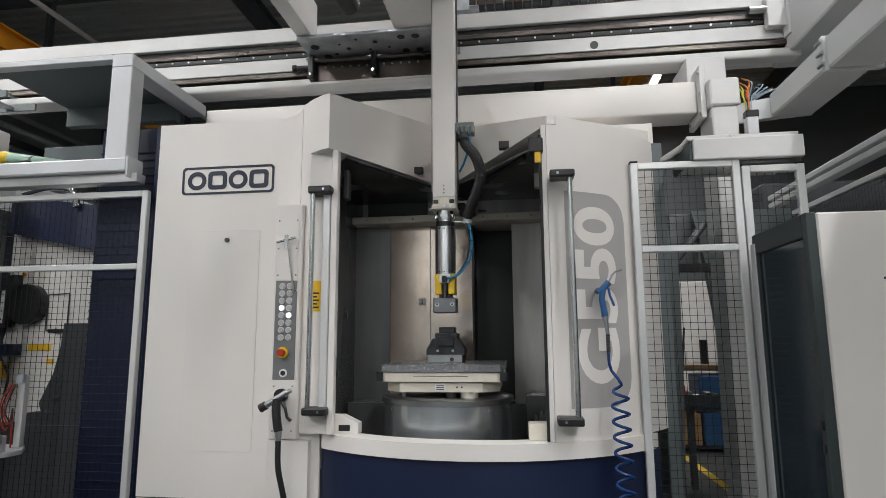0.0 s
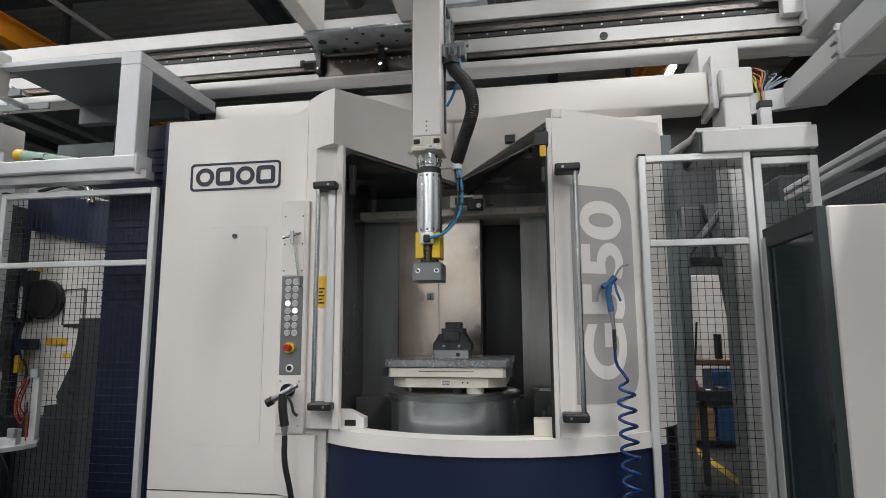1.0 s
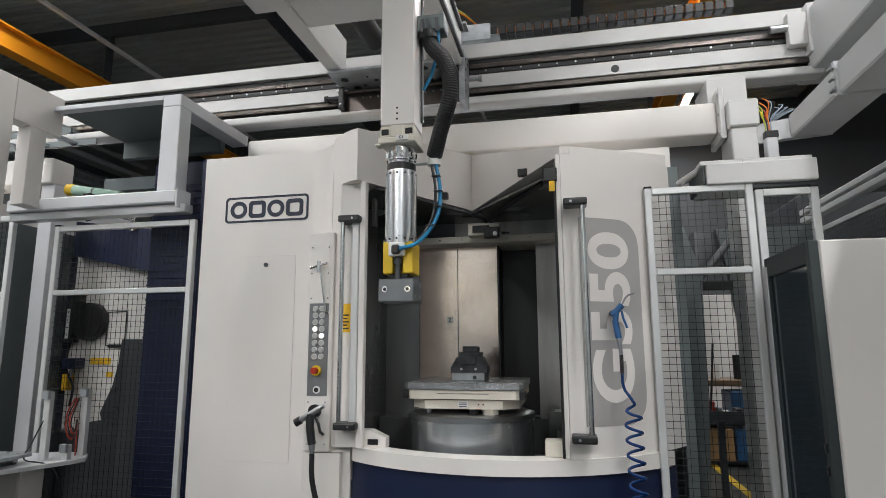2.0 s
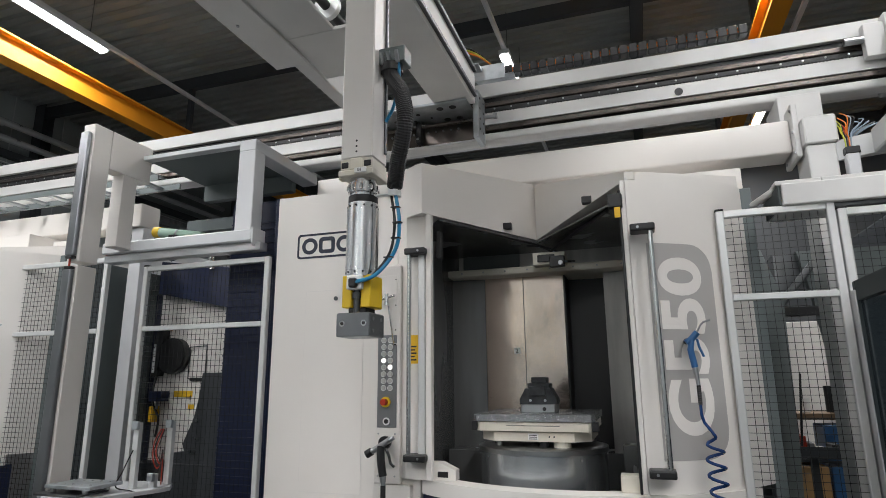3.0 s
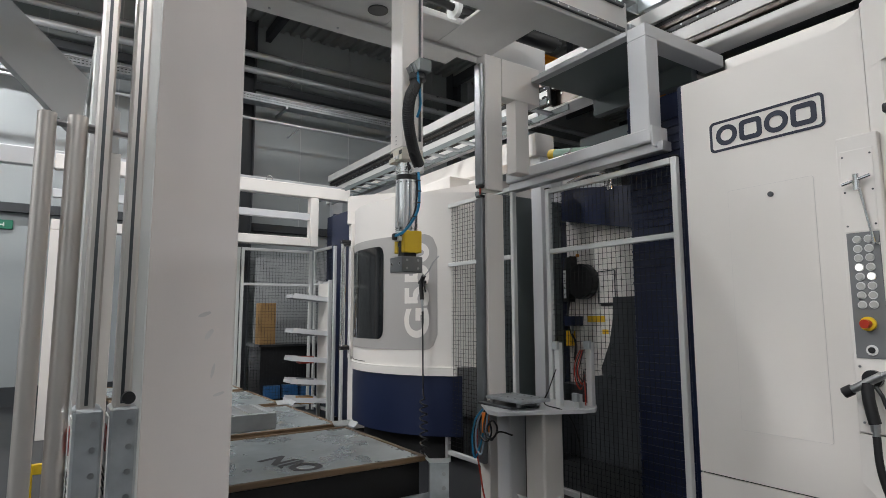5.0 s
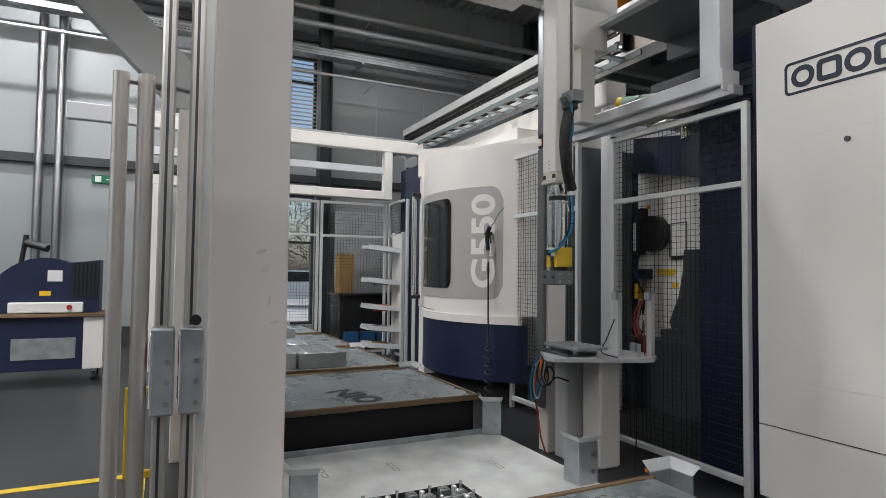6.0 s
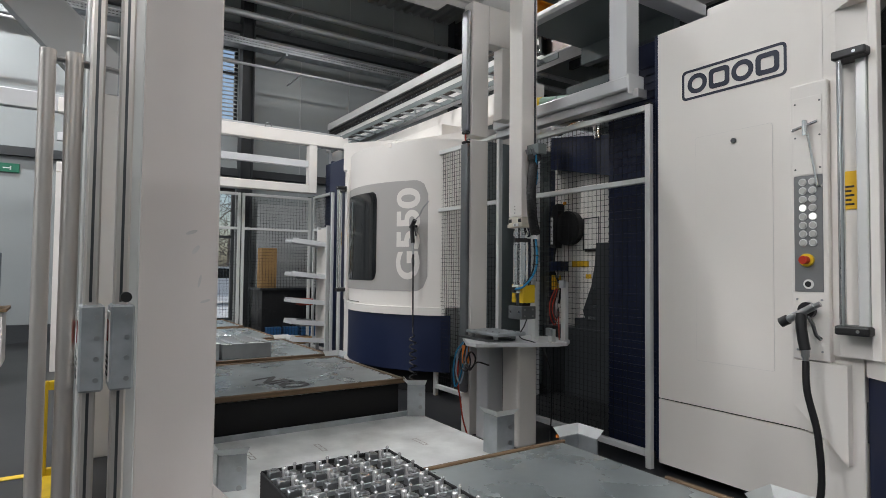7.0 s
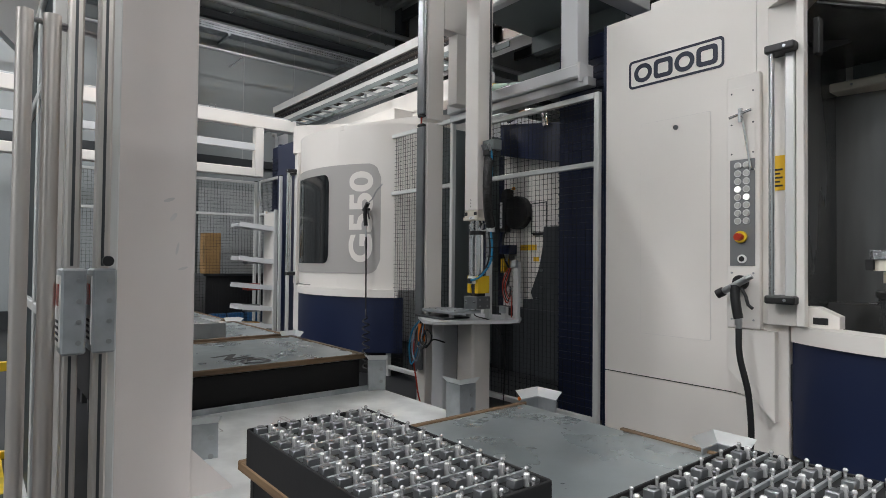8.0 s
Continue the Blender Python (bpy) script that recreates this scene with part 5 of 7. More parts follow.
# the carriage that rides on the bridge guides and carries the ram
car_y = thing("ram_carriage", (0, 0, 0), "dark steel carriage holding the ram on the bridge guides", "carriage")
for y0, y1 in ((-0.15, -0.074), (0.074, 0.15)):
    part("bearing_plate", B((-0.066, 0.06, y0, y1, 3.98, 4.42), bevel=0.006), GUNGREY, car_y, "dark grey bearing plate")
for y in (-0.16, 0.16):
    for z in (4.06, 4.18, 4.30):
        part("bolt", R(((0.0, y - 0.006, z), (0.0, y + 0.006, z), 0.012), seg=8), STEEL, car_y)
part("drive_box", B((0.082, 0.20, -0.09, 0.09, 4.10, 4.40), bevel=0.012, seg=2), BLACK, car_y, "black drive box")
part("side_tie", B((0.0782, 0.0815, -0.15, 0.15, 4.12, 4.38)), GUNGREY, car_y)

# ---- loading cell between the machines ----
fr = thing("loading_post", (-3.98, 3.32, 0), "white steel loading cell post with aluminium cover strip", "post")
part("post", B((-4.05, -3.925, 3.185, 3.36, 0.0, 2.50), bevel=0.006), WHITE, fr)
part("upper_post", B((-4.05, -3.925, 3.185, 3.36, 2.53, 3.70), bevel=0.006), WHITE, fr)
part("joint_cable", R(((-3.99, 3.165, 2.47), (-3.99, 3.165, 2.56), 0.008), seg=8), RED, fr)
part("cover_strip", B((-4.035, -3.945, 3.145, 3.185, 0.35, 2.464), bevel=0.012, seg=2), GUNGREY, fr, "dark steel cover strip")
part("upper_cover_strip", B((-4.035, -3.945, 3.145, 3.185, 2.573, 3.62), bevel=0.012, seg=2), GUNGREY, fr, "dark steel cover strip")
for z in (2.465, 2.55):
    part("strip_cap", B((-4.02, -3.95, 3.142, 3.187, z, z + 0.022)), BLACK, fr)
part("arm", B((-4.05, -3.926, 3.362, 3.80, 3.36, 3.70)), WHITE, fr)
part("rear_post", B((-4.05, -3.925, 3.51, 3.66, 2.72, 3.358)), WHITE, fr)

gal = thing("cell_canopy", (-3.3, 4.2, 2.68), "grey steel canopy frame with sheet roof over the cell", "canopy")
part("front_post", B((-2.885, -2.72, 3.70, 3.84, 2.80, 3.50), bevel=0.006), GREYW, gal)
part("side_beam", B((-2.885, -2.72, 3.70, 4.70, 3.50, 3.60), bevel=0.006), GREYW, gal)
part("front_beam", B((-3.925, -2.885, 3.70, 3.78, 3.56, 3.60)), GREYW, gal)
part("roof_sheet", B((-3.925, -2.885, 3.78, 4.70, 3.57, 3.59), bevel=0), ROOFTEAL, gal, "grey green roof sheet")
# These two beams take a dark colour for the shade under the roof.
part("rear_beam", B((-3.925, -2.885, 4.50, 4.58, 3.40, 3.568)), ROOFTEAL, gal)
part("cross_beam", B((-3.925, -3.17, 4.30, 4.40, 3.02, 3.14)), ROOFTEAL, gal)
part("lower_beam", B((-4.25, -2.68, 3.66, 3.82, 2.70, 2.80), bevel=0.01), GREYW, gal)
part("beam_end_plate", B((-2.68, -2.665, 3.655, 3.825, 2.66, 2.81)), GREYW, gal)
part("door_track", B((-4.25, -2.62, 3.70, 3.80, 2.63, 2.698)), ALUX, gal)
# Plain green tube with a collar; it gives no light.
sc = thing("mint_tube", (-3.55, 4.05, 2.80), "pale green tube with a yellow collar lying above the beam", "lamp")
part("tube", R(((-3.98, 4.05, 2.97), (-3.50, 4.05, 2.885), 0.05), ((-3.50, 4.05, 2.885), (-3.40, 4.05, 2.862), 0.03), seg=16), MINT, sc, "", True)
part("collar", R(((-4.05, 4.05, 2.982), (-3.98, 4.05, 2.97), 0.053), seg=16), YELLOW, sc, "", True)
part("clip", R(((-3.78, 4.05, 2.937), (-3.765, 4.05, 2.934), 0.055), seg=16), STEEL, sc, "", True)
part("foot", B((-3.65, -3.58, 3.79, 4.06, 2.803, 2.86)), BLACK, sc)


def fence(name_label, a, b, z0, z1, mids, group, wire_pitch=0.042, post=0.045, wire=0.0014):
    """A guard panel of aluminium profiles and black wire between two plan points."""
    a, b = Vector((*a, 0)), Vector((*b, 0))
    d = (b - a).normalized()
    ang = math.atan2(d.y, d.x)
    length = (b - a).length
    f = thing("guard_fence", (*((a + b) / 2).xy, 0), name_label, "guard fence", group)
    M = Matrix.Translation(a) @ Matrix.Rotation(ang, 4, "Z")

    def bar(nm, *bx):
        bm = B(bx, bevel=0.005)
        bm.transform(M)
        part(nm, bm, ALU, f)
    h = post / 2
    bar("post", 0, post, -h, h, 0.0, z1)
    bar("post", length - post, length, -h, h, 0.0, z1)
    bar("top_rail", post, length - post, -h, h, z1 - post, z1)
    bar("bottom_rail", post, length - post, -h, h, z0, z0 + post)
    for z in mids:
        bar("mid_rail", post, length - post, -h, h, z, z + post * 0.9)
    zs = [z0 + post] + sorted(mids) + [z1 - post]
    for lo, hi in zip(zs, zs[1:]):
        bm = wire_grid((post, 0), (length - post, 0), lo + 0.01, hi, wire_pitch, wire)
        bm.transform(M)
        w = part("wire_mesh", bm, WIRE, f)
    for x in (0, length - post):
        bm = B((x - 0.002, x + post + 0.002, -h - 0.002, h + 0.002, z1, z1 + 0.012))
        bm.transform(M)
        part("post_cap", bm, BLACK, f)
    return f


fence("aluminium guard fence with black wire mesh beside the machine", (-3.86, 3.79), (-2.575, 3.79), 0.08, 2.585, [2.02], "guard fences")
fence("aluminium guard fence with black wire mesh between machines", (-5.42, 3.79), (-4.28, 3.79), 0.08, 2.70, [2.02], "guard fences")
fence("tall aluminium guard fence with black wire mesh", (0.73, 3.71), (1.375, 3.71), 0.08, 2.605, [2.04], "guard fences")
fence("narrow aluminium guard fence with black wire mesh", (1.385, 3.71), (1.74, 3.71), 0.08, 2.56, [2.02], "guard fences")

# rear of the loading cell, behind the wire
rb = thing("rear_cell_housing", (-4.6, 5.4, 0), "white and navy machine housing behind the wire fence", "machine housing")
part("white_side", plate_y([(-5.6, 0.75), (-3.6, 0.75), (-3.6, 2.33), (-5.6, 2.76)], 5.30, 5.45), WHITE, rb)
part("navy_header", plate_y([(-5.05, 2.60), (-3.6, 2.30), (-3.6, 2.78), (-5.05, 2.98)], 5.18, 5.30), NAVY, rb)
part("navy_post", B((-5.24, -5.10, 5.2, 5.299, 0.05, 2.6)), NAVY, rb)
part("dark_base", B((-5.6, -3.6, 5.1, 5.6, 0.0, 0.75)), STEELD, rb)
part("white_top", B((-5.2, -4.3, 5.32, 5.6, 2.77, 2.88)), WHITE, rb)
part("steel_pipe", sweep(smooth_line([(-4.9, 5.15, 3.0), (-4.6, 5.15, 3.05), (-4.35, 5.15, 3.0), (-4.3, 5.15, 2.83)], 8), 0.035, 10), CHROME, rb, "", True)
part("bracket_pad", R(((-4.93, 5.28, 2.19), (-4.93, 5.30, 2.19), 0.02), seg=10), ORANGE, rb)
reel = thing("hose_reel", (-4.85, 5.25, 1.67), "black hose reel on the white housing", "hose reel")
part("drum", R(((-4.83, 5.22, 1.885), (-4.83, 5.30, 1.885), 0.20), seg=30), BLACK, reel, "", True)
part("drum_flange", R(((-4.83, 5.205, 1.885), (-4.83, 5.22, 1.885), 0.185), seg=30), RUBBER, reel, "", True)
part("bracket", plate_y([(-5.075, 1.66), (-4.99, 1.66), (-4.95, 2.10), (-4.95, 2.18), (-5.03, 2.16), (-5.075, 1.95)], 5.19, 5.30), BLACK, reel)
part("strap", B((-5.06, -5.02, 5.182, 5.189, 1.70, 2.02)), ALU, reel)
for i in range(4):
    part("strap_hole", R(((-5.04, 5.180, 1.74 + i * 0.08), (-5.04, 5.183, 1.74 + i * 0.08), 0.008), seg=8), MARK, reel)
part("hose_end", sweep(smooth_line([(-5.03, 5.25, 1.68), (-5.06, 5.24, 1.52), (-5.02, 5.22, 1.35), (-4.93, 5.22, 1.2), (-4.95, 5.22, 1.0)], 6), 0.012, 8), RUBBER, reel)
cb2 = thing("control_console", (-4.2, 5.2, 0.75), "dark slanting control console beside the housing", "console")
part("console", plate_y([(-4.60, 0.752), (-3.7, 0.752), (-3.7, 1.69), (-4.29, 1.69), (-4.31, 1.45), (-4.36, 1.22), (-4.48, 0.95), (-4.45, 0.87), (-4.60, 0.86)], 5.12, 5.298), STEELD, cb2)
for x, z, w in ((-4.33, 0.99, 0.06), (-4.34, 1.18, 0.05), (-4.40, 0.86, 0.11)):
    part("shine_strip", B((x, x + w, 5.112, 5.119, z, z + 0.03), bevel=0), CHROME, cb2)
for x, z, w, h in ((-4.81, 1.43, 0.25, 0.068), (-4.60, 1.30, 0.08, 0.05)):
    single("wall_label", B((x, x + w, 5.292, 5.300, z, z + h), bevel=0), YLABEL, (x, 5.296, z), "small yellow label on the white housing", "label", "labels")
bb = thing("valve_box", (-4.97, 5.2, 1.2), "small blue and yellow valve box under the hose reel", "valve box")
part("blue_cover", B((-5.06, -4.88, 5.18, 5.30, 1.385, 1.495)), NAVY, bb)
part("yellow_cover", B((-5.06, -5.00, 5.20, 5.30, 1.16, 1.33)), YLABEL, bb)
part("outlet", R(((-4.95, 5.2, 1.30), (-4.95, 5.2, 1.385), 0.015), seg=8), STEEL, bb)
wf = thing("wire_document_frame", (-4.5, 5.29, 1.62), "thin wire document holder on the housing", "document holder")
for a, b in (((-4.63, 1.63), (-4.40, 1.61)), ((-4.63, 1.98), (-4.40, 1.99)), ((-4.63, 1.63), (-4.63, 1.98)), ((-4.40, 1.61), (-4.40, 1.99))):
    part("wire", R(((a[0], 5.285, a[1]), (b[0], 5.285, b[1]), 0.006), seg=6), STEELD, wf)
part("clip", B((-4.60, -4.42, 5.275, 5.299, 1.605, 1.64)), BLACK, wf)

# ---- transfer table ----
tt = thing("transfer_table", (-3.5, 3.45, 0), "white pedestal table with rounded steel top", "table")
part("tabletop", prism([(-4.02, 3.17), (-3.62, 2.93), (-3.50, 2.93), (-3.24, 3.52), (-3.23, 3.62), (-3.34, 3.76), (-3.55, 3.80), (-3.92, 3.62)], 0.795, 0.825, bevel=0.006), GREYW, tt)
part("pedestal", B((-3.62, -3.42, 3.28, 3.48, 0.0, 0.794), bevel=0.02, seg=2), WHITE, tt)
part("rear_pedestal", B((-3.86, -3.70, 3.20, 3.36, 0.0, 0.794), bevel=0.01), GREYW, tt)
fx = thing("fixture_plate", (-3.66, 3.2, 0.825), "stacked drilled steel fixture plates on the table", "fixture plate")
part("lower_plate", B((-3.90, -3.50, 3.05, 3.32, 0.826, 0.842)), DARKST, fx)
part("upper_plate", B((-3.84, -3.42, 3.08, 3.36, 0.872, 0.896)), GALV, fx)
for x, y in ((-3.8, 3.12), (-3.5, 3.12), (-3.8, 3.3), (-3.5, 3.3)):
    part("spacer", R(((x, y, 0.842), (x, y, 0.872), 0.02), seg=12), STEEL, fx)
for i in range(5):
    for j in range(2):
        part("bolt", R(((-3.79 + i * 0.08, 3.13 + j * 0.16, 0.896), (-3.79 + i * 0.08, 3.13 + j * 0.16, 0.902), 0.009), seg=8), CHROME, fx)
for k, (x, y, h) in enumerate(((-3.43, 3.46, 0.47), (-3.32, 3.68, 0.47), (-3.30, 3.52, 0.10))):
    sp = thing("sensor_post", (x, y, 0.825), "slim aluminium sensor post on the table", "sensor post", "sensor posts")
    part("profile", B((x - 0.025, x + 0.025, y - 0.02, y + 0.02, 0.826, 0.826 + h), bevel=0.003), ALU, sp)
    part("sensor_head", B((x - 0.02, x + 0.035, y - 0.05, y - 0.02, 0.826 + h - 0.05, 0.826 + h + 0.01)), GALV, sp)
cbd = thing("cable_loop", (-3.8, 3.1, 0.4), "blue, red and black cables looped under the table", "cables")
for k, (mt, pts) in enumerate((
        (TUBEBLUE, [(-3.85, 3.06, 0.79), (-3.92, 3.04, 0.70), (-3.96, 3.04, 0.55), (-3.93, 3.04, 0.42), (-3.88, 3.05, 0.50), (-3.82, 3.05, 0.66), (-3.80, 3.06, 0.79)]),
        (GREYC, [(-3.83, 3.06, 0.79), (-3.88, 3.03, 0.68), (-3.90, 3.03, 0.52), (-3.85, 3.04, 0.46), (-3.80, 3.04, 0.6), (-3.78, 3.06, 0.79)]),
        (RED, [(-3.99, 3.11, 0.62), (-3.98, 3.10, 0.45), (-3.94, 3.10, 0.3), (-3.90, 3.10, 0.15), (-3.86, 3.12, 0.02)]),
        (BLACK, [(-3.80, 3.06, 0.79), (-3.80, 3.03, 0.66), (-3.74, 3.02, 0.60), (-3.66, 3.02, 0.62), (-3.64, 3.03, 0.69), (-3.70, 3.03, 0.73), (-3.76, 3.03, 0.66), (-3.70, 3.02, 0.59), (-3.62, 3.03, 0.66), (-3.55, 3.1, 0.64)]),
        (BLACK, [(-3.82, 3.06, 0.79), (-3.86, 3.04, 0.70), (-3.84, 3.03, 0.60), (-3.76, 3.03, 0.57), (-3.72, 3.04, 0.64), (-3.76, 3.05, 0.72)]))):
    part("cable", sweep(smooth_line(pts, 7), 0.007, 6), mt, cbd)
part("orange_plug", B((-3.84, -3.80, 3.04, 3.09, 0.62, 0.77)), ORANGEC, cbd)
for k, mt in enumerate((RED, BLACK, RED, BLACK)):
    part("sensor_cable", sweep(smooth_line([(-3.36 + 0.01 * k, 3.62, 1.24), (-3.40 + 0.012 * k, 3.60, 1.14 - 0.02 * k), (-3.39 + 0.02 * k, 3.59, 1.02), (-3.35 + 0.01 * k, 3.60, 0.95 + 0.02 * k), (-3.33, 3.62, 1.02 + 0.02 * k), (-3.34, 3.64, 0.83)], 6), 0.005, 5), mt, cbd)
part("hanging_cable", sweep(smooth_line([(-3.43, 3.43, 1.1), (-3.46, 3.38, 0.95), (-3.42, 3.30, 0.86), (-3.30, 3.40, 0.80), (-3.24, 3.45, 0.6), (-3.28, 3.5, 0.3), (-3.3, 3.5, 0.01)], 7), 0.005, 6), BLACK, cbd)

# ---- pallet stations in front of the machines ----
PZ = 0.65


def station(x0, x1, y0, y1, z, label, rim_back=(0, 1)):
    """A zinc covered board with plywood edges on a dark trolley frame."""
    p = thing("transport_pallet", ((x0 + x1) / 2, (y0 + y1) / 2, 0), label, "pallet", "transport pallets")
    part("board", B((x0 + 0.02, x1 - 0.02, y0 + 0.02, y1 - 0.02, z - 0.03, z), bevel=0.003), GALVL, p, "scratched zinc sheet top")
    part("edge", B((x0, x0 + 0.022, y0, y1, z - 0.024, z + 0.008)), WOOD, p, "worn plywood edge")
    part("edge", B((x1 - 0.022, x1, y0, y1, z - 0.024, z + 0.008)), WOOD, p)
    a, b = rim_back
    part("edge", B((x0 + 0.022 + a * (x1 - x0 - 0.044), x0 + 0.022 + b * (x1 - x0 - 0.044), y1 - 0.022, y1, z - 0.024, z + 0.008)), WOOD, p)
    part("edge", B((x0 + 0.022, x1 - 0.022, y0, y0 + 0.022, z - 0.024, z + 0.008)), WOOD, p)
    # Added black panels stand for the dark under the open board.
    for bx in ((x0 + 0.03, x0 + 0.06, y0 + 0.03, y1 - 0.03), (x1 - 0.06, x1 - 0.03, y0 + 0.03, y1 - 0.03), (x0 + 0.06, x1 - 0.06, y0 + 0.03, y0 + 0.06), (x0 + 0.06, x1 - 0.06, y1 - 0.06, y1 - 0.03)):
        part("skirt", B((*bx, 0.22, z - 0.031)), BLACKM, p)
    for dx in (0.12, x1 - x0 - 0.12):
        for yy in (y0 + 0.15, y1 - 0.15):
            part("leg", B((x0 + dx - 0.04, x0 + dx + 0.04, yy - 0.04, yy + 0.04, 0.0, 0.45)), DARKST, p)
    return p


def corner_guide(x, y, z, turn, label):
    """A bent galvanised corner guide with flared lips."""
    g = thing("corner_guide", (x, y, z), label, "corner guide", "corner guides")
    M = Matrix.Translation((x, y, z)) @ Matrix.Rotation(radians(turn), 4, "Z")
    for nm, bx in (("wall_plate", (-0.005, 0.11, -0.004, 0.004, 0.0, 0.20)), ("wall_plate", (-0.005, 0.003, 0.004, 0.11, 0.0, 0.20))):
        bm = B(bx, bevel=0.002)
        bm.transform(M)
        part(nm, bm, GALV, g)
    bm = bmesh.new()
    v = [bm.verts.new(c) for c in ((0.0, 0.0, 0.20), (0.11, 0.0, 0.20), (0.12, -0.03, 0.235), (-0.03, -0.03, 0.235), (0.0, 0.11, 0.20), (-0.03, 0.12, 0.235))]
    bm.faces.new((v[0], v[1], v[2], v[3]))
    bm.faces.new((v[0], v[3], v[5], v[4]))
    r = bmesh.ops.solidify(bm, geom=list(bm.faces), thickness=0.006)
    bm.transform(M)
    part("flared_lip", bm, LIP, g)
    for dx, dz in ((0.08, 0.14), (0.08, 0.06)):
        bm = R(((dx, -0.008, dz), (dx, -0.003, dz), 0.012), seg=10)
        bm.transform(M)
        part("bolt", bm, STEEL, g)
    return g


station(-1.765, -0.05, 0.795, 2.11, PZ, "zinc topped transport pallet with worn plywood edges", rim_back=(0.30, 0.53))
station(-4.38, -3.24, 0.80, 2.17, PZ + 0.02, "zinc topped transport pallet with black print")
station(-5.72, -4.52, 0.80, 2.17, PZ + 0.02, "transport pallet loaded with bright steel plates")
station(-7.05, -5.86, 0.80, 2.17, PZ + 0.02, "transport pallet loaded with dark steel blocks")
station(-8.3, -7.2, 0.80, 2.17, PZ + 0.02, "far transport pallet in the row")
low = thing("lift_station", (-2.55, 1.5, 0), "empty pale zinc lift station between the pallets", "lift station")
part("deck", B((-3.22, -1.82, 0.75, 2.27, 0.41, 0.44)), DECK, low, "pale worn deck plate")
part("frame", B((-3.20, -3.12, 0.8, 2.2, 0.0, 0.409), (-1.92, -1.84, 0.8, 2.2, 0.0, 0.409), (-3.12, -2.0, 2.1, 2.2, 0.0, 0.409)), BLACK, low)
part("rear_rail", B((-3.235, -3.222, 0.75, 2.25, 0.40, 0.47)), GALV, low)
for x, y in ((-2.9, 1.45), (-2.72, 1.95), (-2.45, 1.30), (-2.95, 1.1)):
    bm = bmesh.new()
    for dx in (0.0, 0.075):
        o = [(x + dx - 0.03, y - 0.016), (x + dx + 0.03, y - 0.016), (x + dx + 0.03, y + 0.016), (x + dx - 0.03, y + 0.016)]
        i = [(x + dx - 0.022, y - 0.009), (x + dx + 0.022, y - 0.009), (x + dx + 0.022, y + 0.009), (x + dx - 0.022, y + 0.009)]
        vo = [bm.verts.new((*p, 0.4415)) for p in o]
        vi = [bm.verts.new((*p, 0.4415)) for p in i]
        for k in range(4):
            bm.faces.new((vo[k], vo[(k + 1) % 4], vi[(k + 1) % 4], vi[k]))
    part("outline_mark", bm, GREYMARK, low, "faded outline mark")
nio = lettering("NIO", 0.23, 0.009)
nio.transform(Matrix.Translation((-3.70, 1.31, PZ + 0.0225)) @ Matrix.Rotation(radians(19), 4, "Z"))
single("stencil_print", nio, MARK, (-3.55, 1.7, PZ + 0.02), "black stencilled letters on the zinc pallet", "stencil")
corner_guide(-3.20, 2.17, 0.44, 60, "galvanised corner guide bolted on the lift deck")
corner_guide(-1.76, 2.20, 0.47, -90, "galvanised corner guide beside the pallet")
corner_guide(-2.26, 2.15, 0.44, 90, "galvanised corner guide beside the pedestal")
corner_guide(-0.90, 2.17, 0.47, -90, "pale corner guide at the pallet edge")
corner_guide(-4.45, 2.22, 0.47, -90, "pale corner guide between pallets")
corner_guide(-5.8, 2.22, 0.47, -90, "pale corner guide between pallets")
corner_guide(-2.50, 0.86, 0.39, 80, "galvanised corner guide near the aisle post")
single("amber_marker", B((-1.79, -1.775, 2.092, 2.107, PZ + 0.008, PZ + 0.024), bevel=0.004), ORANGEC, (-1.785, 2.1, PZ + 0.008), "small amber reflector at the pallet corner", "reflector")

# bright plates and dark blocks lying on the far pallets
def ribbed_plate(x0, x1, y0, y1, z0, z1, n):
    """A milled plate with raised ribs along its top."""
    p = thing("steel_plate", ((x0 + x1) / 2, (y0 + y1) / 2, z0), "milled steel plate with ribs lying on the pallet", "steel plate", "steel plates")
    part("slab", B((x0, x1, y0, y1, z0, z1), bevel=0.004), BLOCKM, p)
    for i in range(n):
        y = y0 + (i + 0.5) * (y1 - y0) / n
        part("rib", B((x0 + 0.01, x1 - 0.01, y - 0.012, y + 0.012, z1, z1 + 0.008), bevel=0.002), BLOCKM, p)


ZP = PZ + 0.0205
for x0, x1, y0, y1, h, n in ((-5.10, -4.62, 0.95, 1.32, 0.13, 3), (-5.10, -4.62, 1.34, 1.72, 0.12, 3), (-5.66, -5.22, 0.98, 1.55, 0.12, 5), (-6.35, -5.95, 1.0, 1.5, 0.10, 4), (-6.95, -6.5, 1.0, 1.7, 0.13, 5), (-7.75, -7.3, 1.1, 1.8, 0.15, 4)):
    ribbed_plate(x0, x1, y0, y1, ZP, ZP + h, n)
ribbed_plate(-6.32, -5.98, 1.04, 1.46, ZP + 0.109, ZP + 0.17, 3)


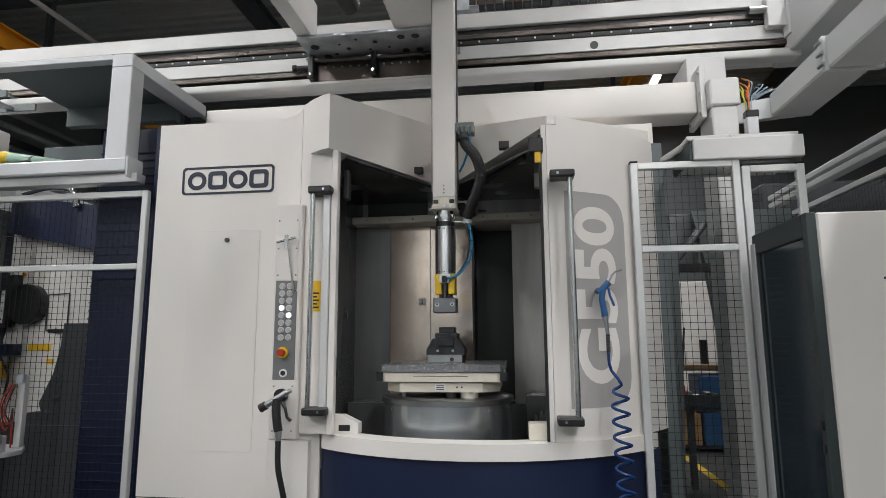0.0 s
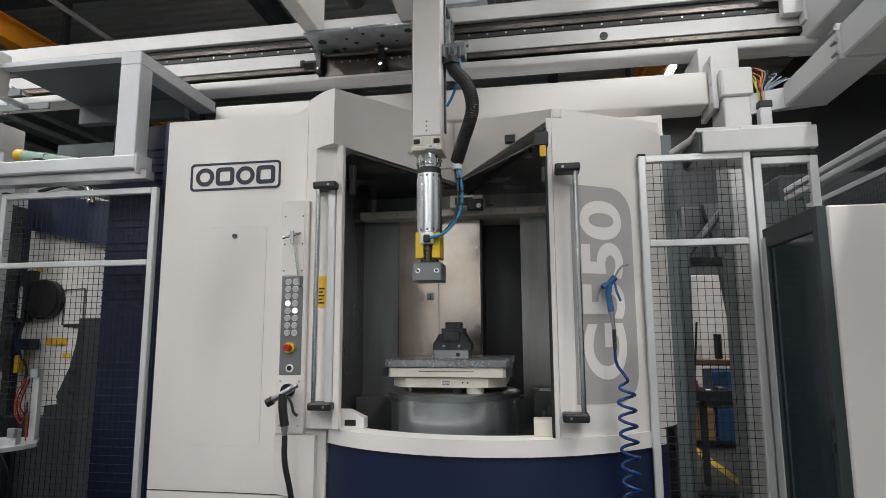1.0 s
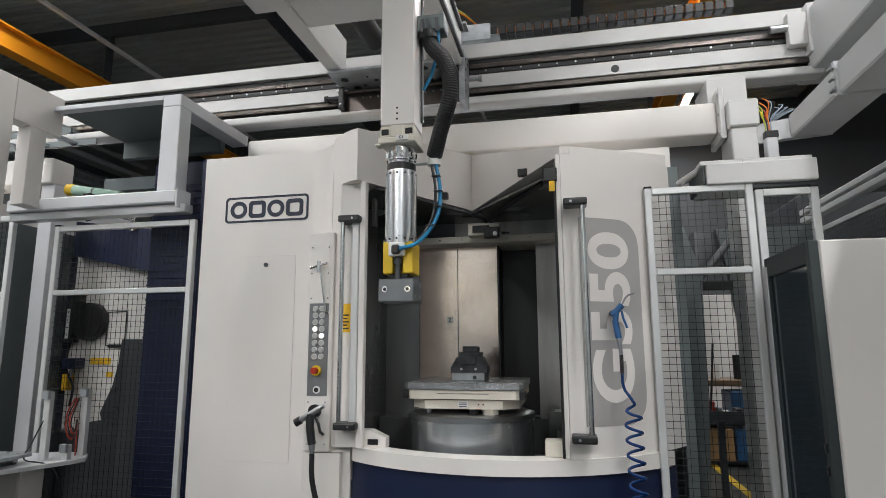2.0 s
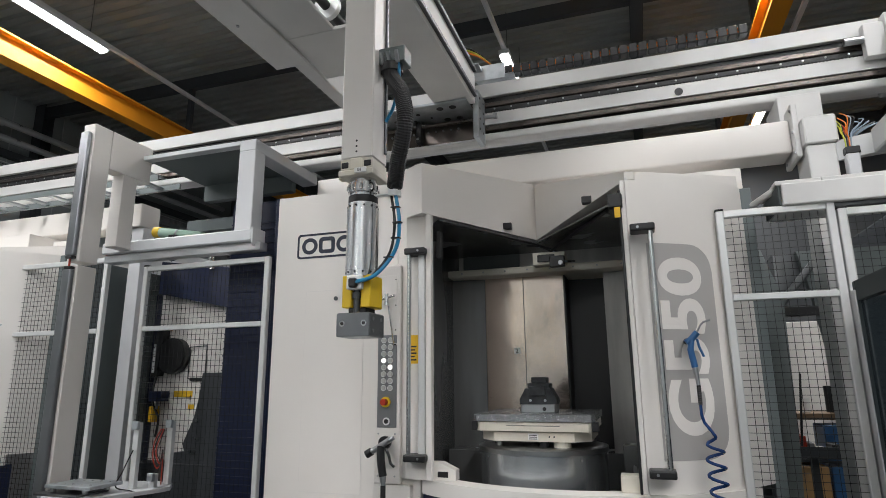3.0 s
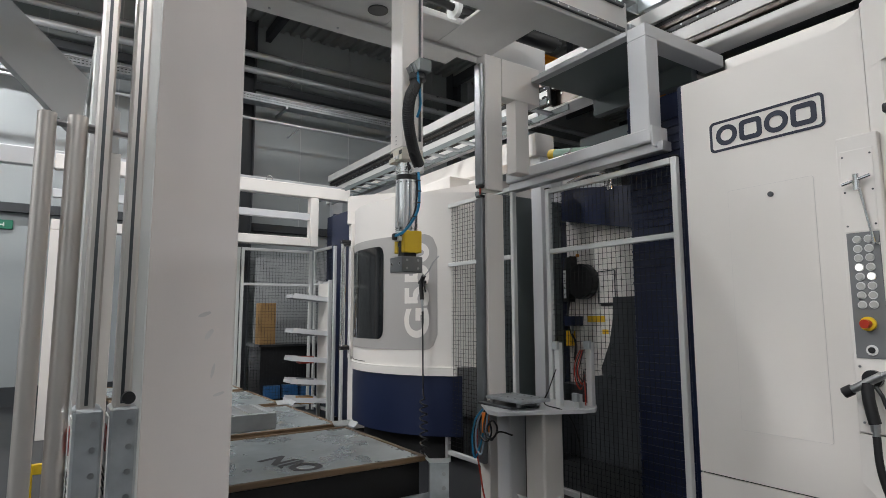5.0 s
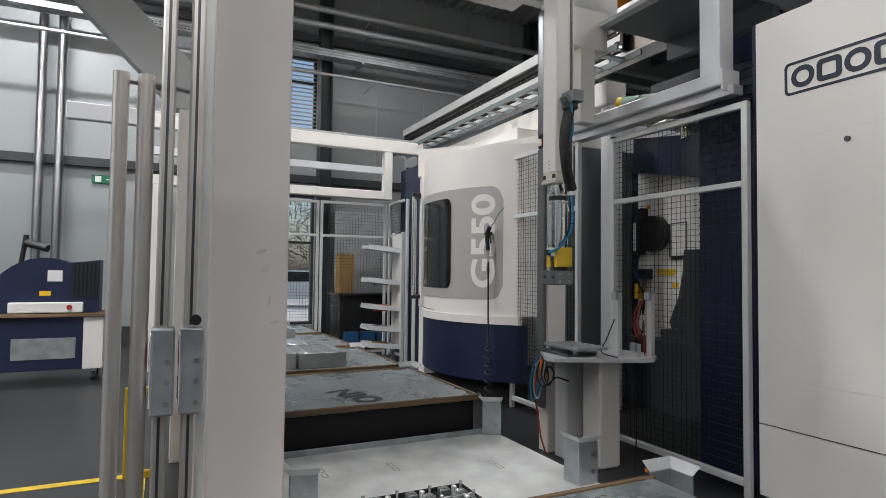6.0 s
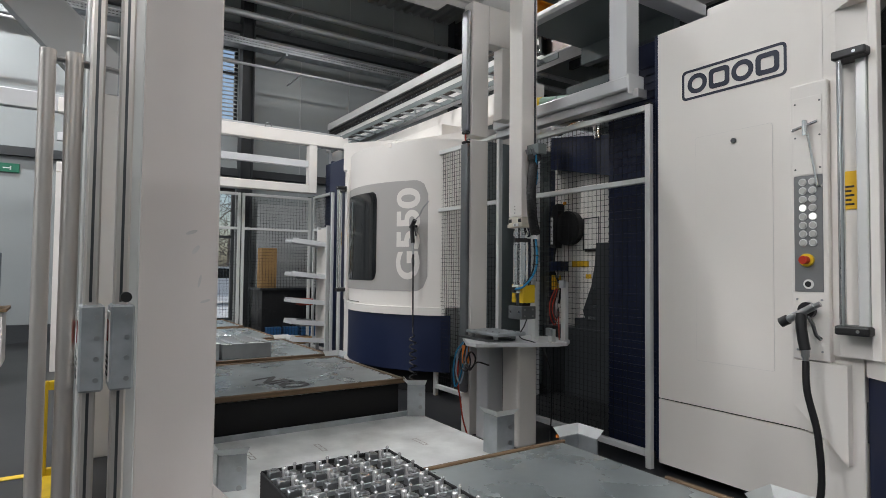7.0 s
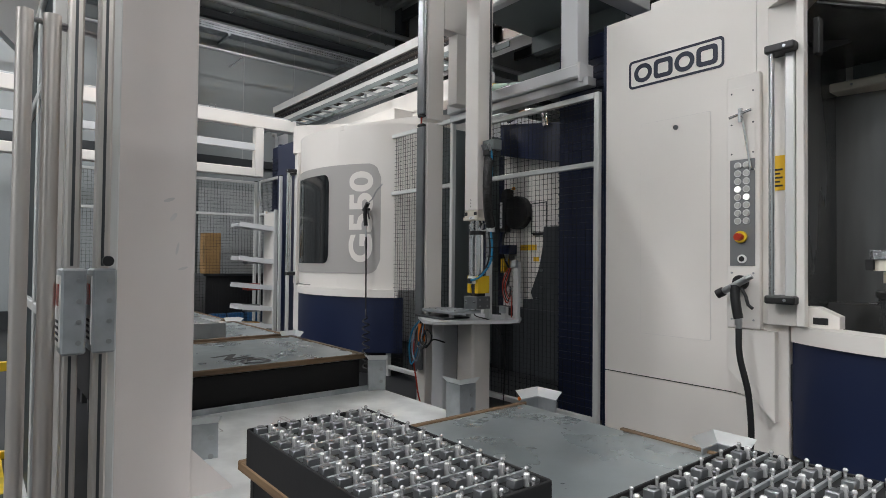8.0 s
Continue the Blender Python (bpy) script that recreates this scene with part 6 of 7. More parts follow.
def fixture_block(x0, y0, nx, ny, px, py, label):
    """A black carrier plate filled with rows of small machined parts."""
    L, D = nx * px, ny * py
    f = thing("parts_carrier", (x0, y0, PZ), label, "parts carrier", "parts carriers")
    o = Vector((x0, y0, PZ))
    tr = lambda bm: (bm.transform(Matrix.Translation(o)), bm)[1]
    part("carrier_block", tr(B((0, L, 0, D, 0.0, 0.106), bevel=0.004)), BLACKM, f, "black carrier block")
    for bx in ((-0.004, 0.004, 0, D, 0.0, 0.118), (L - 0.004, L + 0.004, 0, D, 0.0, 0.118), (0.004, L - 0.004, -0.004, 0.004, 0.0, 0.118), (0.004, L - 0.004, D - 0.004, D + 0.004, 0.0, 0.118)):
        part("side_wall", tr(B(bx, bevel=0.002)), BLACKM, f)
    for i in range(1, nx):
        part("divider", tr(B((i * px - 0.004, i * px + 0.004, 0.004, D - 0.004, 0.106, 0.119), bevel=0.001)), GALV, f)
    seat = rod(bmesh.new(), (0.0, 0.030, 0.0), (0.0, 0.030, 0.006), 0.021, 16)
    block = B((-0.014, 0.016, -0.046, -0.012, 0.0, 0.024), bevel=0.003)
    rod(block, (0.001, -0.029, 0.024), (0.001, -0.029, 0.027), 0.010, 12)
    peg = rod(bmesh.new(), (0.012, 0.0, 0.0), (0.012, 0.0, 0.029), 0.0085, 14)
    rod(peg, (0.012, 0.0, 0.029), (0.012, 0.0, 0.032), 0.0085, 14, 0.006)
    ring = rod(bmesh.new(), (0.0, 0.030, 0.006), (0.0, 0.030, 0.012), 0.014, 16, 0.011)

    def stud(bx, by):
        bm = rod(bmesh.new(), (bx, by, 0.0), (bx, by, 0.018), 0.004, 6)
        bmesh.ops.create_icosphere(bm, subdivisions=2, radius=0.0062, matrix=Matrix.Translation((bx, by, 0.021)))
        return part("stud", tr(bm), PINST, f, "bright ball stud", True)
    sub = [part("seat", tr(seat), GUNGREY, f, "machined seat", True), part("clamp_block", tr(block), GUNGREY, f, "dark milled block", True), part("peg", tr(peg), PINST, f, "bright locating peg", True), part("ring", tr(ring), STEEL, f, "machined ring", True), stud(0.032, 0.002), stud(-0.031, 0.045)]
    first = True
    for i in range(nx):
        for j in range(ny):
            for src in sub:
                ob = src if first else src.copy()
                if not first:
                    scene.collection.objects.link(ob)
                ob.location = ((i + 0.5) * px, (j + 0.5) * py, 0.1058)
            first = False


fixture_block(-1.706, 0.803, 10, 4, 0.0855, 0.107, "black carrier full of small machined steel parts")
fixture_block(-0.70, 1.22, 7, 6, 0.088, 0.108, "black carrier full of machined steel parts on the pallet")

# ---- aisle post and sliding guard at the camera's side ----
ap = thing("aisle_post", (-2.2, 0.62, 0), "light grey painted steel aisle post", "post")
part("shaft", B((-2.35, -2.10, 0.495, 0.752, 0.02, 2.54), bevel=0.008, seg=2), POSTM, ap)
for y, z, w, h in ((0.66, 1.50, 0.018, 0.008), (0.675, 1.44, 0.012, 0.014), (0.71, 1.26, 0.016, 0.006), (0.69, 1.33, 0.006, 0.02)):
    sm = bmesh.new()
    bmesh.ops.create_circle(sm, cap_ends=True, segments=14, radius=1.0)
    sm.transform(Matrix.Translation((-2.0994, y, z)) @ Matrix(((0, 0, 1, 0), (w, 0.3 * w, 0, 0), (0.5 * h, h, 0, 0), (0, 0, 0, 1))))
    part("scuff", sm, SCUFF, ap, "faint grey scuff")
part("base_plate", B((-2.5, -1.98, 0.40, 0.90, 0.0, 0.02)), POSTM, ap)
gs = prism([(0.745, 0.02), (0.90, 0.02), (0.90, 0.45), (0.745, 0.62)], -2.16, -2.11)
gs.transform(Matrix(((0, 0, 1, 0), (1, 0, 0, 0), (0, 1, 0, 0), (0, 0, 0, 1))))
part("gusset", gs, POSTM, ap)
part("top_bolt", R(((-2.2, 0.70, 2.54), (-2.2, 0.70, 2.58), 0.02), seg=8), STEEL, ap)
sg = thing("sliding_guard", (-2.1, 0.3, 0), "sliding guard door of aluminium profiles and round tubes", "guard door")
for y, r in ((0.232, 0.022), (0.300, 0.024)):
    part("round_tube", R(((-2.0, y, 0.05), (-2.0, y, 2.02), r), seg=18), TUBEM, sg, "bright round tube", True)
    part("tube_arm", R(((-2.0, y, 2.0), (-2.05, y + 0.14, 2.0), 0.009), seg=8), STEEL, sg)
for y in (0.362, 0.442):
    part("profile", B((-2.03, -1.97, y - 0.022, y + 0.018, 0.02, 3.3), bevel=0.006), TUBEM, sg, "aluminium profile")
    part("profile_slot", B((-1.9702, -1.967, y - 0.007, y + 0.001, 1.27, 3.28), (-1.9702, -1.967, y - 0.007, y + 0.001, 0.03, 1.0), bevel=0), DARKST, sg)
    hg = part("switch_box", B((-2.065, -1.945, y - 0.03, y + 0.035, 1.005, 1.262), bevel=0.006), GALV, sg, "grey safety switch with red print")
    for i in range(4):
        part("screw", R(((-1.946, y + 0.015, 1.04 + i * 0.062), (-1.942, y + 0.015, 1.04 + i * 0.062), 0.008), seg=8), STEEL, hg)
    part("print_panel", B((-2.055, -1.955, y - 0.033, y - 0.029, 1.03, 1.24), bevel=0), PAPER, hg, "white switch label")
    part("print_mark", B((-2.03, -1.98, y - 0.0345, y - 0.0325, 1.15, 1.215), bevel=0), RED, hg)
    for i in range(4):
        part("print_bar", B((-2.04, -1.97, y - 0.0345, y - 0.0325, 1.045 + i * 0.018, 1.053 + i * 0.018), bevel=0), MARK, hg)
part("knob", R(((-1.97, 0.452, 1.285), (-1.945, 0.452, 1.285), 0.016), seg=14), BLACK, sg, "", True)
part("side_strip", B((-2.08, -2.04, 0.455, 0.494, 0.02, 2.52)), ALU, sg)
part("track_head", B((-2.09, -1.93, 0.30, 0.50, 3.3, 3.36)), GALV, sg)

gf = thing("tinted_guard_fence", (-3.4, 0.36, 0), "aisle guard fence of aluminium posts and dark tinted panes", "guard fence")
for i in range(4):
    x = -4.35 + i * 0.62
    part("post", B((x, x + 0.045, 0.34, 0.385, 0.0, 2.45), bevel=0.005), ALU, gf)
    if i < 3:
        for z in (0.1, 1.05, 2.0, 2.4):
            part("rail", B((x + 0.045, x + 0.62, 0.34, 0.385, z, z + 0.045), bevel=0.005), ALU, gf)
        part("pane", B((x + 0.046, x + 0.619, 0.358, 0.364, 0.146, 2.0), bevel=0), TINTP, gf)
        part("upper_pane", B((x + 0.046, x + 0.619, 0.358, 0.364, 2.046, 2.399), bevel=0), TINTP, gf)

wb = thing("white_bracket_beam", (-4.6, 0.0, 2.6), "white steel bracket beam over the aisle", "bracket")
br = prism([(-0.95, 3.9), (-0.4, 3.9), (0.6, 2.95), (0.6, 2.65), (0.42, 2.65), (-0.25, 3.35), (-0.95, 3.35)], -5.0, -4.85)
br.transform(Matrix(((0, 0, 1, 0), (1, 0, 0, 0), (0, 1, 0, 0), (0, 0, 0, 1))))
part("gusset_plate", br, GIRD, wb)
part("post", B((-5.0, -4.85, 0.45, 0.62, 0.0, 2.649)), WHITE, wb)
single("floor_stripe", B((-4.70, -4.62, -0.9, 0.3, 0.001, 0.004), (-4.62, -3.9, 0.22, 0.30, 0.001, 0.004), bevel=0), FLOORY, (-4.6, 0, 0), "yellow floor marking lines in the aisle", "floor marking")
ys = thing("yellow_guard", (-4.55, 0.3, 0), "yellow painted low guard stand in the aisle", "guard stand")
part("upright", B((-4.62, -4.58, 0.16, 0.24, 0.0, 0.62)), YELLOW, ys)
part("top_bar", B((-4.62, -4.58, 0.24, 0.42, 0.56, 0.62)), YELLOW, ys)
part("foot_bar", B((-4.62, -4.58, 0.24, 0.42, 0.0, 0.05)), YELLOW, ys)

# grinding bench by the hall wall
bn = thing("workbench", (-9.0, -0.8, 0), "wheeled blue and white workbench with wooden top", "workbench")
part("top", B((-9.4, -8.66, -1.7, -0.24, 0.82, 0.86)), WOOD, bn, "brown wooden top")
part("body", B((-9.35, -8.72, -1.66, -0.50, 0.16, 0.82)), NAVY, bn)
part("end_panel", B((-9.35, -8.70, -0.50, -0.28, 0.16, 0.82)), WHITE, bn)
part("vent", B((-8.72, -8.712, -1.25, -0.58, 0.30, 0.56), bevel=0), GALV, bn)
for y in (-1.55, -0.38):
    for x in (-9.25, -8.80):
        part("castor", R(((x, y - 0.02, 0.06), (x, y + 0.02, 0.06), 0.06), seg=16), BLACK, bn)
        part("castor_fork", B((x - 0.02, x + 0.02, y - 0.035, y + 0.035, 0.08, 0.16)), STEEL, bn)
gm = thing("bench_machine", (-9.0, -0.8, 0.86), "navy bench machine with rounded hood and control strip", "bench machine")
hood = [(-1.55, 0.862)] + [(-0.95 + 0.62 * math.cos(radians(a)), 0.90 + 0.66 * math.sin(radians(a))) for a in range(165, 60, -10)] + [(-0.35, 1.54), (-0.35, 0.862)]
hp = prism(hood, -9.3, -8.85)
hp.transform(Matrix(((0, 0, 1, 0), (1, 0, 0, 0), (0, 1, 0, 0), (0, 0, 0, 1))))
part("hood", hp, NAVY, gm)
part("grille", B(*[(-8.848, -8.835, -0.66 + i * 0.045, -0.63 + i * 0.045, 1.05, 1.50) for i in range(7)], bevel=0), BLACK, gm)
part("control_strip", B((-8.84, -8.72, -1.3, -0.52, 0.87, 1.0), bevel=0.01), PAPER, gm)
part("stop_button", R(((-8.72, -0.66, 0.94), (-8.70, -0.66, 0.94), 0.03), seg=14), RED, gm)
part("label", B((-8.848, -8.842, -0.92, -0.76, 1.26, 1.40), bevel=0), PAPER, gm)
part("label", B((-8.848, -8.842, -1.0, -0.88, 1.08, 1.14), bevel=0), YLABEL, gm)
part("lamp_arm", R(((-9.1, -1.25, 1.45), (-9.1, -1.2, 1.85), 0.03), ((-9.1, -1.2, 1.75), (-9.0, -0.95, 1.68), 0.05), seg=12), BLACK, gm)

# ---- far cell: white frame, fence, tray rack, clutter ----
wfz = thing("white_cell_frame", (-9.2, 2.5, 2.6), "white welded frame above the far cell", "frame")
part("top_beam", B((-9.27, -9.12, 0.2, 4.35, 3.42, 3.62), bevel=0.01), WHITE, wfz)
part("low_beam", B((-9.27, -9.12, 0.2, 3.66, 2.62, 2.76), bevel=0.01), WHITE, wfz)
part("tie_post", B((-9.27, -9.12, 3.66, 3.80, 2.62, 3.42), bevel=0.01), WHITE, wfz)
part("mid_bar", B((-9.24, -9.15, 0.2, 3.66, 3.05, 3.16)), GREYW, wfz)
part("rear_beam", B((-10.6, -10.45, -1.0, 4.8, 3.72, 3.98), bevel=0.01), GREYW, wfz)
part("rear_post", B((-10.6, -10.45, 4.6, 4.8, 0.0, 3.72)), GREYW, wfz)
part("end_post", B((-9.27, -9.12, 0.2, 0.36, 0.0, 2.619)), WHITE, wfz)
for y in (1.6, 3.0):
    part("lifting_eye", sweep([(-9.2, y + 0.05 * math.cos(i * 0.63), 3.66 + 0.05 * math.sin(i * 0.63)) for i in range(11)], 0.009, 6), STEEL, wfz)
fence("far aluminium guard fence with fine black mesh", (-9.6, 3.88), (-9.6, 2.72), 0.05, 2.6, [2.0], "far guard fences", 0.05)
fence("far aluminium guard fence with fine black mesh", (-9.6, 2.70), (-9.6, 1.2), 0.05, 2.6, [2.0], "far guard fences", 0.05)
fence("far aluminium guard fence by the machine", (-9.55, 3.92), (-8.62, 3.92), 0.05, 2.62, [2.02], "far guard fences", 0.05)
for x in (-8.30, -8.02):
    gp = thing("guard_post", (x, 3.74, 0), "aluminium guard post beside the far machine", "guard post", "guard posts")
    part("profile", B((x - 0.022, x + 0.022, 3.72, 3.765, 0.0, 2.55), bevel=0.005), ALU, gp)
    part("post_cap", B((x - 0.024, x + 0.024, 3.718, 3.767, 2.55, 2.562)), BLACK, gp)
rk = thing("tray_rack", (-8.7, 3.6, 0), "white rack with five tilted metal trays", "rack")
part("back_board", B((-8.80, -8.45, 3.70, 3.74, 0.25, 2.0)), WHITE, rk)
for x in (-8.83, -8.45):
    part("upright", B((x, x + 0.03, 3.70, 3.76, 0.0, 2.05)), ALU, rk)
for i, z in enumerate((1.72, 1.22, 0.82, 0.50, 0.24)):
    bm = B((-8.80, -8.45, -0.52, 0.0, 0.0, 0.02), (-8.80, -8.79, -0.52, 0.0, 0.02, 0.07), (-8.46, -8.45, -0.52, 0.0, 0.02, 0.07), (-8.79, -8.46, -0.53, -0.515, 0.0, 0.04), bevel=0)
    bm.transform(Matrix.Translation((0, 3.70, z)) @ Matrix.Rotation(radians(-6), 4, "X"))
    part("tray", bm, GREYW, rk)
    if i:
        bm = B((-8.75, -8.55, 3.35, 3.55, z + 0.0, z + 0.10))
        single("small_part", bm, (GUNGREY, RED, GUNGREY, CARD)[i - 1], (-8.65, 3.45, z), "small part lying on the tray", "part", "parts on the trays")
dk = thing("storage_desk", (-10.9, 3.0, 0), "dark storage bench with blue bins behind the fence", "bench")
part("top", B((-11.3, -10.5, 3.3, 5.2, 0.98, 1.02)), DARKST, dk)
part("carcass", B((-11.25, -10.55, 3.35, 5.15, 0.05, 0.98)), BLACK, dk)
single("cardboard_box", B((-10.9, -10.6, 3.35, 3.62, 1.02, 1.75), bevel=0.006), CARD, (-10.75, 3.5, 1.02), "tall brown cardboard box on the bench", "box")
for i in range(4):
    single("blue_bin", B((-10.52, -10.38, 3.4 + i * 0.32, 3.66 + i * 0.32, 0.1, 0.32)), BLUE, (-10.45, 3.5 + i * 0.32, 0.1), "blue plastic storage bin", "bin", "storage bins")
sh = thing("roller_shutter", (-11.9, 5.1, 0), "grey slatted shutter behind the far cell", "shutter")
for i in range(27):
    part("slat", B((-11.9, -11.88, 3.6, 6.6, i * 0.1, 0.093 + i * 0.1), bevel=0), GREYPL, sh)

# ---- right hand side: duct tray, cabinet, back room ----
dt = thing("duct_tray", (1.45, 3.8, 2.61), "light grey sheet metal duct tray over the fence", "duct")
part("tray", B((1.105, 1.74, 3.66, 4.1, 2.60, 2.735), bevel=0.008, seg=2), RAILW, dt)
part("end_cap", B((1.085, 1.104, 3.68, 4.08, 2.605, 2.73)), DARKTEAL, dt)
part("lid", B((1.08, 1.33, 3.70, 4.12, 2.737, 2.765), (1.333, 1.73, 3.70, 4.12, 2.737, 2.765)), RAILW, dt)
part("support_rail", B((1.05, 1.73, 3.70, 3.76, 2.572, 2.599)), DARKST, dt)
part("brace", R(((1.13, 3.75, 2.75), (0.86, 4.3, 2.66), 0.022), seg=10), RAILW, dt)
cab = thing("control_cabinet", (1.95, 3.25, 0), "white control cabinet with a dark tinted side window", "cabinet")
part("body", B((1.40, 2.75, 2.90, 3.55, 0.02, 2.10), bevel=0.008), WHITE, cab)
sd = part("side_frame", B((1.352, 1.398, 2.90, 2.945, 0.02, 2.10), (1.352, 1.398, 3.50, 3.545, 0.02, 2.10), (1.352, 1.398, 2.945, 3.50, 1.99, 2.10), (1.352, 1.398, 2.945, 3.50, 0.02, 0.12)), DARKTEAL, cab, "dark grey window frame")
part("pane", B((1.368, 1.376, 2.946, 3.499, 0.121, 1.989), bevel=0), TINT, sd)
part("edge_strip", B((1.345, 1.352, 3.50, 3.56, 0.02, 2.05)), ALU, cab)
for z in (1.62, 1.72):
    part("hinge", B((1.343, 1.351, 2.91, 2.935, z - 0.6, z - 0.56)), BLACK, cab)
for x, z in ((1.66, 1.79), (1.67, 1.69)):
    part("bore", R(((x, 2.898, z), (x, 2.903, z), 0.006), seg=8), MARK, cab)
fence("dark wire fence panels behind the cabinet", (2.6, 3.62), (2.6, 6.2), 0.05, 2.70, [1.9], "guard fences")
for z0, z1 in ((2.82, 2.875), (2.90, 2.955)):
    single("side_rail", B((2.57, 2.66, 3.0, 6.3, z0, z1), bevel=0.008), GIRD, (2.6, 4.6, z0), "grey steel side rail over the fence", "rail", "side rails")
for y in (3.7, 6.1):
    single("rail_post", B((2.655, 2.71, y, y + 0.05, 0.0, 2.97), bevel=0.004), STEELD, (2.69, y, 0), "dark steel post of the side rails", "post", "rail posts")
bk = thing("rear_bench", (1.7, 7.0, 0), "wooden topped workbench behind the fence", "workbench")
part("top", B((1.3, 2.9, 6.6, 7.3, 1.18, 1.24)), WOOD, bk)
for x in (1.35, 2.8):
    part("leg", B((x, x + 0.06, 6.65, 7.25, 0.0, 1.18)), DARKST, bk)
part("low_shelf", B((1.41, 2.8, 6.6, 7.2, 0.40, 0.43)), DARKST, bk)
part("high_shelf", B((1.41, 2.8, 6.6, 7.2, 0.78, 0.81)), DARKST, bk)
for i, (x, z, mt) in enumerate(((1.84, 0.811, BLUE), (2.2, 0.811, BLUE), (1.50, 0.431, CARD), (1.86, 0.431, BLUE))):
    single("storage_crate", B((x, x + 0.34, 6.55, 6.95, z, z + 0.32), bevel=0.01), mt, (x + 0.17, 6.75, z), "stacked storage crate under the bench", "crate", "storage crates")
for x, h, mt in ((1.4, 0.22, GUNGREY), (1.62, 0.10, RED), (1.78, 0.14, PAPER), (2.0, 0.26, BLACK), (2.2, 0.12, GUNGREY)):
    single("bench_tool", R(((x, 6.85, 1.24), (x, 6.85, 1.24 + h), 0.04), seg=14), mt, (x, 6.85, 1.24), "small tool standing on the bench", "tool", "bench tools")
gh = thing("grey_rear_housing", (1.2, 5.4, 0), "grey machine housing behind the fence", "machine housing")
part("panel", plate_y([(1.0, 0.05), (1.25, 0.05), (1.30, 1.2), (1.32, 2.2), (1.2, 2.6), (1.0, 2.6)], 5.0, 5.08), DARKHOUS, gh)
part("right_panel", plate_y([(1.68, 0.05), (2.3, 0.05), (2.3, 2.6), (1.50, 2.6), (1.58, 2.2), (1.65, 1.6)], 5.2, 5.28), DARKHOUS, gh)
part("panel_fold", plate_y([(1.86, 0.05), (1.92, 0.05), (1.90, 2.58), (1.84, 2.58)], 5.17, 5.199), GUNGREY, gh)
part("top_box", B((1.34, 1.56, 5.30, 5.6, 2.14, 2.6)), GUNGREY, gh)
part("dark_bar", B((1.325, 1.60, 5.05, 5.15, 2.06, 2.13)), BLACK, gh)
part("slanting_strut", R(((1.32, 5.1, 2.16), (1.62, 5.1, 2.52), 0.03), seg=12), GUNGREY, gh, "", True)
part("bright_pipe", R(((1.66, 5.05, 2.0), (1.60, 5.05, 2.5), 0.025), seg=12), PIPEB, gh, "", True)
tc = thing("tool_cart", (1.63, 6.1, 0), "dark tool cart with an open tray behind the fence", "tool cart")
part("tray", B((1.46, 1.84, 5.85, 6.3, 0.90, 0.92), (1.46, 1.47, 5.85, 6.3, 0.92, 1.0), (1.83, 1.84, 5.85, 6.3, 0.92, 1.0), (1.47, 1.83, 5.85, 5.86, 0.92, 1.0), bevel=0.002), STEELD, tc)
part("post", B((1.62, 1.68, 6.2, 6.26, 0.08, 0.90)), STEELD, tc)
part("base", B((1.48, 1.82, 5.9, 6.3, 0.06, 0.08)), STEELD, tc)
for x in (1.52, 1.78):
    for y in (5.95, 6.25):
        part("castor", R(((x - 0.012, y, 0.03), (x + 0.012, y, 0.03), 0.03), seg=12), BLACK, tc)
part("aerial", R(((1.50, 5.9, 1.0), (1.56, 5.9, 1.62), 0.010), seg=8), BLACK, tc)
for x, c, h in ((1.50, RED, 0.16), (1.56, GUNGREY, 0.10), (1.66, PAPER, 0.06), (1.74, BLACK, 0.09)):
    single("hand_tool", B((x, x + 0.05, 5.95, 6.15, 0.921, 0.921 + h), bevel=0.006), c, (x, 6.05, 0.921), "hand tool lying in the cart tray", "tool", "tools in the tray")
single("white_rear_cabinet", B((1.2, 2.9, 8.6, 9.2, 0.05, 2.3), bevel=0.01), WHITE, (2, 8.9, 0), "white cabinet at the back of the hall", "cabinet")
single("floor_stripe", B((2.03, 2.12, 6.0, 10.4, 0.001, 0.004), bevel=0), FLOORY, (1.3, 5.5, 0), "yellow floor line behind the fence", "floor marking")
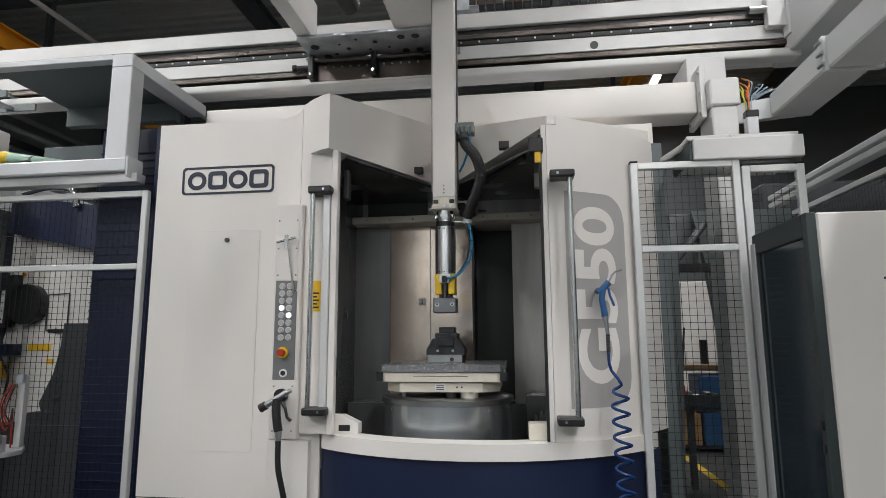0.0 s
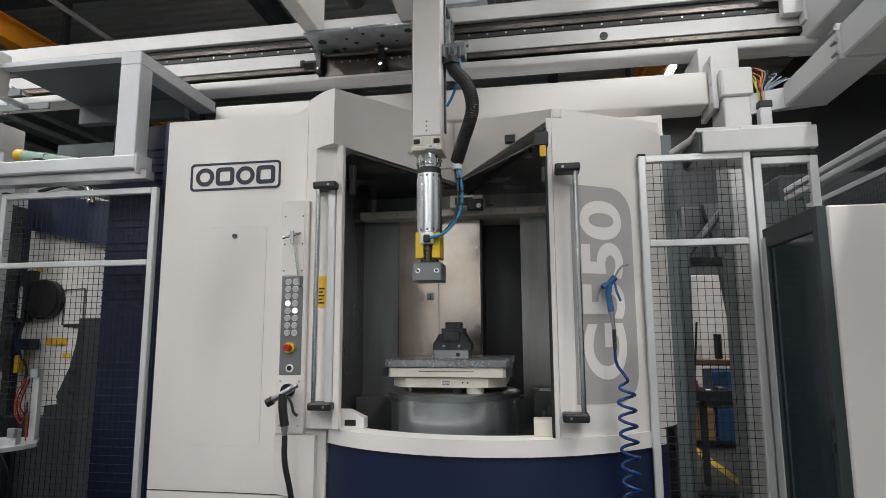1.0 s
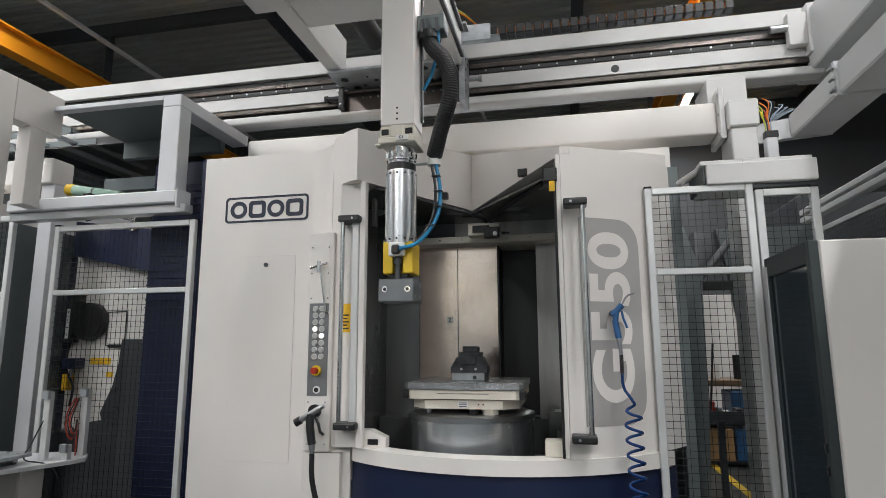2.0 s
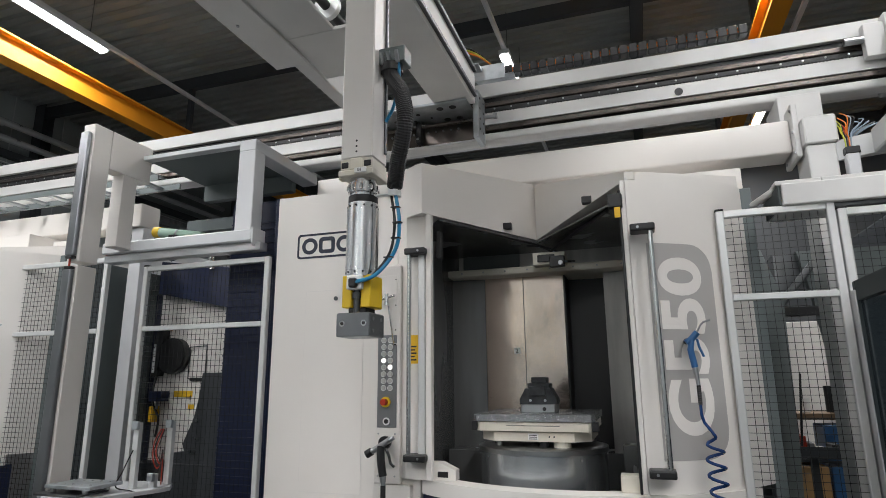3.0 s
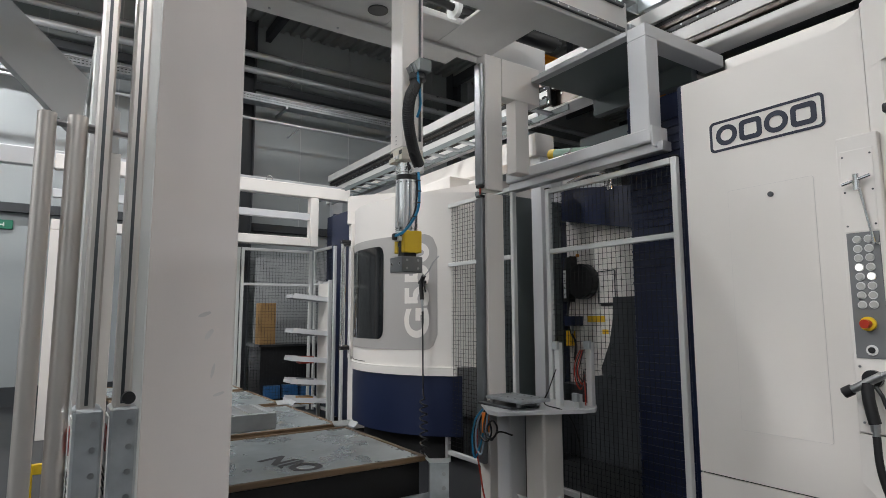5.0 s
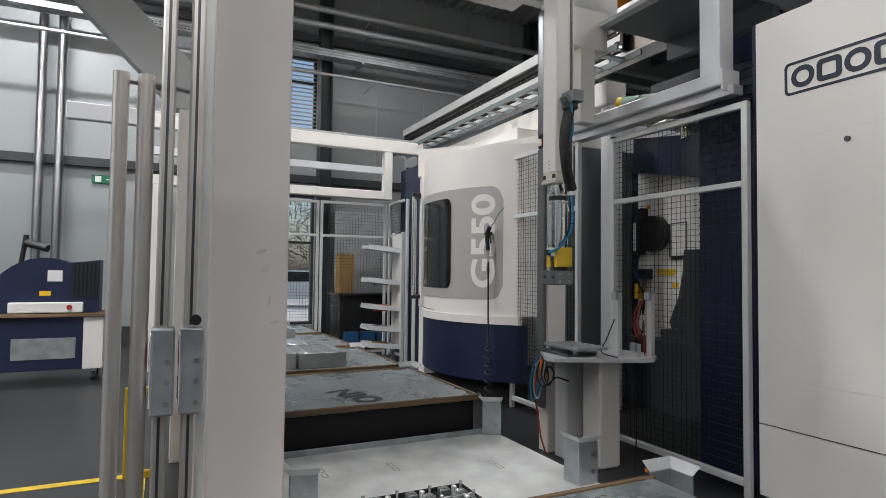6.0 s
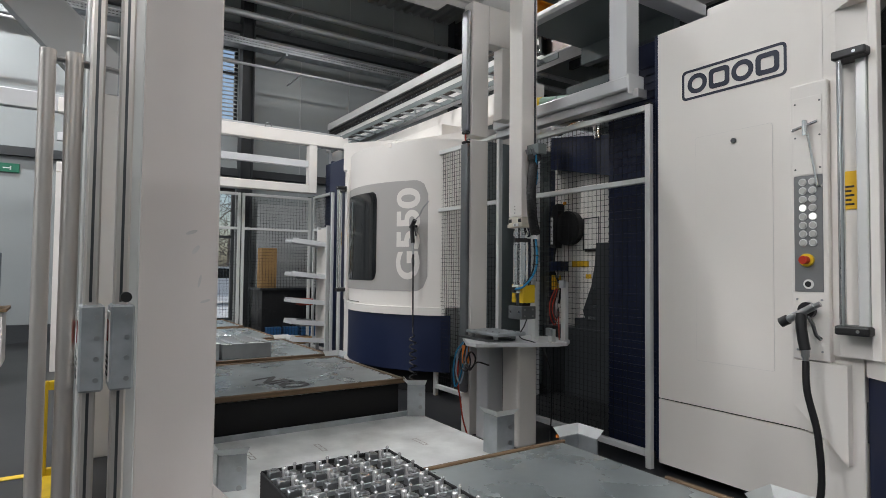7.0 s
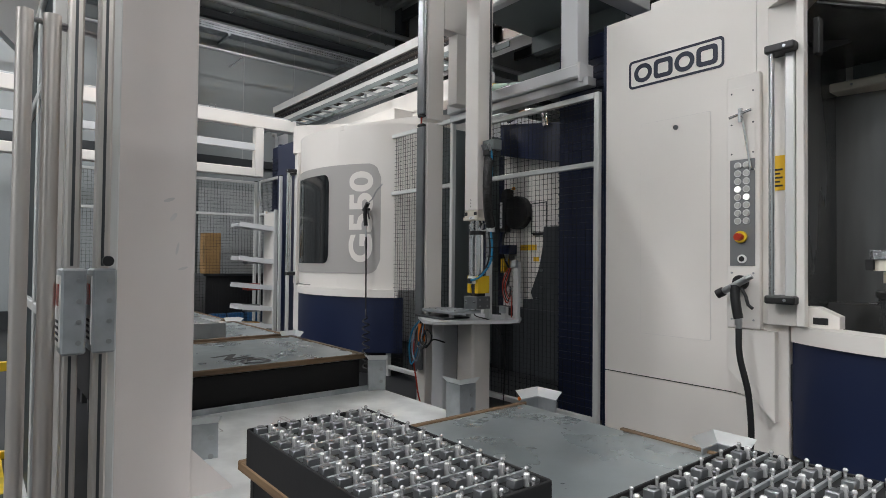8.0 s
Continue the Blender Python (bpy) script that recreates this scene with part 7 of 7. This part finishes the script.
for k, (x, y, h) in enumerate(((4.2, 7.5, 3.4), (-6.5, 9.0, 3.2), (-1.0, 9.5, 2.6))):
    single("dark_machine", B((x - 1.2, x + 1.2, y, y + 2.2, 0.0, h), bevel=0.03, seg=2), STEELD, (x, y + 1.1, 0), "dark machine housing in the hall behind", "machine housing", "rear machines")
rs = thing("store_rack", (4.6, 5.6, 0), "tall dark store rack with amber boxes", "rack")
for x in (3.4, 4.9, 6.4):
    part("upright", B((x, x + 0.08, 5.5, 5.58, 0, 4.6)), DARKST, rs)
for z in (1.2, 2.4, 3.5, 4.5):
    part("shelf_beam", B((3.4, 6.48, 5.49, 5.6, z, z + 0.1)), GREYW, rs)
for i in range(8):
    single("store_box", B((3.55 + i * 0.36, 3.85 + i * 0.36, 5.50, 5.85, 3.600, 3.85 + 0.06 * (i % 3))), CARD if i % 2 else GUNGREY, (3.7 + i * 0.36, 5.8, 3.6), "carton on the store rack", "box", "cartons")


def motions():
    # seconds, x, y, z of the ram's lower end
    rows = [(0.0, -0.473, 4.0, 2.49), (0.25, -0.473, 4.0, 2.515), (0.5, -0.473, 3.98, 2.588), (0.75, -0.472, 3.62, 2.595), (1.0, -0.47, 3.146, 2.596), (1.5, -0.47, 2.62, 2.595), (1.7, -0.475, 2.50, 2.592), (2.3, -0.53, 2.16, 2.57),
            (2.8, -0.706, 2.10, 2.555), (3.0, -0.915, 2.10, 2.561), (3.5, -1.634, 2.10, 2.568), (4.0, -2.508, 2.10, 2.566), (4.5, -3.111, 2.10, 2.564), (5.0, -3.40, 2.12, 2.556), (5.2, -3.40, 2.15, 2.52), (5.7, -3.40, 2.62, 2.30),
            (6.3, -3.40, 3.12, 2.026), (6.5, -3.40, 3.26, 1.971), (7.0, -3.40, 3.30, 1.797), (7.5, -3.40, 3.303, 1.745), (8.0, -3.40, 3.305, 1.704)]
    walk(ram, [(t, pose(x, y, z)) for t, x, y, z in rows])
    walk(car_y, [(t, pose(x, y, 0)) for t, x, y, z in rows])
    walk(bridge, [(t, pose(x, 4.5, 3.7)) for t, x, y, z in rows])


motions()
